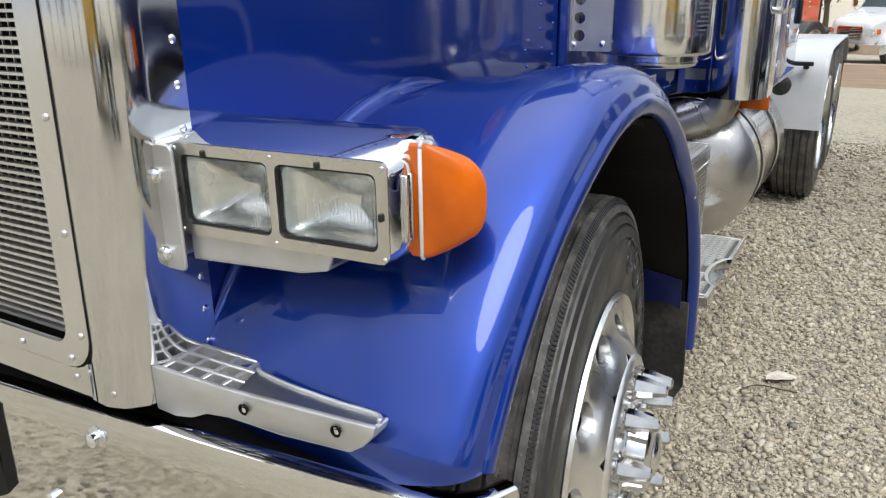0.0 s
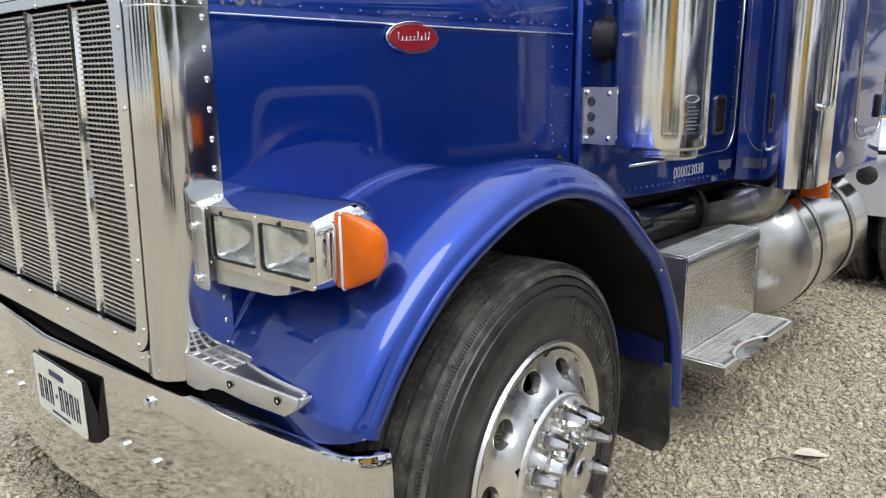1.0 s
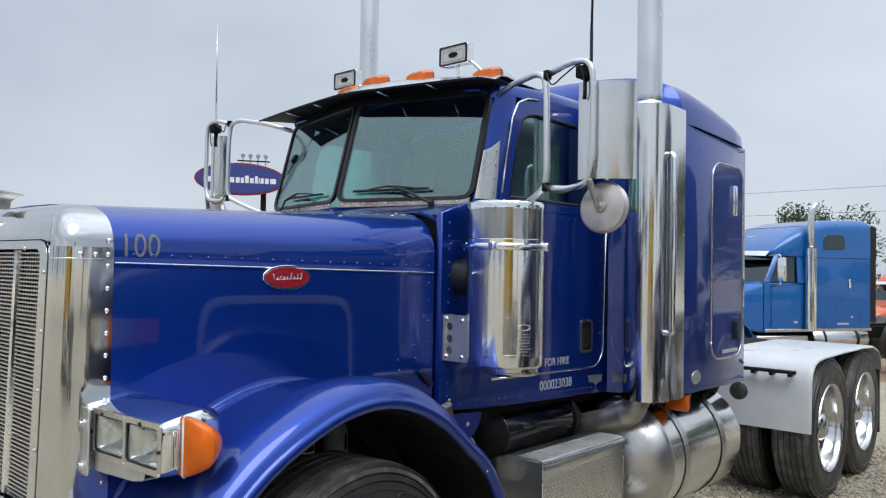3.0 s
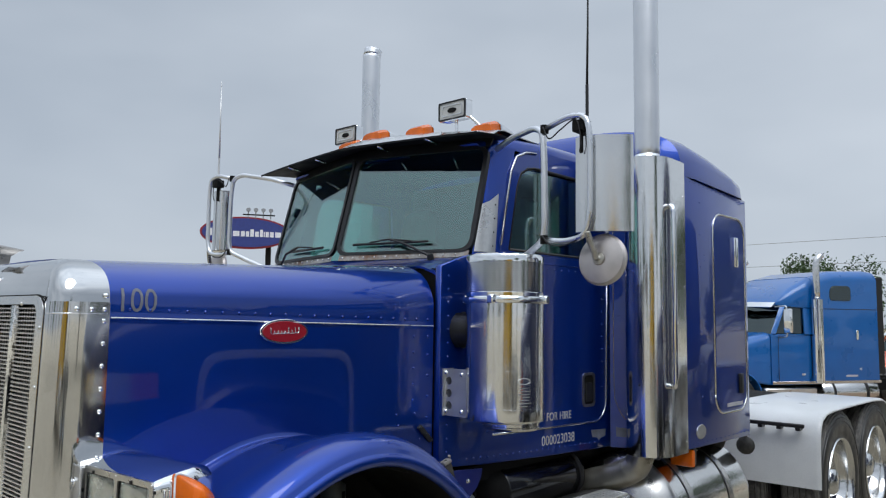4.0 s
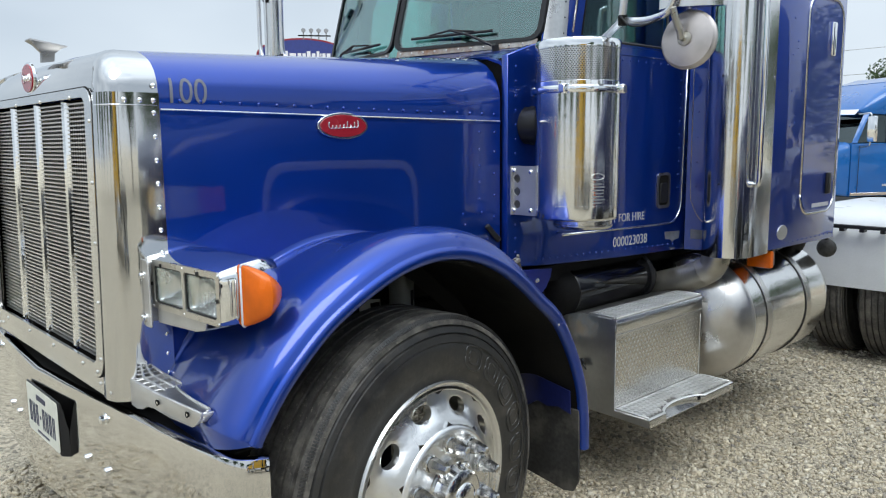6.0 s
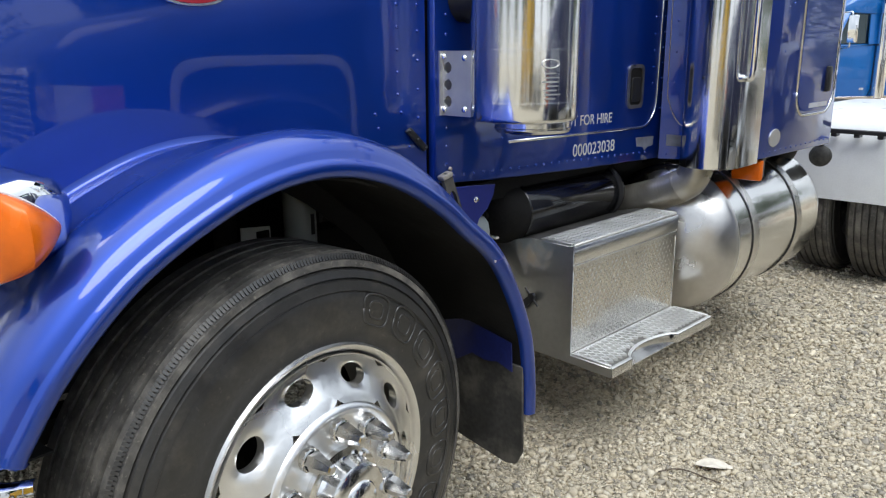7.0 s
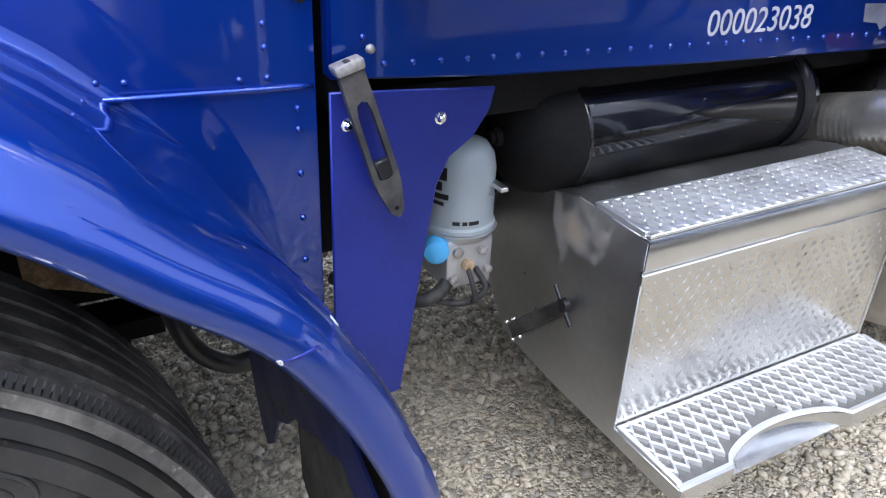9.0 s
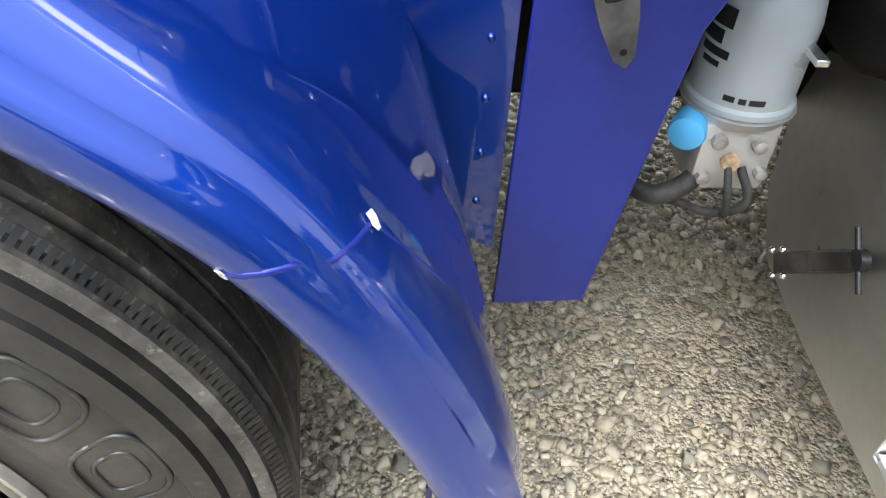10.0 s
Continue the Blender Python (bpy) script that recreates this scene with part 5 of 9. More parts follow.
            sec.append((X(rim_x(t) + d * c ** 0.70), lamp_y(t), 1.119 + h * math.copysign(abs(v) ** 0.72, v)))
        rows.append(sec)
    loft(bm, rows)
    bm.faces.new([v for v in bm.verts[:21]])
    part("side_lamp", bm, AMBER, pod, "amber plastic side lamp")
    ring = [(t, 1) for t in ts] + [(t, -1) for t in reversed(ts)]
    bm = B()
    tube(bm, [(X(rim_x(t)), lamp_y(t) - 0.001, 1.119 + s_ * (lamp_h(t) + 0.001)) for t, s_ in ring] + [(X(rim_x(0)), lamp_y(0) - 0.001, 1.119 + lamp_h(0))], 0.0028, 8)
    part("lamp_rim", bm, WHITE, pod)
    bm = B()
    plate(bm, [(X(rim_x(t)), lamp_y(t), 1.119 + s_ * lamp_h(t)) for t, s_ in ring], (-s * 0.016, 0, 0))
    part("lamp_base", bm, AMBER, pod)
    # the pod is toed out a little
    toe = Matrix.Translation((s * 0.668, -0.596, 0.003)) @ Matrix.Rotation(s * radians(3.6), 4, "Z") @ Matrix.Translation((-s * 0.689, 0.612, 0))
    for ob in (pod, *pod.children):
        if ob.name.startswith("screw"):
            ob.matrix_basis = toe @ ob.matrix_basis
        else:
            ob.data.transform(toe)
    # bracket to the surround, with a tapered shelf under the pod
    bm = B()
    plate(bm, [(X(x), -0.612, z) for x, z in rounded(0.634, 0.998, 0.684, 1.180, [0.010, 0.008, 0.012, 0.022], 4)], (0, 0.006, 0), 0.002)
    br = part("lamp_bracket", bm, BRACKET, pod, "aluminium lamp bracket")
    bm = B()
    plate(bm, [(X(0.648), -0.606, z) for z in (1.01, 1.172)] + [(X(0.648), -0.55, z) for z in (1.172, 1.01)], (s * 0.006, 0, 0), 0.002)
    part("bracket_web", bm, BRACKET, br)
    bm = B()
    plate(bm, [(X(0.678), -0.590, 1.012), (X(0.86), -0.572, 1.016), (X(0.905), -0.567, 1.024), (X(0.915), -0.566, 1.054), (X(0.678), -0.590, 1.056)], (0, 0.005, 0), 0.0015)
    part("bracket_shelf", bm, BRACKET, br)
    bm = B()
    loft(bm, [[(X(0.678), -0.588, 1.014), (X(0.86), -0.570, 1.018), (X(0.90), -0.566, 1.026)], [(X(0.678), -0.50, 1.014), (X(0.86), -0.50, 1.018), (X(0.90), -0.50, 1.026)]], thick=0.004)
    part("bracket_floor", bm, BRACKET, br)
    for x, z in ((0.650, 1.136), (0.652, 1.022)):
        bm = B()
        lathe(bm, (X(x), -0.6115, z), (0, -1, 0), [(0, 0.012), (0.003, 0.012), (0.0035, 0.008), (0.010, 0.0075), (0.012, 0.004)], 12, False, True)
        part("bracket_bolt", bm, CHROME, br)


build_hood()
build_fenders()
wheel_at(truck, 1.112, 0.008, 0.497, 1, 6)
wheel_at(truck, -1.112, 0.008, 0.497, -1, 6)
build_nose()
for side in (1, -1):
    build_headlight(side)


# ---- cab ----
CAB_X, SKIRT_Z, BELT_Z = 0.728, 0.985, 1.862


def yz(pts, x):
    return [(x, y, z) for y, z in pts]


def build_cab():
    for s in (1, -1):
        x = s * CAB_X
        # lower side, cowl to rear corner
        bm = B()
        plate(bm, yz([(0.722, 1.006), (0.98, 0.986), (1.43, 0.965), (2.02, 0.944), (2.02, 1.875), (1.12, 1.875), (0.98, 1.86), (0.86, 1.835), (0.722, 1.790)], x), (-s * 0.03, 0, 0), 0.004)
        side = part("cab_side", bm, PAINT, truck, "dark blue riveted cab side")
        # pillars and roof rail round the side window
        bm = B()
        out = [(1.085, 1.870), (1.155, 2.22), (1.20, 2.30), (1.27, 2.345), (1.35, 2.358), (2.02, 2.36), (2.02, 1.870)]
        inn = [(1.165, 1.885), (1.222, 2.17), (1.25, 2.235), (1.30, 2.265), (1.36, 2.275), (1.80, 2.275), (1.82, 1.885)]
        ring_sheet(bm, yz(out, x - s * 0.004), yz(inn, x - s * 0.004), (-s * 0.03, 0, 0))
        part("window_frame", bm, PAINT, side)
        bm = B()
        plate(bm, yz(inn, x - s * 0.02), (-s * 0.004, 0, 0))
        gl = part("side_window", bm, GLASS, side, "tinted side window")
        gl.visible_shadow = False
        bm = B()
        tube(bm, yz(smooth_path_2(inn), x - s * 0.010), 0.009, 6)
        part("window_seal", bm, BLACK, side)
        # door shut line as a bright edge
        bm = B()
        door = [(1.10, 1.90), (1.17, 2.235), (1.21, 2.305), (1.28, 2.335), (1.36, 2.342)]
        tube(bm, yz(door, x + s * 0.001), 0.006, 6)
        dl = [(1.05, 1.100), (1.35, 1.093), (1.80, 1.085)]
        for k in range(7):
            a = radians(-90 + 90 * k / 6)
            dl.append((1.86 + 0.105 * math.cos(a), 1.188 + 0.105 * math.sin(a)))
        dl += [(1.972, 1.5), (1.985, 1.875)]
        tube(bm, yz(dl, x + s * 0.001), 0.0055, 6)
        part("door_edge", bm, ALU, side, "bright door edge seal")
        # pressed belt line
        bm = B()
        tube(bm, yz([(1.02, 1.83), (1.5, 1.838), (1.96, 1.838)], x), 0.004, 6)
        part("belt_line", bm, PAINT, side)
        # recessed door handle
        bm = B()
        ring_sheet(bm, yz(rounded(1.745, 1.160, 1.855, 1.325, 0.024, 5), x + s * 0.0005), yz(rounded(1.757, 1.173, 1.843, 1.312, 0.018, 5), x + s * 0.0005), (s * 0.006, 0, 0))
        hd = part("door_handle", bm, PEWTER, side, "dark recessed door handle")
        bm = B()
        plate(bm, yz(rounded(1.756, 1.172, 1.844, 1.313, 0.018, 5), x + s * 0.001), (s * 0.001, 0, 0))
        part("handle_cup", bm, CHASSIS, hd)
        bm = B()
        plate(bm, yz(rounded(1.768, 1.186, 1.832, 1.278, 0.012, 4), x + s * 0.002), (s * 0.006, 0, 0), 0.002)
        part("handle_lever", bm, BLACK, hd)
        # rivets along the skirt, cowl and behind the door
        pts = [(x, 0.757 + 0.044 * k, 1.0235 - 0.036 * 0.044 * k) for k in range(27)] + [(x, 0.77, z) for z in np.linspace(1.06, 1.75, 14)]
        pts += [(x, 1.997, z) for z in np.linspace(1.15, 1.8, 12)] + [(x, 1.15 + 0.06 * k, 1.815) for k in range(14)]
        pts += [(x, 1.02 + 0.3 * k, 1.115) for k in range(3)] + [(x, 1.93, z) for z in np.linspace(1.25, 1.75, 9)]
        rivets("rivet_row", pts, (s, 0, 0), PAINT, side, 0.0050, 0.0042)
        turn = Matrix(((0, 0, 1, 0), (1, 0, 0, 0), (0, 1, 0, 0), (0, 0, 0, 1))) if s > 0 else Matrix(((0, 0, -1, 0), (-1, 0, 0, 0), (0, 1, 0, 0), (0, 0, 0, 1)))
        slope = pose(0, 0, 0, 0, 0, -0.8 * s)
        lettering("letter", "NOT FOR HIRE", 0.052, Matrix.Translation((x + s * 0.0012, 1.485, 1.121)) @ turn @ slope, LETTER, side, 0.93)
        lettering("digit", "000023038", 0.062, Matrix.Translation((x + s * 0.0012, 1.54, 1.012)) @ turn @ slope, LETTER, side, 0.97)
        # small faded stickers
        bm = B()
        plate(bm, yz([(1.825, 1.045), (1.960, 1.039), (1.955, 1.004), (1.915, 1.000), (1.895, 0.990), (1.880, 1.004), (1.835, 1.010)], x), (s * 0.0012, 0, 0))
        part("sticker", bm, LETTER_WORN, side, "faded grey sticker")
        # fairing that closes the corner between the door and the stack guard
        base, run = Vector((s * 0.738, 1.992, 0)), Vector((s * 0.130, 0.074, 0))
        nrm = Vector((s * 0.074, -0.130, 0)).normalized()
        on = lambda u, z, h=0.0: base + run * u + Vector((0, 0, z)) + nrm * h
        bm = B()
        plate(bm, [on(0, 0.946), on(1, 0.945), on(1, 2.33), on(0, 2.33)], -nrm * 0.004)
        fair = part("corner_fairing", bm, PAINT, truck, "dark blue corner fairing behind the door")
        bm = B()
        tube(bm, smooth_path([on(u, z, 0.002) for u, z in ((0.12, 2.2), (0.12, 1.7), (0.13, 1.25), (0.20, 1.17), (0.40, 1.105), (0.65, 1.077), (0.93, 1.098))], 4), 0.0028, 6)
        part("fairing_trim", bm, ALU, fair)
        bm = B()
        plate(bm, [on(0.18, 1.045, 0.001), on(0.75, 1.040, 0.001), on(0.75, 0.995, 0.001), on(0.18, 1.000, 0.001)], nrm * 0.001)
        part("sticker", bm, LETTER_WORN, fair)
        rivets("rivet_row", [on(0.30, z) for z in np.linspace(1.25, 2.2, 9)] + [on(u, 0.965) for u in (0.2, 0.5, 0.8)], nrm, PAINT, fair, 0.0046, 0.0035)
    # cowl: top between hood and windshield
    bm = B()
    rows = []
    for t in np.linspace(0, 1, 6):
        sec = []
        for xx in (-0.728, -0.72, -0.69, -0.62, -0.45, -0.2, 0, 0.2, 0.45, 0.62, 0.69, 0.72, 0.728):
            y0 = 0.722
            y1 = 0.785 + 0.16 * (abs(xx) / 0.70)
            e = max(0.0, (abs(xx) - 0.6) / 0.128)
            z = 1.792 + 0.050 * t - 0.05 * e ** 2
            sec.append((xx, y0 + (y1 - y0) * t, z))
        rows.append(sec)
    loft(bm, rows, thick=0.01)
    part("cowl", bm, PAINT, truck)
    # firewall strip under the cowl front and hood gap
    bm = B()
    box(bm, (-0.70, 0.735, 0.95), (0.70, 0.75, 1.78))
    part("firewall", bm, CHASSIS, truck)
    # windshield in two flat panes
    for s in (1, -1):
        a, b = Vector((s * 0.022, 0.786, 1.875)), Vector((s * 0.690, 0.938, 1.872))
        c, d = Vector((s * 0.682, 1.058, 2.325)), Vector((s * 0.022, 0.912, 2.338))
        bm = B()
        plate(bm, [a, b, c, d], (0, 0.006, 0))
        gl = part("windshield", bm, GLASS, truck, "flat tinted windshield pane with a black rubber seal")
        gl.visible_shadow = False
        bm = B()
        cen = (a + b + c + d) / 4
        q = [a, b, c, d]
        off = [p + (p - cen).normalized() * 0.020 for p in q]
        offr, inr = [], []
        for k in range(4):
            for lst, src, rr in ((offr, off, 0.06), (inr, q, 0.05)):
                p0, p1, p2 = src[k - 1], src[k], src[(k + 1) % 4]
                e0, e1 = p1 + (p0 - p1).normalized() * rr, p1 + (p2 - p1).normalized() * rr
                for t in np.linspace(0, 1, 5):
                    lst.append(e0 * (1 - t) ** 2 + p1 * 2 * t * (1 - t) + e1 * t * t)
        inr = [p + (cen - p) * 0.012 for p in inr]
        ring_sheet(bm, [p + Vector((0, -0.006, 0)) for p in offr], [p + Vector((0, -0.006, 0)) for p in inr], (0, 0.02, 0))
        part("windshield_seal", bm, BLACK, gl)
        # pillar between glass and door, with a bright rivetted strip
        bm = B()
        loft(bm, [[(s * 0.698, 0.946, 1.850), (s * 0.722, 0.975, 1.850), (s * 0.728, 1.10, 1.855)], [(s * 0.696, 1.008, 2.1), (s * 0.718, 1.035, 2.1), (s * 0.725, 1.15, 2.1)],
                  [(s * 0.690, 1.066, 2.34), (s * 0.712, 1.10, 2.34), (s * 0.72, 1.21, 2.34)]], thick=0.02)
        pl = part("pillar", bm, PAINT, truck)
        bm = B()
        loft(bm, [[(s * 0.704, 0.950, 1.862), (s * 0.7265, 0.978, 1.862), (s * 0.732, 1.055, 1.862)], [(s * 0.703, 0.978, 1.97), (s * 0.7245, 1.006, 1.97), (s * 0.731, 1.068, 1.97)], [(s * 0.703, 1.005, 2.07), (s * 0.7225, 1.032, 2.085), (s * 0.730, 1.080, 2.12)]], thick=-0.003)
        pg = part("pillar_guard", bm, ALU_DULL, pl, "grey metal pillar guard with screws")
        rivets("screw", [(s * 0.7325, 1.040 + 0.10 * (z - 1.88), z) for z in (1.89, 1.95, 2.01, 2.07)], (s, 0, 0), CHASSIS, pg, 0.004, 0.002)
        # wiper
        bm = B()
        piv = Vector((s * 0.54, 0.865, 1.842))
        tip = Vector((s * 0.33, 0.815, 1.925))
        tube(bm, [piv, piv.lerp(tip, 0.5) + Vector((0, -0.02, 0.012)), tip], 0.006, 6)
        lathe(bm, piv - Vector((0, 0, 0.02)), (0, -0.3, 1), [(0, 0.016), (0.03, 0.014), (0.036, 0.006)], 10, False, True)
        wp = part("wiper", bm, BLACK, truck, "black windshield wiper")
        bm = B()
        e0, e1 = Vector((s * 0.11, 0.798, 1.910)), Vector((s * 0.50, 0.886, 1.912))
        tube(bm, [e0, e1], 0.006, 6)
        tube(bm, [e0.lerp(e1, 0.25) + Vector((0, -0.008, 0.006)), tip, e0.lerp(e1, 0.8) + Vector((0, -0.008, 0.004))], 0.004, 6)
        part("wiper_blade", bm, BLACK, wp)
    # bare riveted strip along the foot of the glass, rusty in places
    for s in (1, -1):
        bm = B()
        loft(bm, [[(s * x, 0.772 + 0.228 * x, 1.838), (s * x, 0.781 + 0.228 * x, 1.866)] for x in np.linspace(0.03, 0.69, 9)], thick=0.003 * s)
        strip = part("glass_strip", bm, STRIP, truck, "stained riveted metal strip under the windshield")
        rivets("rivet_row", [(s * (0.05 + 0.058 * k), 0.776 + 0.228 * (0.05 + 0.058 * k) - 0.002, 1.852) for k in range(11)], (0, -0.95, 0.3), ALU_DULL, strip, 0.0055, 0.004)
    # roof
    bm = B()
    rows = []
    for y, zt, w in ((1.03, 2.355, 0.66), (1.08, 2.40, 0.69), (1.2, 2.435, 0.715), (1.45, 2.455, 0.722), (1.8, 2.46, 0.722), (2.03, 2.455, 0.722)):
        sec = []
        for a in np.linspace(0, math.pi, 21):
            cx, sz = math.cos(a), math.sin(a)
            sec.append((w * math.copysign(abs(cx) ** 0.45, cx), y, 2.335 + (zt - 2.335) * abs(sz) ** 0.55))
        rows.append(sec)
    loft(bm, rows, thick=0.01)
    roof = part("cab_roof", bm, PAINT, truck, "blue cab roof")
    # bright front edge of the roof above the visor
    bm = B()
    rows = []
    for u in np.linspace(-1, 1, 17):
        x = 0.735 * u
        y = 0.875 + 0.16 * abs(u) ** 1.1
        rows.append([(x, y - 0.012, 2.392 - 0.026 * u * u), (x * 0.99, y + 0.05, 2.430 - 0.03 * u * u), (x * 0.97, y + 0.11, 2.452 - 0.04 * u * u), (x * 0.95, y + 0.22, 2.462 - 0.055 * u * u), (x * 0.95, y + 0.4, 2.45 - 0.05 * u * u)])
    loft(bm, rows, thick=-0.004)
    part("roof_cap", bm, ALU, roof, "bright roof front edge")
    bm = B()
    loft(bm, [[(0.695 * u, 0.906 + 0.155 * abs(u), 2.332), (0.705 * u, 0.912 + 0.155 * abs(u), 2.36), (0.705 * u, 0.95 + 0.15 * abs(u), 2.40)] for u in np.linspace(-1, 1, 13)], thick=0.01)
    part("windshield_header", bm, BLACK, roof)
    # drop visor: nearly level, wider towards the sides
    bm = B()
    rows = []
    for u in np.linspace(-1, 1, 21):
        yf, yr = 0.790 + 0.092 * abs(u), 0.935 + 0.205 * abs(u)
        z = 2.367 - 0.020 * u * u
        rows.append([(0.775 * u, yf, z - 0.004), (0.775 * u, yf, z + 0.004), (0.770 * u, yf + (yr - yf) * 0.5, z + 0.018), (0.755 * u, yr, z + 0.026)])
    loft(bm, rows, thick=0.004)
    vis = part("visor", bm, VISOR, truck, "black drop visor over the windshield")
    for sx in (-1, 1):
        for f in (0.30, 0.66):
            bm = B()
            tube(bm, [(sx * 0.755 * f, 0.800 + 0.092 * f, 2.358), (sx * 0.75 * f, 0.86 + 0.12 * f, 2.350)], 0.006, 6)
            part("visor_stay", bm, ALU, vis)
    # amber roof lamps
    for x in (-0.6, -0.25, 0.0, 0.25, 0.6):
        y = 0.985 + 0.15 * abs(x) / 0.73
        z = 2.447 - 0.05 * (x / 0.735) ** 2
        bm = B()
        rows = []
        for t, w, h in ((0, 0.062, 0.040), (0.025, 0.063, 0.054), (0.06, 0.058, 0.063), (0.10, 0.050, 0.062)):
            rows.append([(x - w, y + t, z), (x - w * 0.9, y + t + 0.006, z + h * 0.75), (x - w * 0.6, y + t + 0.008, z + h), (x + w * 0.6, y + t + 0.008, z + h), (x + w * 0.9, y + t + 0.006, z + h * 0.75), (x + w, y + t, z)])
        loft(bm, rows)
        bm.faces.new([v for v in bm.verts[:6]])
        lamp = part("roof_lamp", bm, AMBER, roof, "amber roof marker lamp on a chrome base")
        bm = B()
        rows = []
        for t, w, h in ((0.08, 0.060, 0.062), (0.15, 0.052, 0.054), (0.23, 0.034, 0.036), (0.30, 0.008, 0.008)):
            rows.append([(x - w, y + t, z), (x - w * 0.9, y + t, z + h * 0.75), (x - w * 0.6, y + t, z + h), (x + w * 0.6, y + t, z + h), (x + w * 0.9, y + t, z + h * 0.75), (x + w, y + t, z)])
        loft(bm, rows)
        part("lamp_base", bm, CHROME, lamp)
    # pair of rectangular roof lights with covers
    for x in (-0.32, 0.44):
        y = 1.10
        bm = B()
        plate(bm, [(x + u, y, 2.545 + v) for u, v in rounded(-0.085, -0.046, 0.085, 0.046, 0.008, 3)], (0, 0.045, 0), 0.003)
        lt = part("roof_light", bm, CHROME, truck, "rectangular covered roof light on a post")
        bm = B()
        ring_sheet(bm, [(x + u, y - 0.002, 2.545 + v) for u, v in rounded(-0.083, -0.044, 0.083, 0.044, 0.008, 3)], [(x + u, y - 0.002, 2.545 + v) for u, v in rounded(-0.076, -0.037, 0.076, 0.037, 0.006, 3)], (0, -0.006, 0))
        part("light_rim", bm, BLACK, lt)
        bm = B()
        plate(bm, [(x + u, y - 0.001, 2.545 + v) for u, v in rounded(-0.076, -0.037, 0.076, 0.037, 0.006, 3)], (0, -0.003, 0))
        part("light_cover", bm, MIRROR_BACK, lt)
        bm = B()
        ring_sheet(bm, [(x + u, y - 0.004, 2.545 + v) for u, v in rounded(-0.062, -0.026, 0.062, 0.026, 0.010, 3)], [(x + u, y - 0.004, 2.545 + v) for u, v in rounded(-0.058, -0.022, 0.058, 0.022, 0.008, 3)], (0, -0.003, 0))
        part("cover_ridge", bm, ALU, lt)
        bm = B()
        plate(bm, [(x + 0.027 * math.cos(a), y - 0.003, 2.545 + 0.012 * math.sin(a)) for a in np.linspace(0, 2 * math.pi, 25)[:-1]], (0, -0.004, 0))
        part("cover_badge", bm, CHASSIS, lt)
        bm = B()
        rod(bm, (x, y + 0.03, 2.43), (x, y + 0.03, 2.51), 0.009)
        part("light_post", bm, CHROME, lt)
        bm = B()
        rod(bm, (x + 0.06, y + 0.02, 2.53), (x + 0.13, y + 0.06, 2.455), 0.008)
        part("light_brace", bm, CHROME, lt)
    # cab back wall and inside
    bm = B()
    box(bm, (-0.715, 1.99, 0.98), (0.715, 2.02, 2.40))
    part("cab_back", bm, INTERIOR_DARK, truck)
    bm = B()
    rows = [[(-0.69, 0.84, 1.80), (0, 0.83, 1.84), (0.69, 0.84, 1.80)], [(-0.69, 1.15, 1.84), (0, 1.05, 1.86), (0.69, 1.15, 1.84)], [(-0.69, 1.22, 1.76), (0, 1.2, 1.76), (0.69, 1.22, 1.76)], [(-0.69, 1.22, 1.4), (0, 1.2, 1.4), (0.69, 1.22, 1.4)]]
    loft(bm, rows)
    part("dashboard", bm, INTERIOR, truck)
    bm = B()
    box(bm, (-0.70, 0.95, 1.2), (0.70, 1.99, 1.22))
    part("cab_floor", bm, INTERIOR, truck)
    for s in (1, -1):
        bm = B()
        rows = []
        for z, y, w, dd in ((1.35, 1.50, 0.22, 0.2), (1.45, 1.56, 0.23, 0.08), (1.75, 1.62, 0.23, 0.06), (1.98, 1.68, 0.20, 0.05), (2.02, 1.69, 0.12, 0.05), (2.18, 1.72, 0.11, 0.045), (2.21, 1.73, 0.07, 0.03)):
            rows.append([(s * 0.36 + dx, y + dy, z) for dx, dy in rounded(-w, -dd, w, dd, min(dd, w) * 0.8, 3)])
        loft(bm, rows, close=True, cap=True)
        part("seat", bm, INTERIOR, truck)
    bm = B()
    lathe(bm, (0.36, 1.27, 1.83), (0, -0.75, 1), [(0.012 * math.sin(a), 0.215 + 0.012 * math.cos(a)) for a in np.linspace(0, 2 * math.pi, 9)[:-1]], 32, closed=True)
    for k in range(3):
        u, v, d = frame_of((0, -0.75, 1))
        a = 2 * math.pi * k / 3
        rod(bm, (0.36, 1.27, 1.83), Vector((0.36, 1.27, 1.83)) + (u * math.cos(a) + v * math.sin(a)) * 0.21, 0.012, seg=8)
    part("steering_wheel", bm, BLACK, truck)


def smooth_path_2(pts):
    return [tuple(p) for p in pts] + [tuple(pts[0])]


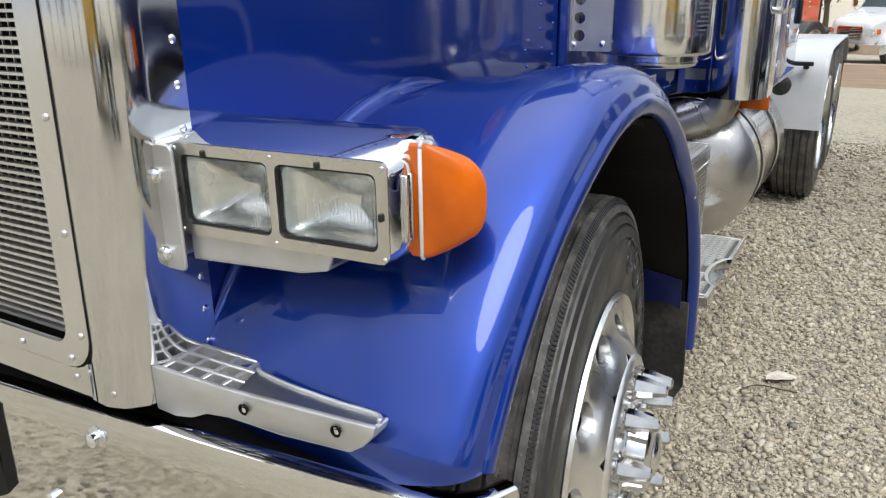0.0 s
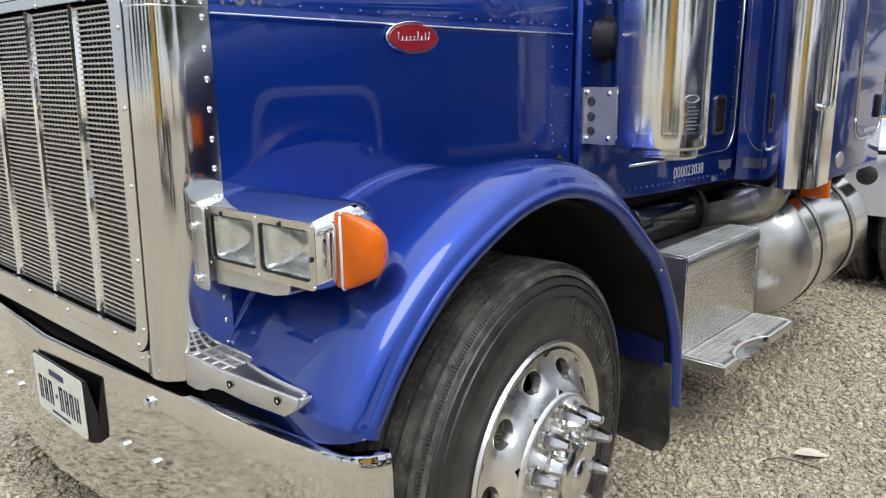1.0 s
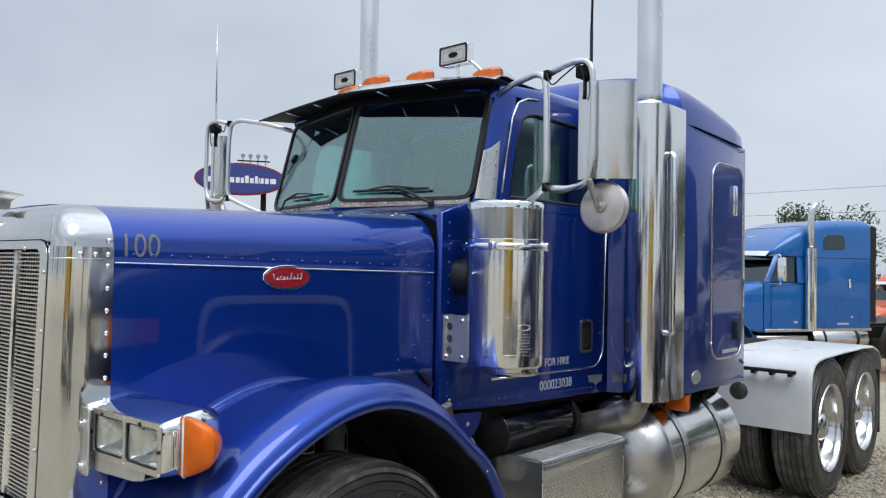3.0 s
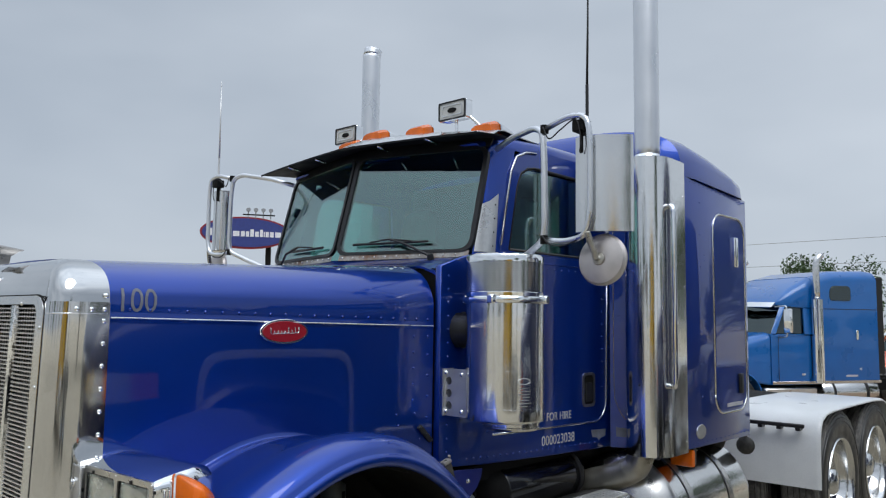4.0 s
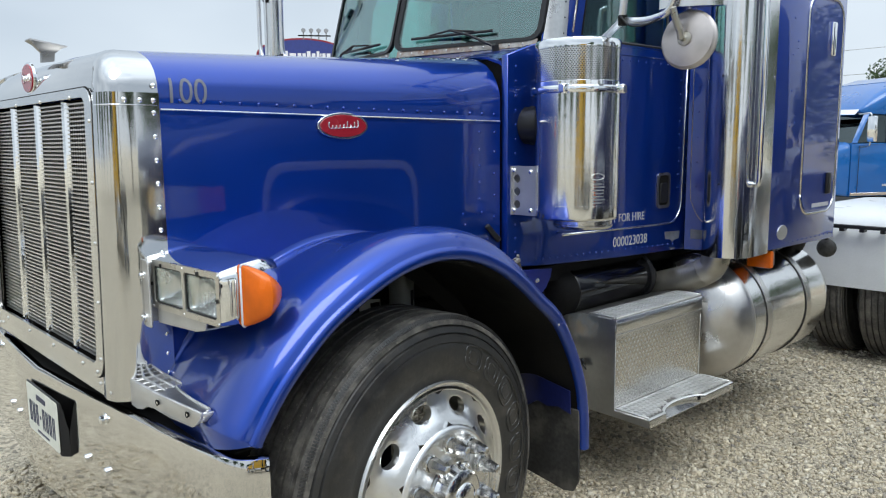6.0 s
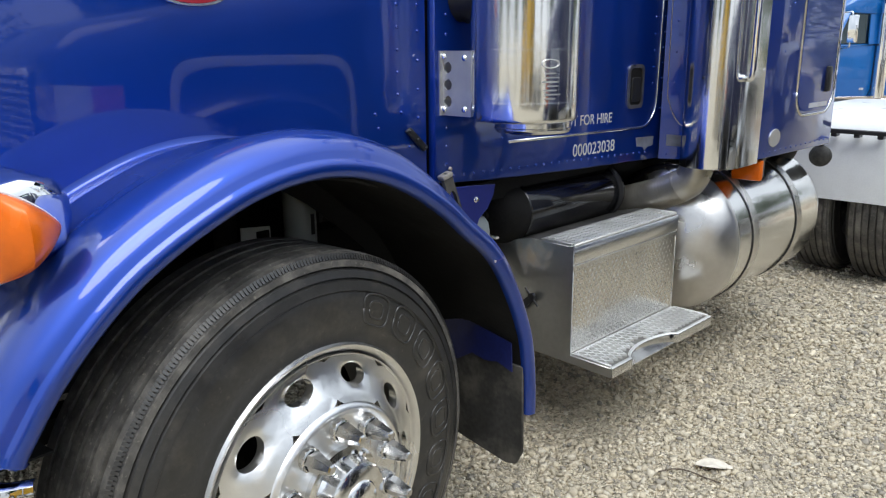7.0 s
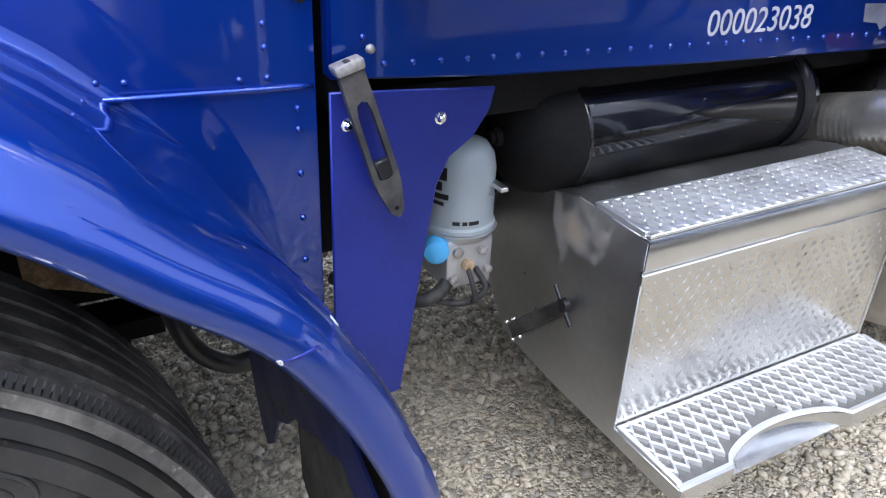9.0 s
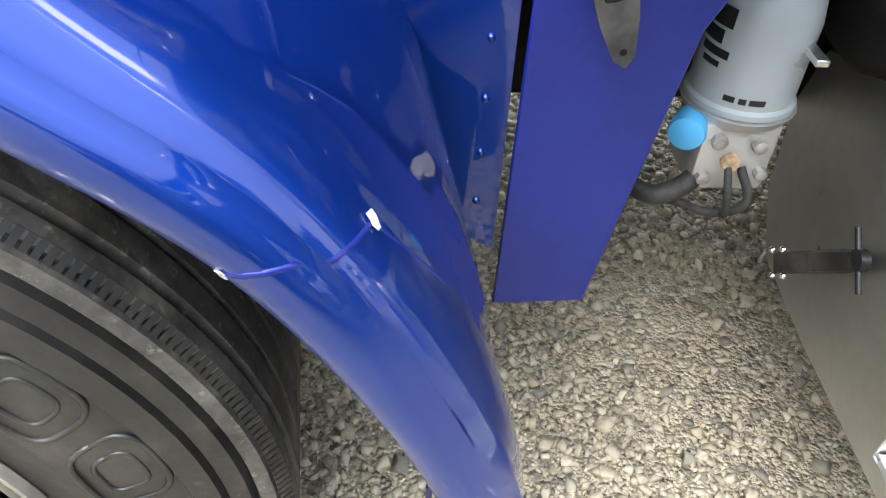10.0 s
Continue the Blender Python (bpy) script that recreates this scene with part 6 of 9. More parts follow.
# ---- sleeper ----
def build_sleeper():
    y0, y1, X = 2.115, 2.945, 1.079
    for s in (1, -1):
        x = s * X
        bm = B()
        plate(bm, yz([(y0, 0.955), (y1, 0.945), (y1, 2.285), (y0, 2.318)], x), (-s * 0.03, 0, 0), 0.006, 2)
        side = part("sleeper_side", bm, PAINT, truck, "blue riveted sleeper side with a hatch")
        hat = rounded(2.475, 1.10, 2.90, 2.165, [0.10, 0.10, 0.10, 0.10], 6)
        bm = B()
        tube(bm, yz(hat + hat[:1], x + s * 0.001), 0.007, 6)
        part("hatch_seal", bm, ALU, side, "bright hatch seal")
        bm = B()
        plate(bm, yz(rounded(2.49, 1.115, 2.885, 2.15, 0.09, 6), x), (s * 0.004, 0, 0), 0.001)
        h = part("hatch", bm, PAINT, side, "blue sleeper hatch")
        for z0, z1, yy in ((1.885, 2.055, 2.76), (1.19, 1.30, 2.80)):
            bm = B()
            box(bm, (x + s * 0.004 - 0.006, yy - 0.022, z0), (x + s * 0.014 + 0.006, yy + 0.022, z1), 0.008, 2)
            part("hatch_latch", bm, CHROME if z0 > 1.5 else BLACK, h, "hatch latch")
        bm = B()
        box(bm, (x + s * 0.002, 2.62, 1.128) if s > 0 else (x + s * 0.006, 2.62, 1.128), (x + s * 0.006, 2.83, 1.148) if s > 0 else (x + s * 0.002, 2.83, 1.148))
        part("hatch_sticker", bm, LETTER, h)
        bm = B()
        plate(bm, [(x, 2.29 + 0.055 * math.cos(a), 1.03 + 0.036 * math.sin(a)) for a in np.linspace(0, 2 * math.pi, 25)[:-1]], (s * 0.006, 0, 0), 0.002)
        part("vent_cap", bm, STONE_GREY, side, "oval grey cap")
        pts = [(x, y0 + 0.03, z) for z in np.linspace(1.0, 2.25, 22)] + [(x, y, 2.30 - 0.039 * (y - y0)) for y in np.linspace(y0 + 0.04, y1 - 0.03, 15)]
        pts += [(x, 2.32, z) for z in np.linspace(1.2, 2.2, 7)] + [(x, 2.37, z) for z in (1.55, 1.58, 1.9, 1.93)] + [(x, y, 0.975) for y in np.linspace(y0 + 0.04, y1 - 0.03, 15)]
        rivets("rivet_row", pts, (s, 0, 0), PAINT, side, 0.005, 0.003)
    bm = B()
    box(bm, (-X + 0.032, y1 - 0.02, 0.95), (X - 0.032, y1 - 0.002, 2.29), 0.004)
    part("sleeper_back", bm, PAINT, truck)
    bm = B()
    box(bm, (-X + 0.032, y0 + 0.002, 0.96), (X - 0.032, y0 + 0.02, 2.31), 0.004)
    part("sleeper_front", bm, PAINT, truck)
    bm = B()
    box(bm, (-X + 0.032, y0 + 0.03, 0.955), (X - 0.032, y1 - 0.03, 0.975))
    part("sleeper_floor", bm, CHASSIS, truck)
    # moulded roof cap, lower to the rear
    bm = B()
    rows = []
    for y, h, w in ((2.04, 0.02, 0.90), (2.05, 0.16, 0.93), (2.075, 0.25, 1.0), (2.13, 0.298, 1.07), (2.25, 0.303, 1.09), (2.5, 0.28, 1.092), (2.75, 0.225, 1.092), (2.86, 0.185, 1.088), (2.92, 0.12, 1.07), (2.945, 0.055, 1.05), (2.955, 0.0, 1.04)):
        base = 2.318 - 0.039 * (y - 2.1)
        sec = []
        for a in np.linspace(0, math.pi, 25):
            cx, sz = math.cos(a), math.sin(a)
            sec.append((w * math.copysign(abs(cx) ** 0.5, cx), y, base + h * abs(sz) ** 0.6))
        rows.append(sec)
    loft(bm, rows, thick=0.008)
    part("sleeper_roof", bm, PAINT, truck, "rounded blue sleeper roof cap")


# ---- stack, guard, air cleaner, mirrors ----
def build_stacks():
    for s in (1, -1):
        cx, cy = (0.982 if s > 0 else -1.08), 1.945
        bm = B()
        up = 0.12 if s < 0 else 0.0
        path = [(cx, cy, 2.34), (cx, cy, 2.8), (cx, cy, 3.2 + up), (cx, cy + 0.004, 3.26 + up), (cx, cy + 0.012, 3.30 + up)]
        tube(bm, smooth_path(path, 5), 0.0615, 24)
        st = part("exhaust_stack", bm, STONE_GREY, truck, "tall grey stainless exhaust stack")
        # wrapped guard: round at the outer front, flat panel to the sleeper
        bm = B()
        prof = [(0.86, 2.07), (0.872, 1.99)]
        for a in np.linspace(185, 352, 19):
            prof.append((0.985 + 0.11 * math.cos(radians(a)), 1.945 + 0.115 * math.sin(radians(a))))
        prof += [(1.095, 1.97), (1.093, 2.05), (1.090, 2.118)]
        loft(bm, [[(s * x, y, z) for x, y in prof] for z in (0.948, 0.952, 1.6, 2.368, 2.372)], thick=-0.003 * s)
        g = part("stack_guard", bm, POLISHED, st, "mirror-polished exhaust guard")
        bm = B()
        o = [(s * x, y, 2.372) for x, y in prof]
        plate(bm, o, (0, 0, 0.004))
        part("guard_cap", bm, ALU, g)
        bm = B()
        lathe(bm, (cx, cy, 2.37), (0, 0, 1), [(0, 0.078), (0.01, 0.075), (0.02, 0.066), (0.03, 0.0625)], 24)
        part("stack_collar", bm, CHROME, st)
        rivets("screw", [(s * 1.0925, 2.100, z) for z in (1.0, 1.3, 1.75, 2.2)], (s, 0, 0), CHROME, g, 0.008)
        rivets("screw", [(s * 0.99, 1.829, z) for z in (1.28, 1.75)], (0.1, -1, 0), BLACK, g, 0.006)
        # grab handle on two stand-offs
        bm = B()
        gx, gy = s * 1.085, 1.93
        tube(bm, bend_path([(gx - s * 0.02, gy + 0.03, 2.13), (gx + s * 0.045, gy - 0.02, 2.135), (gx + s * 0.05, gy - 0.025, 2.07), (gx + s * 0.05, gy - 0.025, 1.32), (gx + s * 0.045, gy - 0.02, 1.275), (gx - s * 0.02, gy + 0.03, 1.28)], 0.03), 0.013, 10)
        hd = part("grab_handle", bm, CHROME, truck, "upright chrome grab handle")
        for z in (1.28, 2.13):
            bm = B()
            lathe(bm, (gx - s * 0.022, gy + 0.02, z), (s, -0.6, 0), [(0, 0.03), (0.008, 0.03), (0.012, 0.02)], 16, False, True)
            part("handle_foot", bm, CHROME, hd)
        # outlet elbow and flexible pipe below
        bm = B()
        path = smooth_path([(s * 0.945, 1.93, 1.0), (s * 0.942, 1.925, 0.94), (s * 0.922, 1.92, 0.888), (s * 0.895, 1.916, 0.866), (s * 0.880, 1.914, 0.856)], 5)
        tube(bm, path, 0.064, 20)
        part("exhaust_elbow", bm, PIPE, st, "stained exhaust elbow")
        bm = B()
        base = smooth_path([(s * 0.885, 1.914, 0.859), (s * 0.80, 1.905, 0.819), (s * 0.70, 1.90, 0.785), (s * 0.55, 1.90, 0.74), (s * 0.3, 1.90, 0.70)], 16)
        dense, left = [base[0]], 0.0065
        for a, b in zip(base, base[1:]):
            d = (b - a).length
            at = left
            while at < d:
                dense.append(a.lerp(b, at / d))
                at += 0.0065
            left = at - d
        tube(bm, dense, [0.050 if k % 2 else 0.066 for k in range(len(dense))], 20)
        part("flexible_pipe", bm, PIPE, st, "ribbed flexible exhaust pipe")


def build_air_cleaner(s):
    cx, cy = s * 0.922, 0.885
    bm = B()
    lathe(bm, (cx, cy, 0), (0, 0, 1), [(1.194, 0.0173), (1.194, 0.1281), (1.195, 0.1467), (1.199, 0.1513), (1.206, 0.1527), (1.245, 0.1532), (1.2455, 0.1548), (1.249, 0.1548), (1.2495, 0.1532), (1.385, 0.1534), (1.3855, 0.1550), (1.389, 0.1550), (1.3895, 0.1534), (1.648, 0.1534)], 64, True)
    ac = part("air_cleaner", bm, POLISHED, truck, "polished cylindrical air cleaner with mesh top")
    bm = B()
    lathe(bm, (cx, cy + 0.045, 0), (0, 0, 1), [(1.156, 0.0086), (1.156, 0.1005), (1.159, 0.1068), (1.166, 0.1095), (1.168, 0.1125), (1.172, 0.1125), (1.174, 0.1095), (1.196, 0.1100)], 48, True)
    part("drain_cup", bm, ALU, ac, "clear-ringed metal drain cup")
    # stamped maker's panel as plain bars and an oval
    for k in range(7):
        a = radians(-24 + 3.0 * (k % 2)) if s > 0 else radians(204 - 3.0 * (k % 2))
        bm = B()
        q = Vector((cx + 0.1538 * math.cos(a), cy + 0.1538 * math.sin(a), 1.325 - 0.011 * k))
        t_ = Vector((-math.sin(a), math.cos(a), 0))
        w_ = 0.016 + 0.004 * (k % 3)
        plate(bm, [q - t_ * w_, q + t_ * w_, q + t_ * w_ + Vector((0, 0, 0.004)), q - t_ * w_ + Vector((0, 0, 0.004))], Vector((math.cos(a), math.sin(a), 0)) * 0.0006)
        part("stamped_bar", bm, ALU_DULL, ac)
    a = radians(-24) if s > 0 else radians(204)
    q = Vector((cx + 0.1542 * math.cos(a), cy + 0.1542 * math.sin(a), 1.352))
    t_ = Vector((-math.sin(a), math.cos(a), 0))
    bm = B()
    tube(bm, [q + t_ * 0.026 * math.cos(p) + Vector((0, 0, 0.011 * math.sin(p))) for p in np.linspace(0, 2 * math.pi, 25)], 0.0012, 6)
    part("stamped_oval", bm, ALU_DULL, ac)
    bm = B()
    lathe(bm, (cx, cy, 0), (0, 0, 1), [(1.640, 0.1505), (1.643, 0.1592), (1.652, 0.1626), (1.662, 0.1600), (1.667, 0.1522), (1.682, 0.1527), (1.684, 0.1505)], 64)
    for k in range(4):
        a = radians(20 + 90 * k)
        box(bm, (cx + 0.161 * math.cos(a) - 0.014, cy + 0.161 * math.sin(a) - 0.014, 1.640), (cx + 0.161 * math.cos(a) + 0.014, cy + 0.161 * math.sin(a) + 0.014, 1.672), 0.004)
    part("clamp_band", bm, CHROME, ac, "chrome clamp band")
    # perforated top: a diamond mesh over a dark core
    bm = B()
    lathe(bm, (cx, cy, 0), (0, 0, 1), [(1.67, 0.1384), (1.80, 0.1384)], 40)
    part("intake_core", bm, BLACK, ac)
    verts, faces = [], []
    n, rows_, z0, z1, R = 92, 18, 1.682, 1.797, 0.1500
    hz = (z1 - z0) / rows_
    for i in range(rows_):
        for k in range(n):
            a0 = 2 * math.pi * (k + 0.5 * (i % 2)) / n
            zc = z0 + hz * (i + 0.5)
            base = len(verts)
            for q in range(6):
                for f in (1.0, 0.5190):
                    aa = math.pi * q / 3 + math.pi / 6
                    du, dv = math.cos(aa) * f, math.sin(aa) * f
                    an = a0 + du * (math.pi / n) * 1.155
                    verts.append((cx + R * math.cos(an), cy + R * math.sin(an), min(z1, max(z0, zc + dv * hz * 0.667))))
            for q in range(6):
                w = (q + 1) % 6
                faces.append((base + 2 * q, base + 2 * w, base + 2 * w + 1, base + 2 * q + 1))
    me = bpy.data.meshes.new("intake_mesh")
    me.from_pydata(verts, [], faces)
    me.update()
    place("intake_mesh", me, ALU, ac, "perforated intake mesh")
    bm = B()
    lathe(bm, (cx, cy, 0), (0, 0, 1), [(1.796, 0.1488), (1.797, 0.1522), (1.818, 0.1531), (1.826, 0.1488), (1.832, 0.1298), (1.836, 0.0173)], 64, False, True)
    part("rain_cap", bm, CHROME, ac)
    # rubber duct to the hood
    bm = B()
    path = smooth_path([(s * 0.66, 0.835, 1.535), (s * 0.74, 0.85, 1.535), (s * 0.82, 0.875, 1.535)], 9)
    tube(bm, path, [0.066 + 0.008 * (k % 2) for k in range(len(path))], 24)
    dk = part("intake_duct", bm, BLACK, ac, "black ribbed rubber intake duct")
    bm = B()
    lathe(bm, path[1], path[2] - path[0], [(-0.007, 0.072), (-0.006, 0.079), (0.006, 0.079), (0.007, 0.072)], 32)
    part("hose_clamp", bm, CHROME, dk)
    # bracket with three holes
    bm = B()
    y = 0.752
    xs0, xs1 = 0.772, 0.842
    plate(bm, [(s * x, y, z) for x, z in rounded(xs0, 1.205, xs1, 1.386, 0.004, 2)], (0, 0.006, 0))
    box(bm, (min(s * 0.727, s * 0.733), 0.74, 1.205), (max(s * 0.727, s * 0.733), 0.80, 1.386))
    br = part("cleaner_bracket", bm, BRACKET, ac, "aluminium bracket with holes")
    bm = B()
    a, b = 1.205, 1.386
    zs = [1.245, 1.292, 1.340]
    prev = a
    for k, zc in enumerate(zs):
        nxt = b if k == 2 else (zs[k] + zs[k + 1]) / 2
        n = 24
        outer, inner = [], []
        for j in range(n):
            p = 2 * math.pi * j / n
            c, d = math.cos(p), math.sin(p)
            q = max(abs(c), abs(d))
            ox, oz = c / q, d / q
            outer.append((s * (0.752 + 0.021 * ox), y, zc + (oz * (nxt - zc) if oz > 0 else oz * (zc - prev))))
            inner.append((s * (0.752 + 0.0155 * c), y, zc + 0.0155 * d))
        ring_sheet(bm, outer, inner, (0, 0.006, 0))
        prev = nxt
    part("bracket_web", bm, BRACKET, br)
    rivets("bolt", [(s * 0.818, y, 1.225), (s * 0.818, y, 1.366), (s * 0.737, y, 1.222), (s * 0.737, y, 1.37)], (0, -1, 0), CHROME, br, 0.010, 0.008)


def build_mirror(s):
    # two bent tubes carry a flat stainless mirror box and a round convex mirror
    far = 1.0 if s < 0 else 0.0  # that side hangs a little higher
    X = lambda p: (s * (p[0] + far * 0.035 * min(1.0, max(0.0, p[0] - 0.73) / 0.3)), p[1], p[2] + far * 0.062 * min(1.0, max(0.0, p[0] - 0.73) / 0.3))
    bm = B()
    loop = [(0.73, 1.07, 2.315), (0.86, 1.01, 2.335), (1.02, 0.94, 2.335), (1.075, 0.92, 2.31), (1.085, 0.915, 2.22), (1.09, 0.915, 1.94), (1.08, 0.92, 1.885), (0.98, 0.97, 1.845), (0.73, 1.10, 1.78)]
    tube(bm, bend_path([X(p) for p in loop], 0.045), 0.0130, 10)
    fr = part("mirror_arm", bm, STONE_GREY, truck, "bent tube mirror arm with mirrors")
    bm = B()
    loop = [(1.085, 0.92, 2.315), (1.20, 0.905, 2.345), (1.285, 0.90, 2.335), (1.30, 0.90, 2.25), (1.30, 0.90, 1.96), (1.275, 0.90, 1.885), (1.18, 0.91, 1.87), (1.085, 0.92, 1.885)]
    tube(bm, bend_path([X(p) for p in loop], 0.05), 0.0118, 10)
    part("mirror_loop", bm, STONE_GREY, fr)
    bm = B()
    for z in (2.315, 1.885):
        lathe(bm, X((1.085, 0.918, z)), (0, 0, 1), [(-0.016, 0.016), (0.016, 0.016)], 10, True, True)
    rod(bm, X((1.25, 0.93, 2.20)), X((1.25, 0.93, 2.335)), 0.012)
    box(bm, X((1.22, 0.90, 2.28)) if s > 0 else X((1.275, 0.90, 2.28)), X((1.275, 0.95, 2.325)) if s > 0 else X((1.22, 0.95, 2.325)), 0.004)
    part("mirror_clamp", bm, CHASSIS, fr)["kind"] = "stuff"
    # mirror box: back folded round, glass to the rear
    bm = B()
    prof = [(1.205, 0.985), (1.207, 0.955), (1.222, 0.932), (1.25, 0.925), (1.29, 0.928), (1.325, 0.945), (1.40, 1.005), (1.408, 1.02)]
    loft(bm, [[X((x, y, z)) for x, y in prof] for z in (1.905, 1.91, 2.09, 2.258, 2.263)], thick=-0.004 * s)
    for z in (1.905, 2.259):
        plate(bm, [X((x, y, z)) for x, y in prof], (0, 0, 0.004))
    mb = part("mirror", bm, ALU, fr, "tall stainless mirror housing")
    bm = B()
    plate(bm, [X((1.21, 0.99, 1.912)), X((1.404, 1.022, 1.912)), X((1.404, 1.022, 2.256)), X((1.21, 0.99, 2.256))], (0, 0.004, 0))
    part("mirror_glass", bm, CHROME, mb)
    bm = B()
    lathe(bm, X((1.305, 0.955, 1.805)), (s * 0.05, -1, 0.1), [(-0.03, 0.096), (-0.018, 0.097), (-0.012, 0.092), (-0.006, 0.089), (0.002, 0.062), (0.006, 0.03), (0.007, 0.002)], 32, True, True)
    part("round_mirror", bm, MIRROR_CUP, fr, "round convex mirror seen from behind")
    bm = B()
    rod(bm, X((1.30, 0.92, 1.83)), X((1.285, 0.90, 1.90)), 0.012)
    rod(bm, X((1.30, 0.932, 1.803)), X((1.30, 0.92, 1.84)), 0.011)
    lathe(bm, X((1.305, 0.944, 1.805)), (s * 0.05, -1, 0.1), [(0, 0.024), (0.003, 0.022), (0.006, 0.012), (0.012, 0.008)], 16, False, True)
    part("mirror_post", bm, PIPE, fr)
    # aerial on the arm
    bm = B()
    ax = 1.285 if s > 0 else 1.215
    rod(bm, X((ax, 0.905, 2.33)), X((ax, 0.905, 2.45)), 0.006)
    tube(bm, [X((ax, 0.905, 2.45)), X((ax + 0.004, 0.905, 2.68)), X((ax + 0.008, 0.905, 2.92 + 0.3 * (s > 0)))], [0.0055, 0.004, 0.0025], 6)
    part("aerial", bm, BLACK if s > 0 else ALU_DULL, fr, "thin whip aerial")
    bm = B()
    tube(bm, smooth_path([X((1.09, 0.90, 2.32)), X((1.12, 0.90, 2.27)), X((1.17, 0.905, 2.30)), X((1.24, 0.90, 2.325)), X((1.26, 0.90, 2.24)), X((1.252, 0.905, 2.20))], 6), 0.003, 5)
    tube(bm, smooth_path([X((1.085, 0.90, 1.90)), X((1.13, 0.895, 1.862)), X((1.2, 0.895, 1.858)), X((1.28, 0.90, 1.89))], 6), 0.0035, 5)
    part("mirror_cable", bm, BLACK, fr)["kind"] = "stuff"


build_cab()
build_sleeper()
build_stacks()
for side in (1, -1):
    build_air_cleaner(side)
    build_mirror(side)


# ---- below the cab: skirt panel, drier, step box, tank, chassis, rear axles ----
def build_skirt():
    x = 0.738
    bm = B()
    o = [(0.717, 0.993), (0.980, 0.974), (0.972, 0.94), (0.945, 0.90), (0.905, 0.872), (0.885, 0.83), (0.829, 0.457), (0.713, 0.450)]
    plate(bm, yz(o, x), (-0.006, 0, 0), 0.002)
    sk = part("skirt_panel", bm, PAINT_OLD, truck, "dull blue panel below the cowl")
    for y, z, r in ((0.887, 0.937, 0.009), (0.742, 0.945, 0.009)):
        bm = B()
        lathe(bm, (x - 0.002, y, z), (1, 0, 0), [(0, r * 1.15), (0.003, r * 1.1), (0.004, r * 0.75), (0.010, r * 0.7), (0.012, r * 0.45)], 8, False, True)
        part("panel_bolt", bm, CHROME, sk)
    # rubber latch strap with a window, and its metal catch
    bm = B()
    top = Vector((0.752, 0.735, 1.035))
    bot = Vector((0.775, 0.800, 0.815))
    d = (bot - top)
    n = Vector((0, -d.z, d.y)).normalized()

    def at(t, w):
        return top + d * t + n * w

    outer = [at(t, w) for t, w in ((0.0, -0.018), (0.25, -0.019), (0.70, -0.020), (0.80, -0.018), (0.96, -0.010), (1.0, 0.0), (0.96, 0.010), (0.80, 0.018), (0.70, 0.020), (0.25, 0.019), (0.0, 0.018), (-0.02, 0.0))]
    inner = [at(t, w) for t, w in ((0.24, -0.008), (0.30, -0.011), (0.60, -0.012), (0.70, -0.011), (0.72, -0.007), (0.725, 0.0), (0.72, 0.007), (0.70, 0.011), (0.60, 0.012), (0.30, 0.011), (0.24, 0.008), (0.22, 0.0))]
    ring_sheet(bm, outer, inner, (0.012, 0, 0))
    lt = part("hood_latch", bm, FLAP, truck, "black rubber hood latch strap")
    bm = B()
    q = [at(t, w) + Vector((0.004, 0, 0)) for t, w in ((0.60, -0.011), (0.72, -0.011), (0.72, 0.011), (0.60, 0.011))]
    plate(bm, q, (0.010, 0, 0), 0.002)
    part("latch_tongue", bm, BLACK, lt)
    bm = B()
    lathe(bm, at(0.93, 0) + Vector((0.0125, 0, 0)), (1, 0, 0), [(0, 0.0035), (0.0005, 0.003)], 10, False, True)
    part("latch_hole", bm, CHASSIS, lt)
    bm = B()
    q = [at(t, w) + Vector((-0.01, 0, 0)) for t, w in ((-0.015, -0.022), (0.05, -0.021), (0.05, 0.021), (-0.015, 0.022))]
    plate(bm, q, (0.026, 0, 0), 0.004, 2)
    part("latch_catch", bm, CAST, lt, "bent worn metal latch catch")
    rivets("bolt", [(0.735, 0.778, 1.045)], (1, 0, 0), CAST, lt, 0.007, 0.006)
    # air drier: grey canister on a cast base with fittings
    bm = B()
    c = (0.615, 1.0)
    lathe(bm, (c[0], c[1], 0), (0, 0, 1), [(0.690, 0.060), (0.693, 0.066), (0.700, 0.066), (0.704, 0.062), (0.80, 0.0615), (0.825, 0.057), (0.842, 0.045), (0.850, 0.025), (0.852, 0.002)], 36, True, True)
    dr = part("air_drier", bm, FILTER, truck, "grey air drier canister on a cast base")
    bm = B()
    lathe(bm, (c[0], c[1], 0), (0, 0, 1), [(0.676, 0.062), (0.690, 0.070), (0.692, 0.062)], 24, True)
    box(bm, (c[0] - 0.045, c[1] - 0.05, 0.585), (c[0] + 0.052, c[1] + 0.045, 0.682), 0.008, 2)
    base_ = part("drier_base", bm, BRACKET, dr, "stained cast drier base")
    for dx, dy, z, r in ((0.048, -0.03, 0.66, 0.010), (0.05, 0.02, 0.655, 0.009), (0.052, -0.01, 0.632, 0.011), (0.05, 0.033, 0.615, 0.008), (0.048, -0.036, 0.607, 0.009)):
        fb = B()
        lathe(fb, (c[0] + dx, c[1] + dy, z), (1, 0, 0), [(-0.01, r), (0.012, r), (0.014, r * 0.6)], 8, False, True)
        part("fitting", fb, RUST if z == 0.632 else CAST, base_)
    bm = B()
    lathe(bm, (0.664, 0.930, 0.668), (1, -0.5, 0), [(-0.03, 0.020), (0.0, 0.023), (0.006, 0.021), (0.010, 0.012)], 20, False, True)
    part("blue_cap", bm, BLUE_CAP, dr, "light blue plastic cap")
    bm = B()
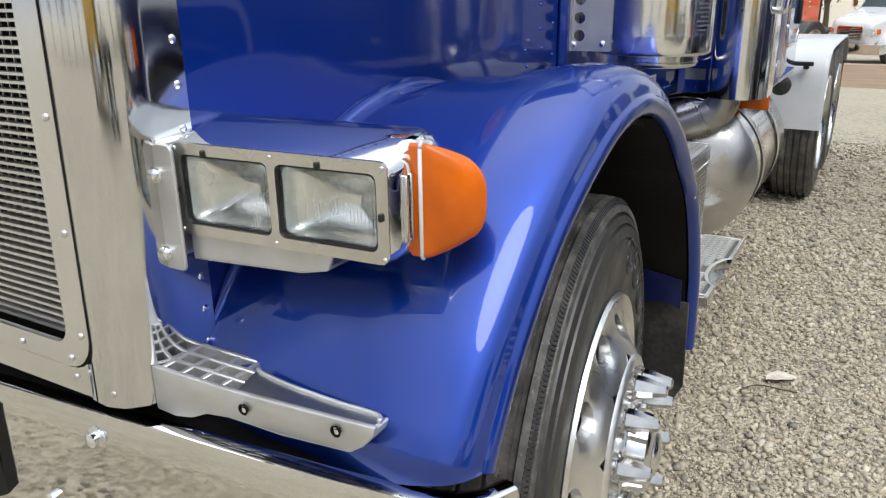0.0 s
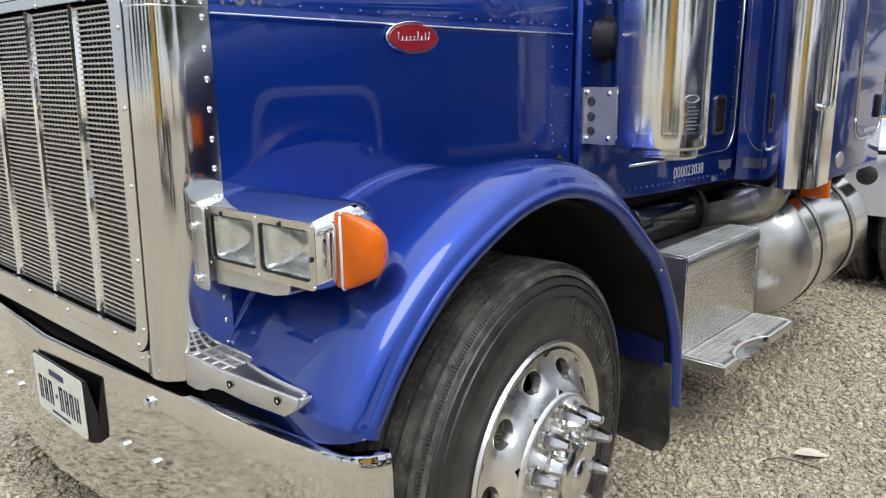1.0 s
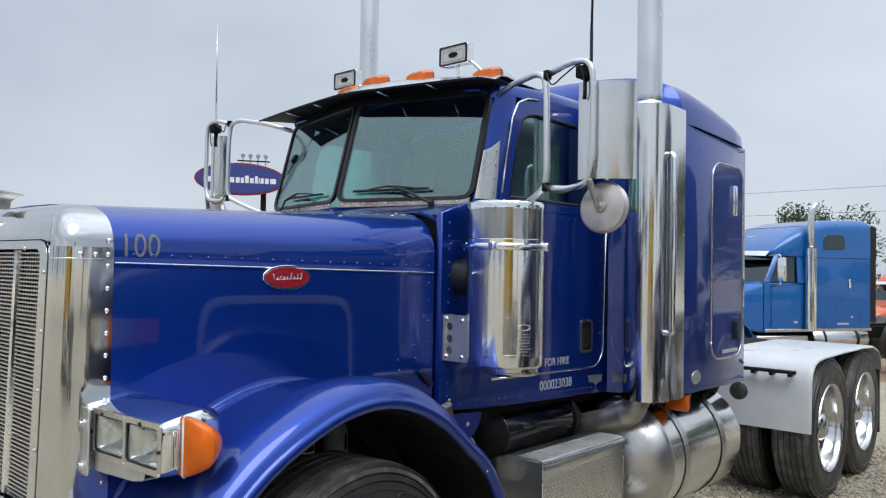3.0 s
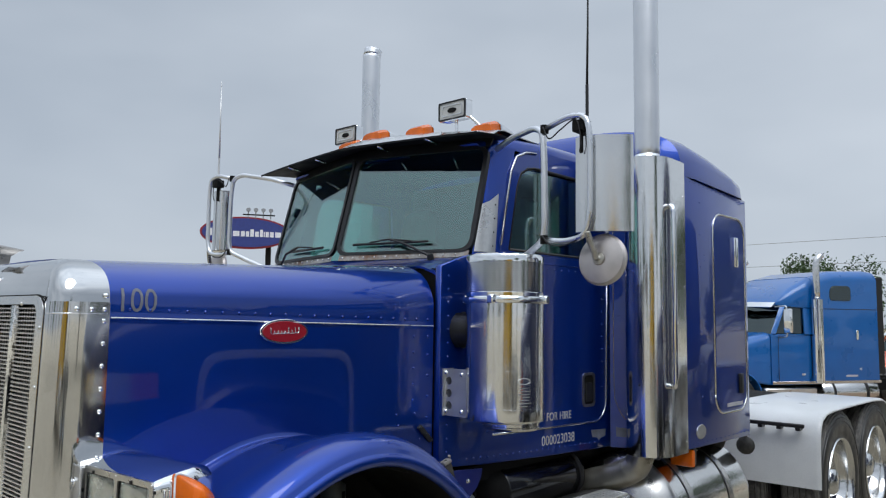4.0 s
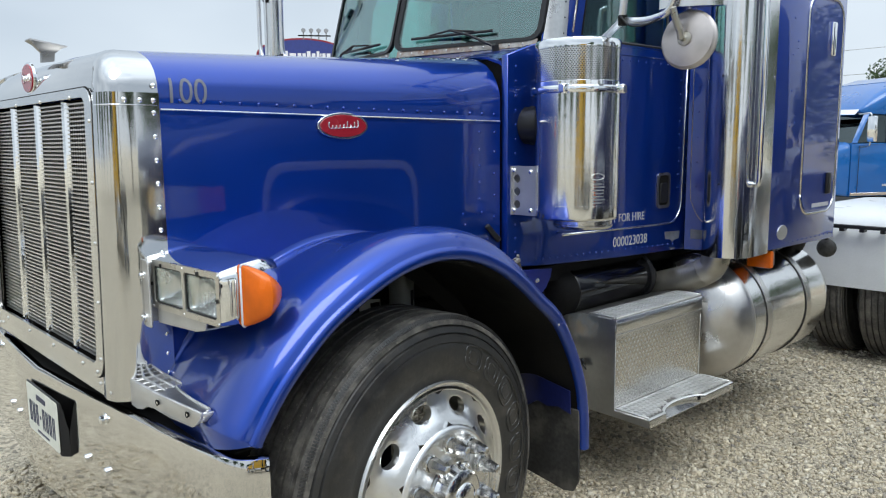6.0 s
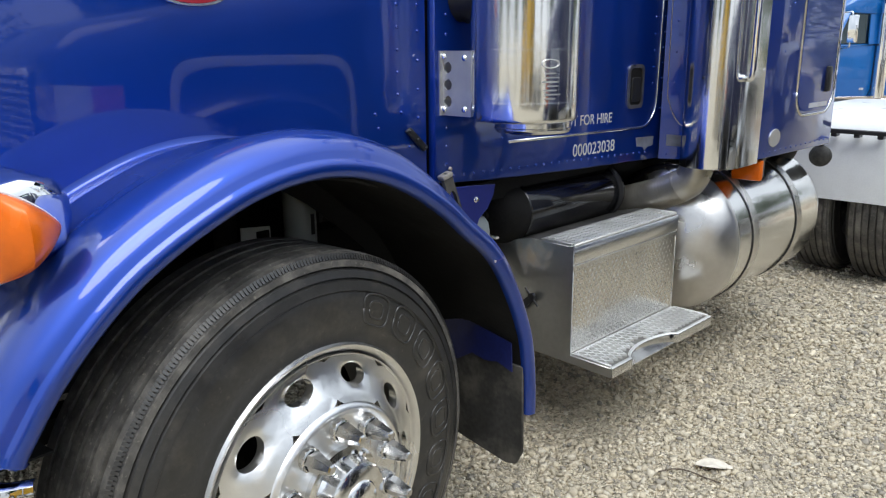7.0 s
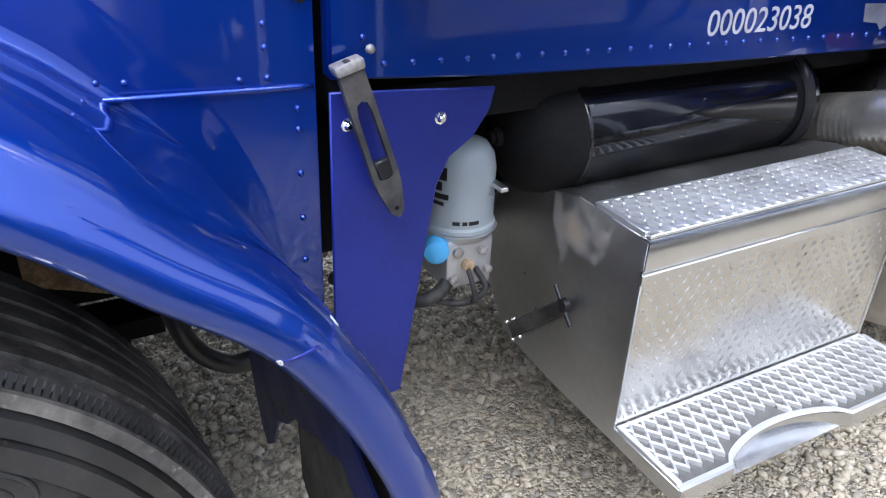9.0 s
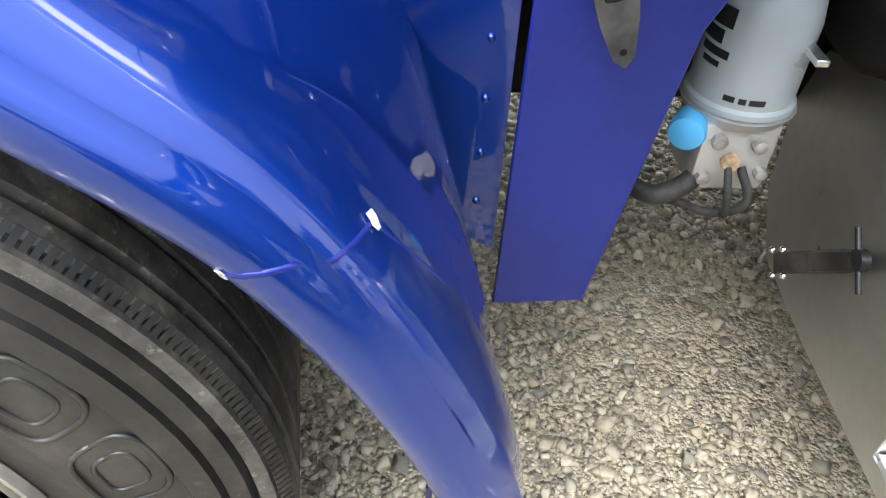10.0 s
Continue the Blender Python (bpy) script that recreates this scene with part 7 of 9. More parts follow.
    tube(bm, smooth_path([(0.655, 0.965, 0.60), (0.67, 0.93, 0.585), (0.66, 0.90, 0.575), (0.60, 0.86, 0.57), (0.5, 0.8, 0.56)], 8), 0.013, 8)
    tube(bm, smooth_path([(0.665, 1.01, 0.62), (0.69, 1.02, 0.585), (0.675, 0.99, 0.555), (0.64, 0.95, 0.548), (0.6, 0.9, 0.55)], 8), 0.006, 6)
    tube(bm, smooth_path([(0.665, 0.99, 0.635), (0.70, 0.985, 0.61), (0.695, 0.995, 0.57), (0.66, 1.0, 0.55)], 8), 0.005, 6)
    part("drier_hose", bm, FLAP, dr, "black ribbed air hoses")
    # printed panel and a line of print, as plain bars that follow the canister's curve
    for a0, a1, za, zb in ((-88, -52, 0.792, 0.815), (-92, -60, 0.772, 0.788), (-86, -48, 0.757, 0.767), (-80, -56, 0.745, 0.752), (-40, -28, 0.712, 0.719), (-24, -16, 0.712, 0.719), (-13, 4, 0.712, 0.719)):
        bm = B()
        loft(bm, [[(c[0] + 0.0622 * math.cos(radians(a)), c[1] + 0.0622 * math.sin(radians(a)), z) for z in (za, zb)] for a in np.linspace(a0, a1, 6)], thick=-0.0005)
        part("drier_print", bm, BLACK, dr)


def build_step_box():
    x1, x2 = 0.922, 1.087
    y0, y1 = 1.160, 1.842
    zt, zs = 0.762, 0.386
    # end plates with a curved underside
    end = [(x1, zt), (0.74, zt + 0.002), (0.60, 0.725), (0.50, 0.695), (0.47, 0.60), (0.49, 0.46), (0.56, 0.375), (0.72, 0.36), (x1, 0.357), (x2, 0.352), (x2, zs), (x1, zs)]
    bm = B()
    plate(bm, [(x, y0, z) for x, z in end], (0, 0.005, 0), 0.001)
    bx = part("step_box", bm, END_SHEET, truck, "polished aluminium battery box with tread steps")
    bm = B()
    plate(bm, [(x, y1 - 0.005, z) for x, z in end], (0, 0.005, 0), 0.001)
    part("end_plate", bm, SHEET, bx)
    # riser of small diamond pattern, lip and rounded lower cover
    bm = B()
    box(bm, (x1 - 0.008, y0 + 0.006, zs), (x1 - 0.003, y1 - 0.006, zt - 0.04))
    riser = part("riser", bm, RISER, bx, "diamond-pattern aluminium riser")
    verts, faces = [], []
    k = 0
    z = zs + 0.018
    while z < zt - 0.075:
        y = y0 + 0.02 + (0.0115 if k % 2 else 0)
        while y < y1 - 0.015:
            a = (1 if ((int(round((y - y0) / 0.0115)) + k) % 2) else -1) * 0.9
            dy, dz = 0.0078 * math.cos(a), 0.0078 * math.sin(a)
            ny, nz = -0.0036 * math.sin(a), 0.0036 * math.cos(a)
            b = len(verts)
            X = x1 - 0.003
            verts += [(X, y - dy, z - dz), (X, y + ny, z + nz), (X, y + dy, z + dz), (X, y - ny, z - nz), (X + 0.0022, y, z)]
            faces += [(b, b + 1, b + 4), (b + 1, b + 2, b + 4), (b + 2, b + 3, b + 4), (b + 3, b, b + 4)]
            y += 0.027
        z += 0.0185
        k += 1
    me = bpy.data.meshes.new("diamond_pattern")
    me.from_pydata(verts, [], faces)
    place("diamond_pattern", me, ALU_DULL, riser)["kind"] = "stuff"
    bm = B()
    loft(bm, [[(x1 - 0.006, y, zt - 0.06), (x1, y, zt - 0.058), (x1 + 0.003, y, zt - 0.05), (x1 + 0.003, y, zt - 0.004), (x1, y, zt), (x1 - 0.02, y, zt + 0.001)] for y in (y0, y1)], thick=0.003)
    part("top_lip", bm, ALU, bx)
    bm = B()
    loft(bm, [[(x1 - 0.005, y, zt - 0.085), (x1 + 0.001, y, zt - 0.080), (x1 + 0.001, y, zt - 0.064), (x1 - 0.005, y, zt - 0.06)] for y in (y0, y1)], thick=0.002)
    part("lid_edge", bm, ALU, bx)
    # lower tread with a scalloped front edge
    front = [(x2, y0)]
    for y in np.linspace(y0 + 0.12, y1 - 0.25, 22):
        t = (y - (y0 + 0.12)) / (y1 - 0.25 - y0 - 0.12)
        front.append((x2 - 0.047 * max(0.0, math.sin(math.pi * t)) ** 0.6, float(y)))
    front.append((x2, y1))
    bm = B()
    loft(bm, [[(x, y, zs + 0.001), (x + 0.002, y, zs - 0.003), (x + 0.002, y, zs - 0.033), (x - 0.004, y, zs - 0.037)] for x, y in front], thick=0.003)
    part("tread_edge", bm, ALU, bx)
    for name, xa, xb, zz, cut in (("lower_tread", x1, x2, zs, True), ("upper_tread", 0.782, x1 - 0.002, zt + 0.002, False)):
        bm = B()
        if cut:
            plate(bm, [(x1 - 0.004, y1 - 0.004, zz - 0.004), (x1 - 0.004, y0 + 0.004, zz - 0.004)] + [(x - 0.002, y, zz - 0.004) for x, y in front], (0, 0, 0.003))
        else:
            box(bm, (xa, y0 + 0.004, zz - 0.004), (xb, y1 - 0.004, zz - 0.001))
        td = part(name, bm, TREAD_BASE, bx, "serrated aluminium tread")
        # zig-zag strands that leave diamond gaps, with serrated tops
        verts, faces = [], []
        strands, n = 6, 50
        pitch = (xb - xa - 0.030) / (strands - 1)
        for i in range(strands):
            xc = xa + 0.015 + pitch * i
            last_ = None
            for k in range(n + 1):
                y = y0 + 0.006 + (y1 - y0 - 0.012) * k / n
                x = xc + (0.40 if (i + k) % 2 else -0.40) * pitch
                h = 0.0078 if (k + i) % 2 else 0.0052
                if cut and x + 0.006 > interp([(q[1], q[0]) for q in front], y) - 0.008:
                    last_ = None
                    continue
                b = len(verts)
                verts += [(x - 0.0064, y, zz - 0.001), (x - 0.0050, y, zz + h), (x + 0.0050, y, zz + h), (x + 0.0064, y, zz - 0.001)]
                if last_ is not None:
                    a = last_
                    faces += [(a, a + 1, b + 1, b), (a + 1, a + 2, b + 2, b + 1), (a + 2, a + 3, b + 3, b + 2)]
                last_ = b
        me = bpy.data.meshes.new("tread_grid")
        me.from_pydata(verts, [], faces)
        place("tread_grid", me, TREAD_METAL, td, "bright zig-zag tread strands")["kind"] = "stuff"
        # flat margins beside the strands
        for x0_, x1_ in ((xa, xa + 0.009),) if cut else ((xa, xa + 0.008), (xb - 0.008, xb)):
            bm = B()
            box(bm, (x0_, y0 + 0.006, zz - 0.001), (x1_, y1 - 0.006, zz + 0.005), 0.001)
            part("tread_margin", bm, TREAD_METAL, td)
        for ya in (y0 + 0.001, y1 - 0.012):
            bm = B()
            box(bm, (xa + 0.0095, ya, zz - 0.001), (xb - (0.0095 if cut else 0.0085), ya + 0.011, zz + 0.0085), 0.001)
            part("tread_margin", bm, TREAD_METAL, td)
        if cut:
            bm = B()
            loft(bm, [[(x - 0.011, y, zz + 0.003), (x - 0.003, y, zz + 0.004), (x + 0.001, y, zz)] for x, y in front], thick=0.002)
            part("tread_margin", bm, TREAD_METAL, td)
    bm = B()
    loft(bm, [[(0.79, y, zt), (0.745, y, zt - 0.001), (0.60, y, 0.724), (0.50, y, 0.694), (0.47, y, 0.60)] for y in (y0 + 0.005, y1 - 0.005)], thick=-0.003)
    lid = part("box_lid", bm, LID, bx, "dark dirty diamond plate lid")
    verts, faces = [], []
    for i in range(9):
        for k in range(30):
            x, y = 0.778 - 0.020 * i, y0 + 0.02 + 0.0225 * (k + 0.5 * (i % 2))
            z = interp([(0.50, 0.695), (0.60, 0.7255), (0.745, 0.763), (0.79, 0.7645)], x)
            a = 0.8 if (i + k) % 2 else -0.8
            dx, dy = 0.0075 * math.cos(a), 0.0075 * math.sin(a)
            b = len(verts)
            verts += [(x - dx, y - dy, z - 0.26 * dx * -1 * (x < 0.74)), (x + 0.003 * math.sin(a), y - 0.003 * math.cos(a), z), (x + dx, y + dy, z), (x - 0.003 * math.sin(a), y + 0.003 * math.cos(a), z), (x, y, z + 0.0014)]
            faces += [(b, b + 1, b + 4), (b + 1, b + 2, b + 4), (b + 2, b + 3, b + 4), (b + 3, b, b + 4)]
    me = bpy.data.meshes.new("lid_pattern")
    me.from_pydata(verts, [], faces)
    place("lid_pattern", me, LID, lid)["kind"] = "stuff"
    bm = B()
    loft(bm, [[(0.47, y, 0.60), (0.49, y, 0.46), (0.56, y, 0.375), (0.72, y, 0.36), (x1, y, 0.357), (x2 - 0.01, y, 0.353)] for y in (y0 + 0.005, y1 - 0.005)], thick=0.003)
    part("box_floor", bm, SHEET, bx)
    # rubber hold-down with T-handle on the front end
    bm = B()
    a, b = Vector((0.600, y0 - 0.012, 0.400)), Vector((0.772, y0 - 0.022, 0.565))
    d = (b - a).normalized()
    n = Vector((-d.z, 0, d.x))
    plate(bm, [a - n * 0.016, a + n * 0.016, a.lerp(b, 0.8) + n * 0.015, b + n * 0.011, b - n * 0.011, a.lerp(b, 0.8) - n * 0.015], (0, 0.012, 0), 0.003)
    hd = part("hold_down", bm, FLAP, bx, "black rubber hold-down strap")
    bm = B()
    rod(bm, b - n * 0.040 + Vector((0, -0.004, 0)), b + n * 0.040 + Vector((0, -0.004, 0)), 0.0038)
    lathe(bm, b + Vector((0, 0.004, 0)), (0, -1, 0), [(0, 0.014), (0.012, 0.014), (0.014, 0.008)], 10, False, True)
    part("t_handle", bm, BLACK, hd)
    rivets("bolt", [a + d * 0.0 - n * 0.018, a + d * 0.0 + n * 0.02, a + d * 0.035 - n * 0.019, a + d * 0.035 + n * 0.019], (0, -1, 0), CHROME, hd, 0.005, 0.005)


def build_tank(s):
    cx, cz, R = s * 0.775, 0.612, 0.308
    y0, y1 = 1.905, 2.985
    bm = B()
    lathe(bm, (cx, 0, cz), (0, 1, 0), [(y0 + 0.146, R + 0.0002), (y0 + 0.151, R), (y1 - 0.10, R), (y1 - 0.06, R - 0.008), (y1 - 0.02, R - 0.035), (y1 + 0.01, R - 0.08), (y1 + 0.03, R - 0.16), (y1 + 0.035, 0.02)], 72, False, True)
    tk = part("fuel_tank", bm, TANK_POLISHED, truck, "round polished aluminium fuel tank with straps")
    bm = B()
    lathe(bm, (cx, 0, cz), (0, 1, 0), [(y0 - 0.02, 0.02), (y0 - 0.016, 0.08), (y0 - 0.004, 0.14), (y0 + 0.016, 0.19), (y0 + 0.042, 0.235), (y0 + 0.07, 0.268), (y0 + 0.098, 0.290), (y0 + 0.12, 0.302), (y0 + 0.132, R), (y0 + 0.14, R), (y0 + 0.141, R + 0.0015), (y0 + 0.150, R + 0.0015), (y0 + 0.151, R)], 72, True)
    part("tank_end", bm, TANK_BRUSHED, tk, "dull brushed tank end")
    for y in (y0 + 0.30, y1 - 0.33):
        bm = B()
        lathe(bm, (cx, y, cz), (0, 1, 0), [(-0.026, R + 0.001), (-0.025, R + 0.005), (0.025, R + 0.005), (0.026, R + 0.001)], 72)
        part("tank_strap", bm, SHEET, tk, "steel tank strap")
        bm = B()
        lathe(bm, (cx, y - 0.028, cz), (0, 1, 0), [(-0.004, R + 0.0005), (-0.003, R + 0.003), (0.004, R + 0.003)], 72)
        part("strap_rubber", bm, BLACK, tk)
        bm = B()
        rod(bm, (cx + s * 0.13, y, cz + R * 0.93), (cx + s * 0.02, y, cz + R + 0.05), 0.008)
        box(bm, (cx + s * 0.12 - 0.02, y - 0.02, cz + R * 0.92 - 0.005), (cx + s * 0.12 + 0.02, y + 0.02, cz + R * 0.92 + 0.03), 0.004)
        part("strap_bolt", bm, CHROME, tk)
    bm = B()
    lathe(bm, (cx + s * 0.13, y1 - 0.12, cz + R * 0.9), (s * 0.4, 0, 1), [(0, 0.05), (0.045, 0.05), (0.055, 0.04), (0.058, 0.01)], 20, False, True)
    part("filler_cap", bm, BLACK, tk)
    # amber marker under the sleeper's front corner
    bm = B()
    xa, xb = sorted((s * 0.955, s * 1.075))
    box(bm, (xa, 2.20, 0.862), (xb, 2.235, 0.945), 0.008, 2)
    mk = part("marker_lamp", bm, AMBER, truck, "amber box marker lamp")
    bm = B()
    box(bm, (xa + 0.01, 2.236, 0.87), (xb - 0.01, 2.27, 0.955), 0.004)
    part("lamp_back", bm, BLACK, mk)
    bm = B()
    bmesh.ops.create_icosphere(bm, subdivisions=3, radius=0.052)
    for v in bm.verts:
        v.co = Vector((v.co.x + s * 1.02, v.co.y * 0.8 + 3.02, v.co.z + 0.875))
    rod(bm, (s * 1.02, 3.02, 0.92), (s * 1.02, 2.99, 0.96), 0.012)
    part("work_lamp", bm, FLAP, truck, "round black work lamp behind the sleeper")


def build_chassis():
    for s in (1, -1):
        bm = B()
        xa, xb = sorted((s * 0.36, s * 0.44))
        box(bm, (xa, -0.60, 0.58), (xb, 6.9, 0.86), 0.006)
        part("frame_rail", bm, CHASSIS, truck, "black chassis rail")
    bm = B()
    box(bm, (-0.62, -0.04, 0.42), (0.62, 0.07, 0.53), 0.02)
    box(bm, (0.58, -0.07, 0.40), (0.86, 0.07, 0.60), 0.03)
    box(bm, (-0.86, -0.07, 0.40), (-0.58, 0.07, 0.60), 0.03)
    part("front_axle", bm, CHASSIS, truck)
    bm = B()
    rows = []
    for y, w, z0, z1 in ((-0.52, 0.22, 0.70, 1.45), (-0.45, 0.27, 0.68, 1.5), (0.15, 0.30, 0.66, 1.52), (0.62, 0.28, 0.72, 1.45), (0.70, 0.2, 0.8, 1.4)):
        rows.append([(x, y, z) for x, z in rounded(-w, z0, w, z1, 0.06, 3)])
    loft(bm, rows, close=True, cap=True)
    box(bm, (-0.5, -0.60, 0.80), (0.5, -0.56, 1.6))
    part("engine", bm, CHASSIS, truck, "dark dusty engine block")
    bm = B()
    lathe(bm, (0.50, 0.395, 0), (0, 0, 1), [(0.775, 0.018), (0.795, 0.02), (0.797, 0.036), (0.805, 0.044), (0.82, 0.047), (1.06, 0.047), (1.07, 0.04)], 28, True, True)
    fl = part("oil_filter", bm, FILTER, truck, "pale grey spin-on filter")
    bm = B()
    box(bm, (0.545, 0.40, 0.88), (0.5485, 0.412, 0.94))
    part("filter_label", bm, BLACK, fl)
    bm = B()
    for k in range(6):
        box(bm, (0.36, -0.55 + 0.05 * k, 0.52 - 0.012 * k), (0.45, 0.62 - 0.06 * k, 0.532 - 0.012 * k))
    part("leaf_spring", bm, CHASSIS, truck)
    bm = B()
    rod(bm, (0.55, 0.10, 0.45), (0.50, 0.16, 1.0), 0.03)
    part("shock_absorber", bm, CHASSIS, truck)
    # bare bracket with two bolt holes, a second rusty plate and a hose loop behind the wheel
    def strap_plate(name, pts, x, mat, label):
        bm = B()
        plate(bm, [(x, y, z) for y, z in pts], (0.008, 0, 0), 0.002)
        return part(name, bm, mat, truck, label)

    brk = strap_plate("bracket_plate", [(0.470, 0.696), (0.482, 0.708), (0.520, 0.712), (0.560, 0.572), (0.550, 0.560), (0.512, 0.556)], 0.495, ALU_DULL, "bare metal bracket with two bolts")
    for y, z in ((0.501, 0.676), (0.533, 0.590)):
        bm = B()
        lathe(bm, (0.503, y, z), (1, 0, 0), [(0, 0.019), (0.006, 0.018), (0.007, 0.011), (0.014, 0.010)], 12, False, True)
        part("bracket_bolt", bm, CHASSIS, brk)
    strap_plate("rusty_plate", [(0.548, 0.640), (0.612, 0.640), (0.608, 0.560), (0.566, 0.548)], 0.475, STRIP, "rust-stained steel plate")
    bm = B()
    rows = []
    for y, z0, z1, w in ((0.30, 0.63, 0.71, 0.03), (0.36, 0.618, 0.70, 0.045), (0.42, 0.598, 0.665, 0.05), (0.475, 0.596, 0.632, 0.04), (0.495, 0.602, 0.618, 0.02)):
        rows.append([(0.41 + dx, y, z) for dx, z in rounded(-w, z0, w, z1, 0.010, 3)])
    loft(bm, rows, close=True, cap=True)
    part("spring_hanger", bm, RUST, truck, "rusty brown spring hanger")
    bm = B()
    tube(bm, smooth_path([(0.50, 0.50, 0.60), (0.55, 0.507, 0.575), (0.55, 0.523, 0.528), (0.55, 0.554, 0.486), (0.55, 0.595, 0.462), (0.55, 0.636, 0.468), (0.54, 0.667, 0.50), (0.50, 0.69, 0.56)], 6), 0.018, 12)
    part("brake_hose", bm, RUBBER, truck, "black curved rubber hose")
    bm = B()
    lathe(bm, (0.50, 0.395, 0), (0, 0, 1), [(0.750, 0.012), (0.753, 0.014), (0.778, 0.014)], 6, True)
    part("filter_drain", bm, FILTER, truck, "grey drain valve under the filter")
    bm = B()
    plate(bm, [(0.50, 0.20, 0.885), (0.50, 0.292, 0.878), (0.50, 0.292, 0.917), (0.50, 0.20, 0.926)], (0.004, 0, 0))
    lb = part("engine_label", bm, PLATE, truck, "small white and yellow warning label")
    bm = B()
    box(bm, (0.503, 0.247, 0.886), (0.506, 0.288, 0.908))
    part("label_print", bm, CHASSIS, lb)
    # black air tank over the step box
    bm = B()
    lathe(bm, (0.605, 0, 0.830), (0, 1, 0), [(1.198, 0.109), (1.20, 0.1095), (1.203, 0.1125), (1.217, 0.1125), (1.22, 0.1095), (1.79, 0.1095), (1.81, 0.098), (1.83, 0.06), (1.84, 0.01)], 44, False, True)
    at_ = part("air_tank", bm, BLACK_GLOSS, truck, "glossy black air tank")
    bm = B()
    lathe(bm, (0.605, 0, 0.830), (0, 1, 0), [(1.085, 0.01), (1.088, 0.045), (1.100, 0.080), (1.125, 0.100), (1.155, 0.107), (1.200, 0.1085)], 44, True)
    part("tank_end", bm, CHASSIS, at_, "matt black dished tank end")
    bm = B()
    lathe(bm, (0.605, 1.08, 0.836), (0, -1, 0), [(0, 0.018), (0.012, 0.018), (0.013, 0.012), (0.02, 0.011)], 8, False, True)
    part("tank_plug", bm, CHASSIS, at_)
    bm = B()
    lathe(bm, (0.605, 1.76, 0.830), (0, 1, 0), [(-0.015, 0.110), (-0.014, 0.114), (0.014, 0.114), (0.015, 0.110)], 40)
    tube(bm, smooth_path([(0.69, 1.76, 0.83), (0.69, 1.76, 0.90), (0.64, 1.76, 0.95)], 4), 0.008, 6)
    part("tank_band", bm, BLACK, at_)
    bm = B()
    box(bm, (-0.45, 0.75, 0.90), (0.66, 2.0, 0.965))
    box(bm, (-0.44, 1.98, 0.70), (0.40, 2.9, 0.93))
    part("cab_underside", bm, CHASSIS, truck)
    bm = B()
    box(bm, (0.62, 1.00, 0.775), (0.66, 1.012, 0.79), 0.001)
    box(bm, (0.640, 1.03, 0.775), (0.70, 1.045, 0.783), 0.001)
    part("tag", bm, ALU_DULL, truck)


def build_rear():
    for s in (1, -1):
        for y in (4.365, 5.28):
            rear_wheel_at(truck, s * 1.16, y, 0.487, s)
        # long white fender over both axles, square front
        prof = [(3.83, 0.52), (3.835, 0.75), (3.845, 0.85), (3.87, 0.92), (3.92, 0.97), (4.0, 0.997), (4.15, 1.008), (4.6, 1.012), (5.15, 1.010), (5.45, 0.995), (5.61, 0.955), (5.70, 0.88), (5.73, 0.78)]
        bm = B()
        rows = []
        for i, (y, z) in enumerate(prof):
            a, b = prof[max(i - 1, 0)], prof[min(i + 1, len(prof) - 1)]
            t = Vector((b[0] - a[0], b[1] - a[1])).normalized()
            n = Vector((-t.y, t.x))
            rows.append([(s * 0.50, y, z), (s * 1.15, y, z), (s * 1.172, y - n.x * 0.004, z - n.y * 0.004), (s * 1.18, y - n.x * 0.012, z - n.y * 0.012), (s * 1.18, y - n.x * 0.020, z - n.y * 0.020)])
        loft(bm, rows, thick=0.006)
        f = part("rear_fender", bm, WHITE, truck, "white curved rear fender over the tandem wheels")
        bm = B()
        xa, xb = sorted((s * 0.62, s * 1.10))
        box(bm, (xa, 3.78, 0.905), (xb, 3.805, 0.93), 0.004)
        for k in range(4):
            x = s * (0.70 + 0.12 * k)
            box(bm, (x - 0.015, 3.785, 0.885), (x + 0.015, 3.845, 0.91), 0.004)
        part("fender_bar", bm, BLACK, f, "black bar with small lamps")
        bm = B()
        box(bm, (min(s * 0.60, s * 1.16), 5.735, 0.25), (max(s * 0.60, s * 1.16), 5.747, 0.80), 0.003)
        part("rear_mudflap", bm, FLAP, f)
    bm = B()
    for y in (4.365, 5.28):
        rod(bm, (-0.95, y, 0.49), (0.95, y, 0.49), 0.11, seg=16)
        lathe(bm, (0, y, 0.49), (0, 1, 0), [(-0.25, 0.05), (-0.18, 0.18), (0, 0.24), (0.15, 0.18), (0.22, 0.05)], 20, True, True)
    part("drive_axle", bm, CHASSIS, truck)
    bm = B()
    plate(bm, [(x, y, 0.95) for x, y in rounded(-0.47, 4.5, 0.47, 5.4, 0.2, 5)], (0, 0, 0.04), 0.01)
    box(bm, (-0.36, 4.7, 0.86), (0.36, 5.3, 0.95))
    part("fifth_wheel", bm, CHASSIS, truck, "greasy fifth wheel plate")
    bm = B()
    box(bm, (-0.4, 3.0, 0.86), (0.4, 3.7, 0.875))
    tube(bm, smooth_path([(0.2, 2.97, 1.5), (0.25, 3.2, 1.0), (0.2, 3.8, 1.1), (0.1, 4.4, 1.05)], 8), 0.015, 6)
    part("deck_plate", bm, TREAD_METAL, truck)


build_skirt()
build_step_box()
for side in (1, -1):
    build_tank(side)
build_chassis()
build_rear()


# ---- parked trucks round the lot ----
def paint_of(name, color):
    return material(name, color, 0.3, 0.05, coat=0.8, vary=0.06, scale=3, rough_vary=0.04, coat_rough=0.05)


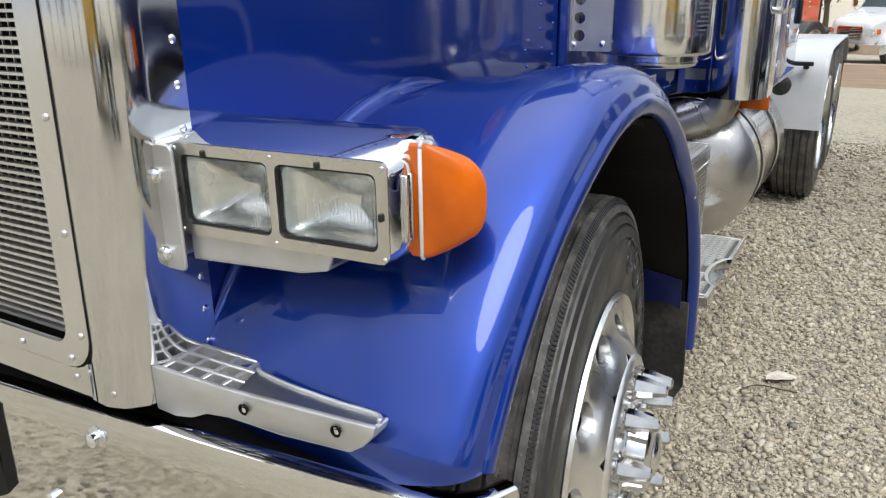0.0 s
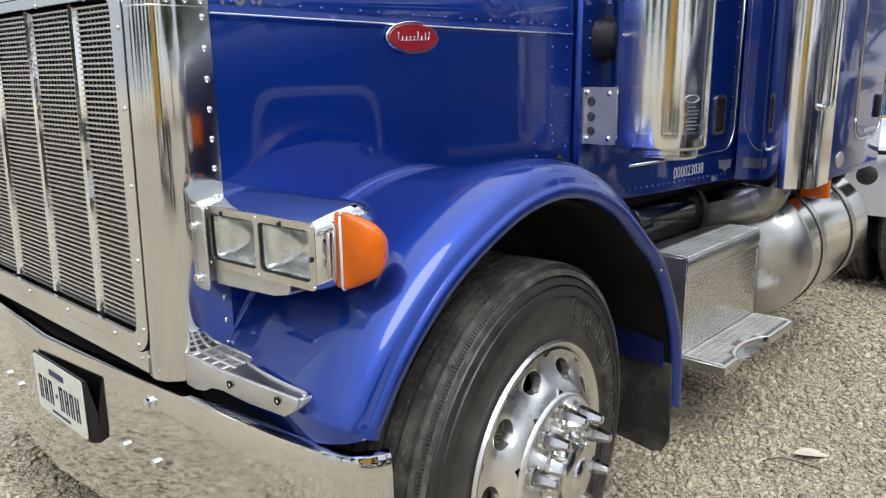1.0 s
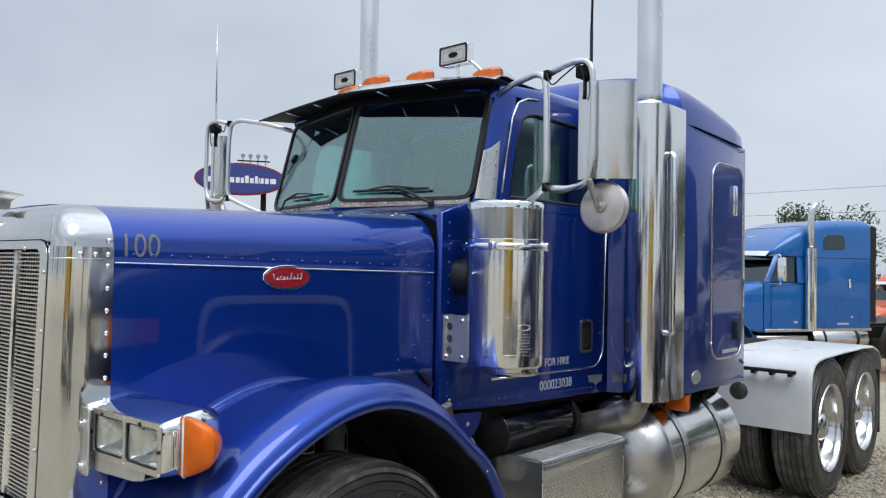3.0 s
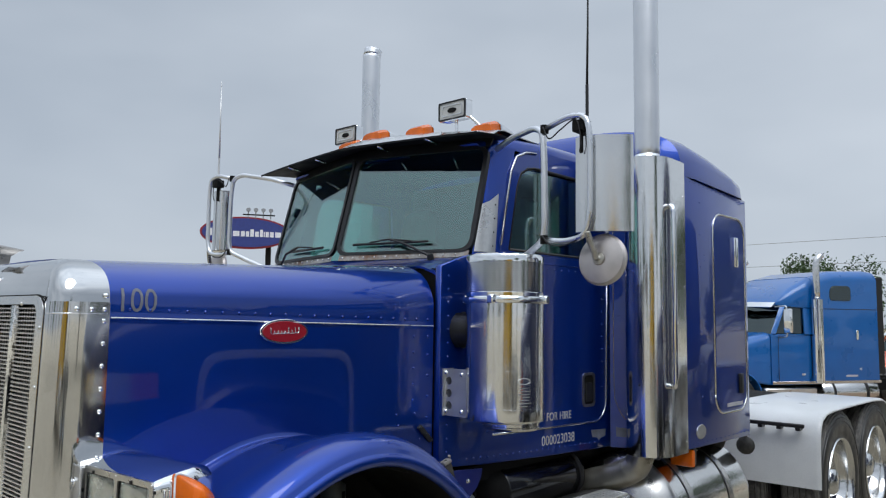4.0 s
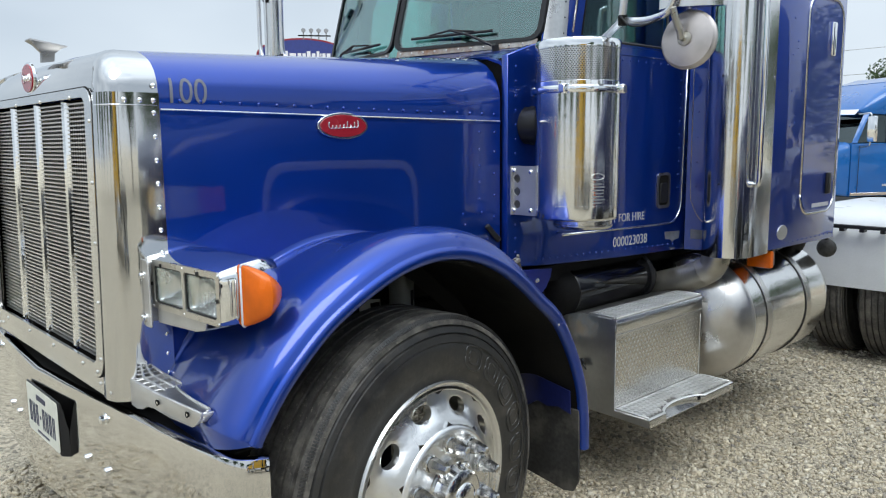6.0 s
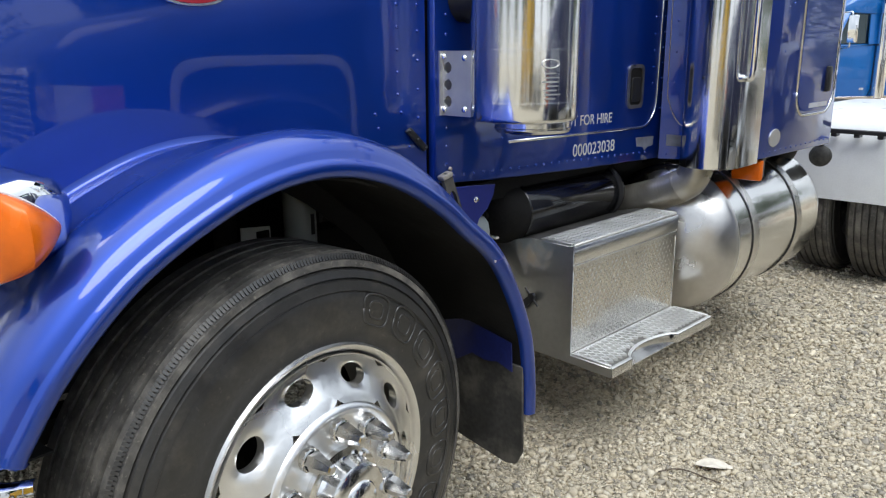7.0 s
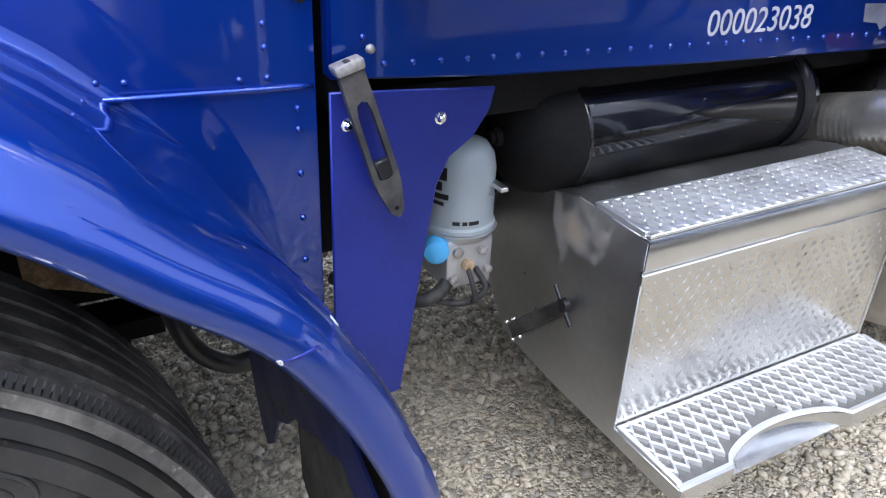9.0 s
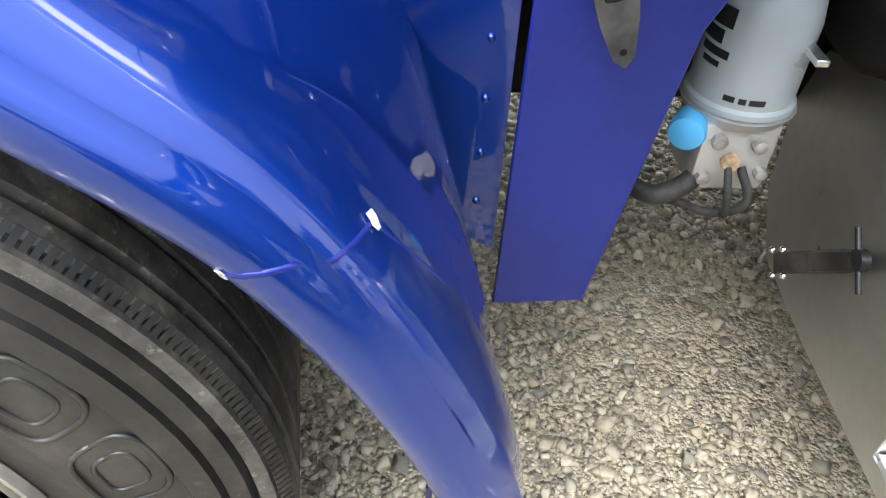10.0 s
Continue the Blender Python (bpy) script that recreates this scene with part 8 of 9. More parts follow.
def parked_truck(name, paint, label, m, high=0.0, fender=None, chrome_nose=False, trim=False):
    """A conventional sleeper truck, nose towards -y, its front axle at the origin."""
    t = new(name)
    tagged(t, label, "truck", "parked trucks in the lot")
    t.empty_display_size = 0.3

    def sec(y, w, z0, z1, r, rb=0.05):
        return [(x, y, z) for x, z in rounded(-w, z0, w, z1, [rb, rb, r, r], 5)]

    # hood and cab body
    bm = B()
    rows = [sec(-0.95, 0.62, 0.75, 1.25, 0.12), sec(-0.92, 0.72, 0.70, 1.38, 0.16), sec(-0.75, 0.82, 0.68, 1.52, 0.2), sec(-0.3, 0.90, 0.95, 1.62, 0.22), sec(0.2, 0.94, 0.95, 1.72, 0.22), sec(0.62, 0.98, 0.85, 1.80, 0.2), sec(0.95, 1.0, 0.80, 1.88, 0.16)]
    loft(bm, rows, close=True, cap=True)
    part("hood", bm, paint, t)
    bm = B()
    rows = [sec(0.96, 1.02, 0.80, 1.86, 0.05), sec(2.05, 1.04, 0.80, 1.86, 0.05)]
    loft(bm, rows, close=True, cap=True)
    part("cab", bm, paint, t)
    # posts and roof leave the glass open
    for s in (1, -1):
        bm = B()
        loft(bm, [[(s * 0.98, 0.98, 1.85), (s * 1.02, 1.08, 1.85)], [(s * 0.86, 1.36, 2.48), (s * 0.92, 1.44, 2.48)]], thick=0.03)
        loft(bm, [[(s * 1.03, 1.80, 1.85), (s * 1.03, 2.06, 1.85)], [(s * 0.95, 1.84, 2.48), (s * 0.97, 2.06, 2.48)]], thick=0.03)
        part("post", bm, paint, t)
        bm = B()
        plate(bm, [(s * 1.01, 1.09, 1.87), (s * 1.01, 1.80, 1.87), (s * 0.95, 1.84, 2.44), (s * 0.92, 1.44, 2.44)], (-s * 0.01, 0, 0))
        part("side_window", bm, GLASS_DARK, t)
        bm = B()
        plate(bm, [(s * 1.045, y, z + high * 0.5) for y, z in rounded(2.50, 2.52, 3.08, 2.84, [0.08, 0.06, 0.10, 0.14], 4)], (s * 0.012, 0, 0), 0.004)
        part("sleeper_window", bm, GLASS_DARK, t)
        bm = B()
        box(bm, (min(s * 1.052, s * 1.062), 3.2, 1.75), (max(s * 1.052, s * 1.062), 3.26, 1.95), 0.004)
        part("hatch_latch", bm, CHROME, t)
        bm = B()
        tube(bm, [(s * 1.046, y, z) for y, z in ((1.12, 0.86), (1.12, 1.82), (1.98, 1.84), (1.98, 1.0), (1.9, 0.86))], 0.006, 5)
        part("door_seam", bm, BLACK, t)
        bm = B()
        tube(bm, [(s * 1.0475, y, 2.40) for y in (2.2, 3.0, 3.8)], 0.006, 5)
        part("body_seam", bm, BLACK, t)
        for y, z, w in ((1.76, 1.02, 0.05), (3.05, 0.98, 0.16), (3.30, 1.12, 0.03)):
            bm = B()
            box(bm, (min(s * 1.046, s * 1.049), y - w, z - 0.02), (max(s * 1.046, s * 1.049), y + w, z + 0.02))
            part("sticker", bm, LETTER, t)
        # mirror
        bm = B()
        box(bm, (s * 1.32 - 0.10, 1.10, 1.88), (s * 1.32 + 0.10, 1.18, 2.38), 0.03, 2)
        mir = part("mirror", bm, CHROME, t)
        bm = B()
        tube(bm, bend_path([(s * 0.98, 1.12, 2.42), (s * 1.3, 1.12, 2.44), (s * 1.3, 1.12, 1.8), (s * 1.02, 1.15, 1.78)], 0.06), 0.015, 6)
        part("mirror_arm", bm, STONE_GREY, mir)
        # stack with guard
        bm = B()
        tube(bm, smooth_path([(s * 1.15, 2.06, 2.5 + high), (s * 1.15, 2.06, 3.1 + high), (s * 1.15, 2.09, 3.3 + high), (s * 1.15, 2.20, 3.42 + high)], 5), 0.068, 14)
        st = part("exhaust_stack", bm, ALU, t)
        bm = B()
        lathe(bm, (s * 1.15, 2.06, 0.85), (0, 0, 1), [(0, 0.115), (1.62 + high, 0.115), (1.64 + high, 0.07)], 20, True, True)
        part("stack_guard", bm, CHROME, st)
        # headlight and amber marker
        bm = B()
        loft(bm, [[(s * 0.60, -0.99, 1.02), (s * 0.60, -0.98, 1.2)], [(s * 0.78, -0.93, 1.0), (s * 0.78, -0.92, 1.21)], [(s * 0.86, -0.75, 1.02), (s * 0.85, -0.75, 1.2)]], thick=0.02)
        part("headlight", bm, LAMP_REFL, t)
        bm = B()
        loft(bm, [[(s * 0.862, -0.76, 1.03), (s * 0.852, -0.76, 1.2)], [(s * 0.90, -0.60, 1.04), (s * 0.89, -0.60, 1.2)]], thick=0.02)
        part("side_lamp", bm, AMBER, t)
        # front fender
        bm = B()
        rows = []
        for a in np.linspace(-10, 190, 19):
            c, v = math.cos(radians(a)), math.sin(radians(a))
            rows.append([(s * 0.80, -0.62 * c, 0.52 + 0.66 * v + 0.05), (s * 1.10, -0.62 * c, 0.52 + 0.64 * v), (s * 1.18, -0.60 * c, 0.52 + 0.60 * v), (s * 1.19, -0.58 * c, 0.52 + 0.57 * v)])
        loft(bm, rows, thick=0.01)
        fd = part("fender", bm, paint, t)
        # squared white arch, added only for its reflection in the hood
        if trim:
            bm = B()
            rows = []
            for a in np.linspace(-5, 185, 25):
                c, v = math.cos(radians(a)), math.sin(radians(a))
                c, v = math.copysign(abs(c) ** 0.28, c), math.copysign(abs(v) ** 0.28, v)
                rows.append([(s * 1.19, -0.475 * c, 0.62 + 0.735 * v), (s * 1.20, -0.465 * c, 0.62 + 0.72 * v), (s * 1.20, -0.435 * c, 0.62 + 0.68 * v)])
            loft(bm, rows, thick=0.006)
            part("fender_trim", bm, WHITE, fd)
        # tank and skirt strip
        bm = B()
        lathe(bm, (s * 0.82, 0, 0.62), (0, 1, 0), [(2.2, 0.02), (2.22, 0.28), (2.26, 0.31), (3.7, 0.31), (3.74, 0.28), (3.76, 0.02)], 28, True, True)
        tk = part("fuel_tank", bm, ALU, t)
        for y in (2.5, 3.4):
            bm = B()
            lathe(bm, (s * 0.82, y, 0.62), (0, 1, 0), [(-0.03, 0.312), (-0.03, 0.318), (0.03, 0.318), (0.03, 0.312)], 28)
            part("tank_strap", bm, BLACK, tk)
        bm = B()
        box(bm, (min(s * 1.045, s * 1.06), 0.95, 0.82), (max(s * 1.045, s * 1.06), 3.85, 0.88), 0.003)
        part("sill_strip", bm, ALU, t)
        bm = B()
        box(bm, (min(s * 0.72, s * 1.05), 0.78, 0.38), (max(s * 0.72, s * 1.05), 2.1, 0.74), 0.02)
        part("step_box", bm, ALU_DULL, t)
        place_wheels = [(0.0, False), (5.1, True), (6.4, True)]
        for y, dual in place_wheels:
            mm = Matrix.Translation((s * (1.17 if dual else 1.12), y, 0.5)) @ (Matrix.Identity(4) if s > 0 else Matrix.Rotation(math.pi, 4, "Z"))
            w = place("wheel", DUAL if dual else (DARK_DISC if trim else DISC), None, t, m=mm)
            place("tyre", TYRE, None, w)
            if dual:
                place("inner_tyre", TYRE, None, w, m=Matrix.Translation((-0.33, 0, 0)))
        bm = B()
        box(bm, (min(s * 0.36, s * 0.44), -0.9, 0.6), (max(s * 0.36, s * 0.44), 7.4, 0.86), 0.005)
        part("frame_rail", bm, CHASSIS, t)
        if fender is not None:
            bm = B()
            rows = []
            for y, z in ((4.42, 0.55), (4.43, 0.85), (4.48, 1.0), (4.6, 1.08), (4.9, 1.11), (6.6, 1.11), (6.9, 1.07), (7.02, 0.95), (7.05, 0.6)):
                rows.append([(s * 0.5, y, z), (s * 1.16, y, z), (s * 1.19, y, z - 0.02), (s * 1.19, y, z - 0.05)])
            loft(bm, rows, thick=0.01)
            part("rear_fender", bm, fender, t)
    # windshield, roof with its fairing, sleeper
    bm = B()
    loft(bm, [[(-0.96, 1.0, 1.86), (0, 0.92, 1.88), (0.96, 1.0, 1.86)], [(-0.84, 1.38, 2.46), (0, 1.28, 2.48), (0.84, 1.38, 2.46)]], thick=0.008)
    part("windshield", bm, GLASS_DARK, t)
    bm = B()
    rows = []
    for y, w, z0, z1 in ((1.24, 0.86, 2.46, 2.52), (1.34, 0.93, 2.44, 2.62), (1.6, 0.98, 2.42, 2.78 + high * 0.4), (2.0, 1.02, 2.40, 2.95 + high * 0.75), (2.08, 1.03, 2.40, 2.98 + high * 0.8)):
        rows.append(sec(y, w, z0, z1, min(0.22, (z1 - z0) * 0.48), 0.02))
    loft(bm, rows, close=True, cap=True)
    part("cab_roof", bm, paint, t)
    bm = B()
    rows = [sec(2.085, 1.04, 0.85, 2.99 + high * 0.8, 0.25), sec(2.6, 1.045, 0.85, 3.10 + high, 0.25), sec(3.6, 1.045, 0.85, 3.14 + high, 0.25), sec(3.82, 1.04, 0.85, 3.12 + high, 0.24), sec(3.86, 1.0, 0.9, 3.06 + high, 0.22)]
    loft(bm, rows, close=True, cap=True)
    part("sleeper", bm, paint, t)
    bm = B()
    box(bm, (-0.9, 3.88, 1.0), (-0.88, 4.15, 3.0 + high), 0.005)
    box(bm, (0.88, 3.88, 1.0), (0.9, 4.15, 3.0 + high), 0.005)
    part("fairing", bm, BLACK, t)["kind"] = "stuff"
    bm = B()
    loft(bm, [[(-0.86, 1.22, 2.52), (0, 1.12, 2.54), (0.86, 1.22, 2.52)], [(-0.88, 1.10, 2.42), (0, 0.98, 2.44), (0.88, 1.10, 2.42)]], thick=0.01)
    part("visor", bm, CHROME, t)
    # grille, bumper
    bm = B()
    plate(bm, [(x, -0.965, z) for x, z in rounded(-0.48, 0.82, 0.48, 1.3, 0.06, 4)], (0, -0.03, 0), 0.006)
    gr = part("grille", bm, CHROME, t)
    for k in range(8):
        bm = B()
        box(bm, (-0.44, -1.004, 0.86 + 0.052 * k), (0.44, -0.994, 0.89 + 0.052 * k))
        part("grille_slot", bm, BLACK, gr)
    bm = B()
    rows = []
    for x, y in ((-1.15, -0.62), (-1.1, -0.85), (-0.9, -1.0), (-0.5, -1.06), (0, -1.07), (0.5, -1.06), (0.9, -1.0), (1.1, -0.85), (1.15, -0.62)):
        rows.append([(x * 0.98, y + 0.05, 0.72), (x, y, 0.70), (x, y, 0.38), (x * 0.98, y + 0.05, 0.36)])
    loft(bm, rows, thick=0.01)
    part("bumper", bm, CHROME if chrome_nose else paint, t)
    bm = B()
    box(bm, (-0.5, -0.85, 0.55), (0.5, 1.8, 0.95))
    part("engine", bm, CHASSIS, t)
    t.matrix_basis = m
    return t


P_BLUE = paint_of("bright_blue_paint", (0.004, 0.105, 0.37))
P_ORANGE = paint_of("orange_paint", (0.62, 0.09, 0.012))
P_WHITE = paint_of("white_truck_paint", (0.72, 0.73, 0.74))
P_NAVY = paint_of("navy_paint", (0.010, 0.014, 0.06))
P_YELLOW = paint_of("yellow_paint", (0.65, 0.38, 0.02))


def spot(x, y, turn):
    return Matrix.Translation((x, y, ground_z(x, y))) @ Matrix.Rotation(radians(turn), 4, "Z")


parked_truck("parked_truck", P_BLUE, "bright blue sleeper truck with chrome stack, parked behind", spot(-4.35, 14.5, -29), high=0.12)
parked_truck("parked_truck", P_ORANGE, "orange sleeper truck with chrome visor, parked in the row", spot(-3.9, 27.4, -30), chrome_nose=True)
parked_truck("parked_truck", P_WHITE, "white truck with a bright grille at the lot's far side", spot(0.5, 30.5, -30), chrome_nose=True)
parked_truck("parked_truck", P_WHITE, "white truck with a bright grille at the lot's far side", spot(3.6, 32.0, -30))
# out of view: added for the arch it reflects in the hood's side
parked_truck("parked_truck", P_NAVY, "unseen navy truck alongside, added so its white arch mirrors in the hood", spot(4.3, 1.42, 0), fender=WHITE, trim=True)
parked_truck("parked_truck", P_YELLOW, "yellow truck parked opposite", spot(8.6, -8.6, -4))
parked_truck("parked_truck", P_WHITE, "white truck parked opposite the sleeper", spot(9.5, 7.0, 4))

# ---- brown dirt track across the lot ----
DIRT = material("brown_dirt", (0.27, 0.185, 0.115), 0.95, vary=0.2, scale=1.2, grain=0.15, grain_scale=40, bump=0.01)
bm = B()
loft(bm, [[(x, y, ground_z(x, y) + 0.004) for x in (-60, -20, -8, 0, 8, 20, 60)] for y in (15.5, 18, 22, 26, 28)])
tagged(part("road", bm, DIRT), "brown packed dirt track across the gravel", "road", kind="structure")


# ---- sign ----
def build_sign():
    c = Vector((-34.9, 22.75, 6.35))
    eye = Vector((2.7, -1.5, 1.5))
    d = (eye - c)
    d.z = 0
    d.normalize()
    u = Vector((-d.y, d.x, 0))
    t = thing("sign_board", (c.x, c.y, ground_z(c.x, c.y)), "oval blue roadside sign with pale lettering bars on posts", "sign")

    def oval(a, b, off):
        return [c + u * (a * math.cos(q)) + Vector((0, 0, b * math.sin(q))) + d * off for q in np.linspace(0, 2 * math.pi, 49)[:-1]]

    bm = B()
    plate(bm, oval(2.52, 0.92, 0), -d * 0.3)
    part("rim", bm, material("sign_rim", (0.25, 0.02, 0.03), 0.5), t)
    bm = B()
    plate(bm, oval(2.40, 0.82, 0.01), d * 0.03)
    part("face", bm, material("sign_blue", (0.035, 0.05, 0.22), 0.5), t)
    mat = material("sign_white", (0.75, 0.75, 0.78), 0.5)
    x = -2.02
    for k, w in enumerate((0.20, 0.22, 0.26, 0.24, 0.26, 0.44, 0.26, 0.22, 0.25, 0.26, 0.20, 0.08, 0.22, 0.26, 0.40)):
        h = 0.42 if k in (0, 4, 8, 10) else 0.30
        bm = B()
        q = c + u * (x + w / 2) + d * 0.045
        plate(bm, [q - u * w * 0.4 + Vector((0, 0, -0.22)), q + u * w * 0.4 + Vector((0, 0, -0.22)), q + u * w * 0.4 + Vector((0, 0, h - 0.22)), q - u * w * 0.4 + Vector((0, 0, h - 0.22))], d * 0.01)
        part("bar", bm, mat, t)
        x += w + 0.018
    for k in (-1, 1):
        bm = B()
        rod(bm, c + u * k * 1.3 - d * 0.5 + Vector((0, 0, -9)), c + u * k * 1.3 - d * 0.5 + Vector((0, 0, 0.4)), 0.16)
        part("post", bm, CHASSIS, t)
    for k in range(4):
        bm = B()
        q = c + u * (0.1 + 0.42 * k) + Vector((0, 0, 1.32))
        lathe(bm, q, d + Vector((0, 0, 0.5)), [(-0.15, 0.04), (0.0, 0.12), (0.05, 0.13)], 12, True, True)
        rod(bm, q, q - Vector((0, 0, 0.5)), 0.03)
        part("flood_lamp", bm, INTERIOR, t)
    bm = B()
    q = c + Vector((0, 0, 1.05))
    rod(bm, q - u * 0.2, q + u * 1.6, 0.04)
    part("lamp_rail", bm, CHASSIS, t)


build_sign()


# ---- trees ----
LEAF = material("tree_leaves", (0.05, 0.085, 0.028), 0.6, vary=0.4, scale=0.6, island=0.4, spec=0.3)
BARK = material("bark", (0.10, 0.08, 0.06), 0.9, vary=0.3, scale=6, grain=0.2)


def build_tree(name, h, w, seed, label):
    rng = random.Random(seed)
    t = new(name)
    tagged(t, label, "tree", "trees round the lot")
    bm = B()
    tube(bm, smooth_path([(0, 0, -0.5), (0.1, 0.05, h * 0.2), (-0.05, 0.1, h * 0.45), (0.1, 0, h * 0.8)], 5), [0.03 * h * (1 - 0.045 * k) for k in range(16)], 8)
    tips = []
    for k in range(11):
        a = rng.uniform(0, 6.28)
        z = h * rng.uniform(0.25, 0.6)
        tip = Vector((math.cos(a) * w * rng.uniform(0.4, 0.85), math.sin(a) * w * rng.uniform(0.4, 0.85), z + h * rng.uniform(0.1, 0.35)))
        tube(bm, smooth_path([(0, 0, z), Vector((tip.x * 0.5, tip.y * 0.5, z + (tip.z - z) * 0.6)), tip], 4), [0.010 * h * (1 - 0.09 * q) for q in range(9)], 6)
        tips.append(tip)
    part("trunk", bm, BARK, t)
    verts, faces = [], []
    clumps = [(tp, w * rng.uniform(0.22, 0.4)) for tp in tips] + [(Vector((rng.gauss(0, w * 0.4), rng.gauss(0, w * 0.4), h * rng.uniform(0.5, 0.93))), w * rng.uniform(0.2, 0.38)) for _ in range(22)]
    for c, r in clumps:
        for _ in range(430):
            d = Vector((rng.gauss(0, 1), rng.gauss(0, 1), rng.gauss(0, 0.8))).normalized() * r * rng.uniform(0.55, 1.05)
            p = c + d
            s = h * rng.uniform(0.007, 0.014)
            u = Vector((rng.uniform(-1, 1), rng.uniform(-1, 1), rng.uniform(-1, 1))).normalized()
            v = u.cross(Vector((rng.uniform(-1, 1), rng.uniform(-1, 1), rng.uniform(-1, 1)))).normalized()
            b = len(verts)
            verts += [p - u * s, p + v * s * 0.5, p + u * s, p - v * s * 0.5]
            faces.append((b, b + 1, b + 2, b + 3))
    me = bpy.data.meshes.new("crown")
    me.from_pydata([tuple(v) for v in verts], [], faces)
    place("crown", me, LEAF, t)
    return t


tree_a = build_tree("tree", 7.0, 2.6, 3, "broad leafy green tree beyond the parked trucks")
tree_a.matrix_basis = spot(-9.0, 40.0, 0)
tree_b = build_tree("tree", 8.5, 3.4, 8, "tall dark green tree at the lot's edge")
tree_b.matrix_basis = spot(22.0, -6.0, 30)
rng = random.Random(5)
for x, y, k in ((9.5, 33, 1), (13, 30, 0), (17, 33, 1), (-16, 52, 0), (-3, 58, 1), (8, 56, 0), (16, 52, 1), (25, 45, 0), (24, 2, 1), (21, 8, 0), (24, 14, 1), (22, 21, 0), (25, 28, 1), (20, -13, 0), (18, -20, 1), (11, -24, 0), (4, -27, 1), (-4, -26, 0), (-12, -28, 1), (-22, -24, 0)):
    src = tree_a if k == 0 else tree_b
    copy_thing(src, spot(x, y, rng.uniform(0, 360)) @ Matrix.Diagonal((1, 1, rng.uniform(0.85, 1.15) * (0.6 if x > 15 or y < -10 else 1.0), 1)))


# ---- a limp flag on a pole by the sign ----
def build_flag():
    base, along = Vector((-24.02, 19.27, 0)), Vector((-0.62, -0.785, 0))
    foot = ground_z(base.x, base.y)
    t = thing("flag_pole", (base.x, base.y, foot), "pale metal flag pole with a limp red and white striped flag", "flag")
    bm = B()
    rod(bm, (base.x, base.y, foot), (base.x, base.y, 6.95), 0.055, 0.04)
    part("pole", bm, STONE_GREY, t)
    bm = B()
    bmesh.ops.create_icosphere(bm, subdivisions=2, radius=0.07)
    for v in bm.verts:
        v.co = v.co + Vector((base.x, base.y, 6.99))
    part("finial", bm, PEWTER, t)
    # the cloth hangs in folds: pale above, stripes of red and white below
    def width(z):
        return interp([(5.0, 0.62), (5.3, 0.60), (5.9, 0.36), (6.45, 0.06)], z)

    red = material("flag_red", (0.42, 0.07, 0.08), 0.9, vary=0.1)
    pale = material("flag_white", (0.60, 0.60, 0.62), 0.9, vary=0.1)
    dull = material("flag_canton", (0.30, 0.31, 0.36), 0.9, vary=0.2, scale=3)
    side = Vector((-along.y, along.x, 0))
    levels = [6.45, 5.85] + [5.85 - 0.85 * k / 8 for k in range(1, 9)]
    for k, (a, b) in enumerate(zip(levels, levels[1:])):
        bm = B()
        loft(bm, [[base + along * (0.05 + width(z) * q) + side * (0.10 * math.sin(9 * q + z)) + Vector((0, 0, z - 0.25 * q)) for q in np.linspace(0, 1, 13)] for z in (a, (a + b) / 2, b)], thick=0.004)
        part("stripe" if k else "canton", bm, dull if k == 0 else (pale if k % 2 else red), t)


build_flag()


# ---- overhead wires far behind ----
bm = B()
for z in (6.1, 7.9):
    tube(bm, [(-60 + 10 * k, 60.0, z + 0.02 * (k - 5) ** 2 + 0.08 * k - 0.4) for k in range(11)], 0.018, 5)
tagged(part("overhead_wire", bm, PEWTER), "thin dark overhead wires behind the lot", "wire", kind="structure")


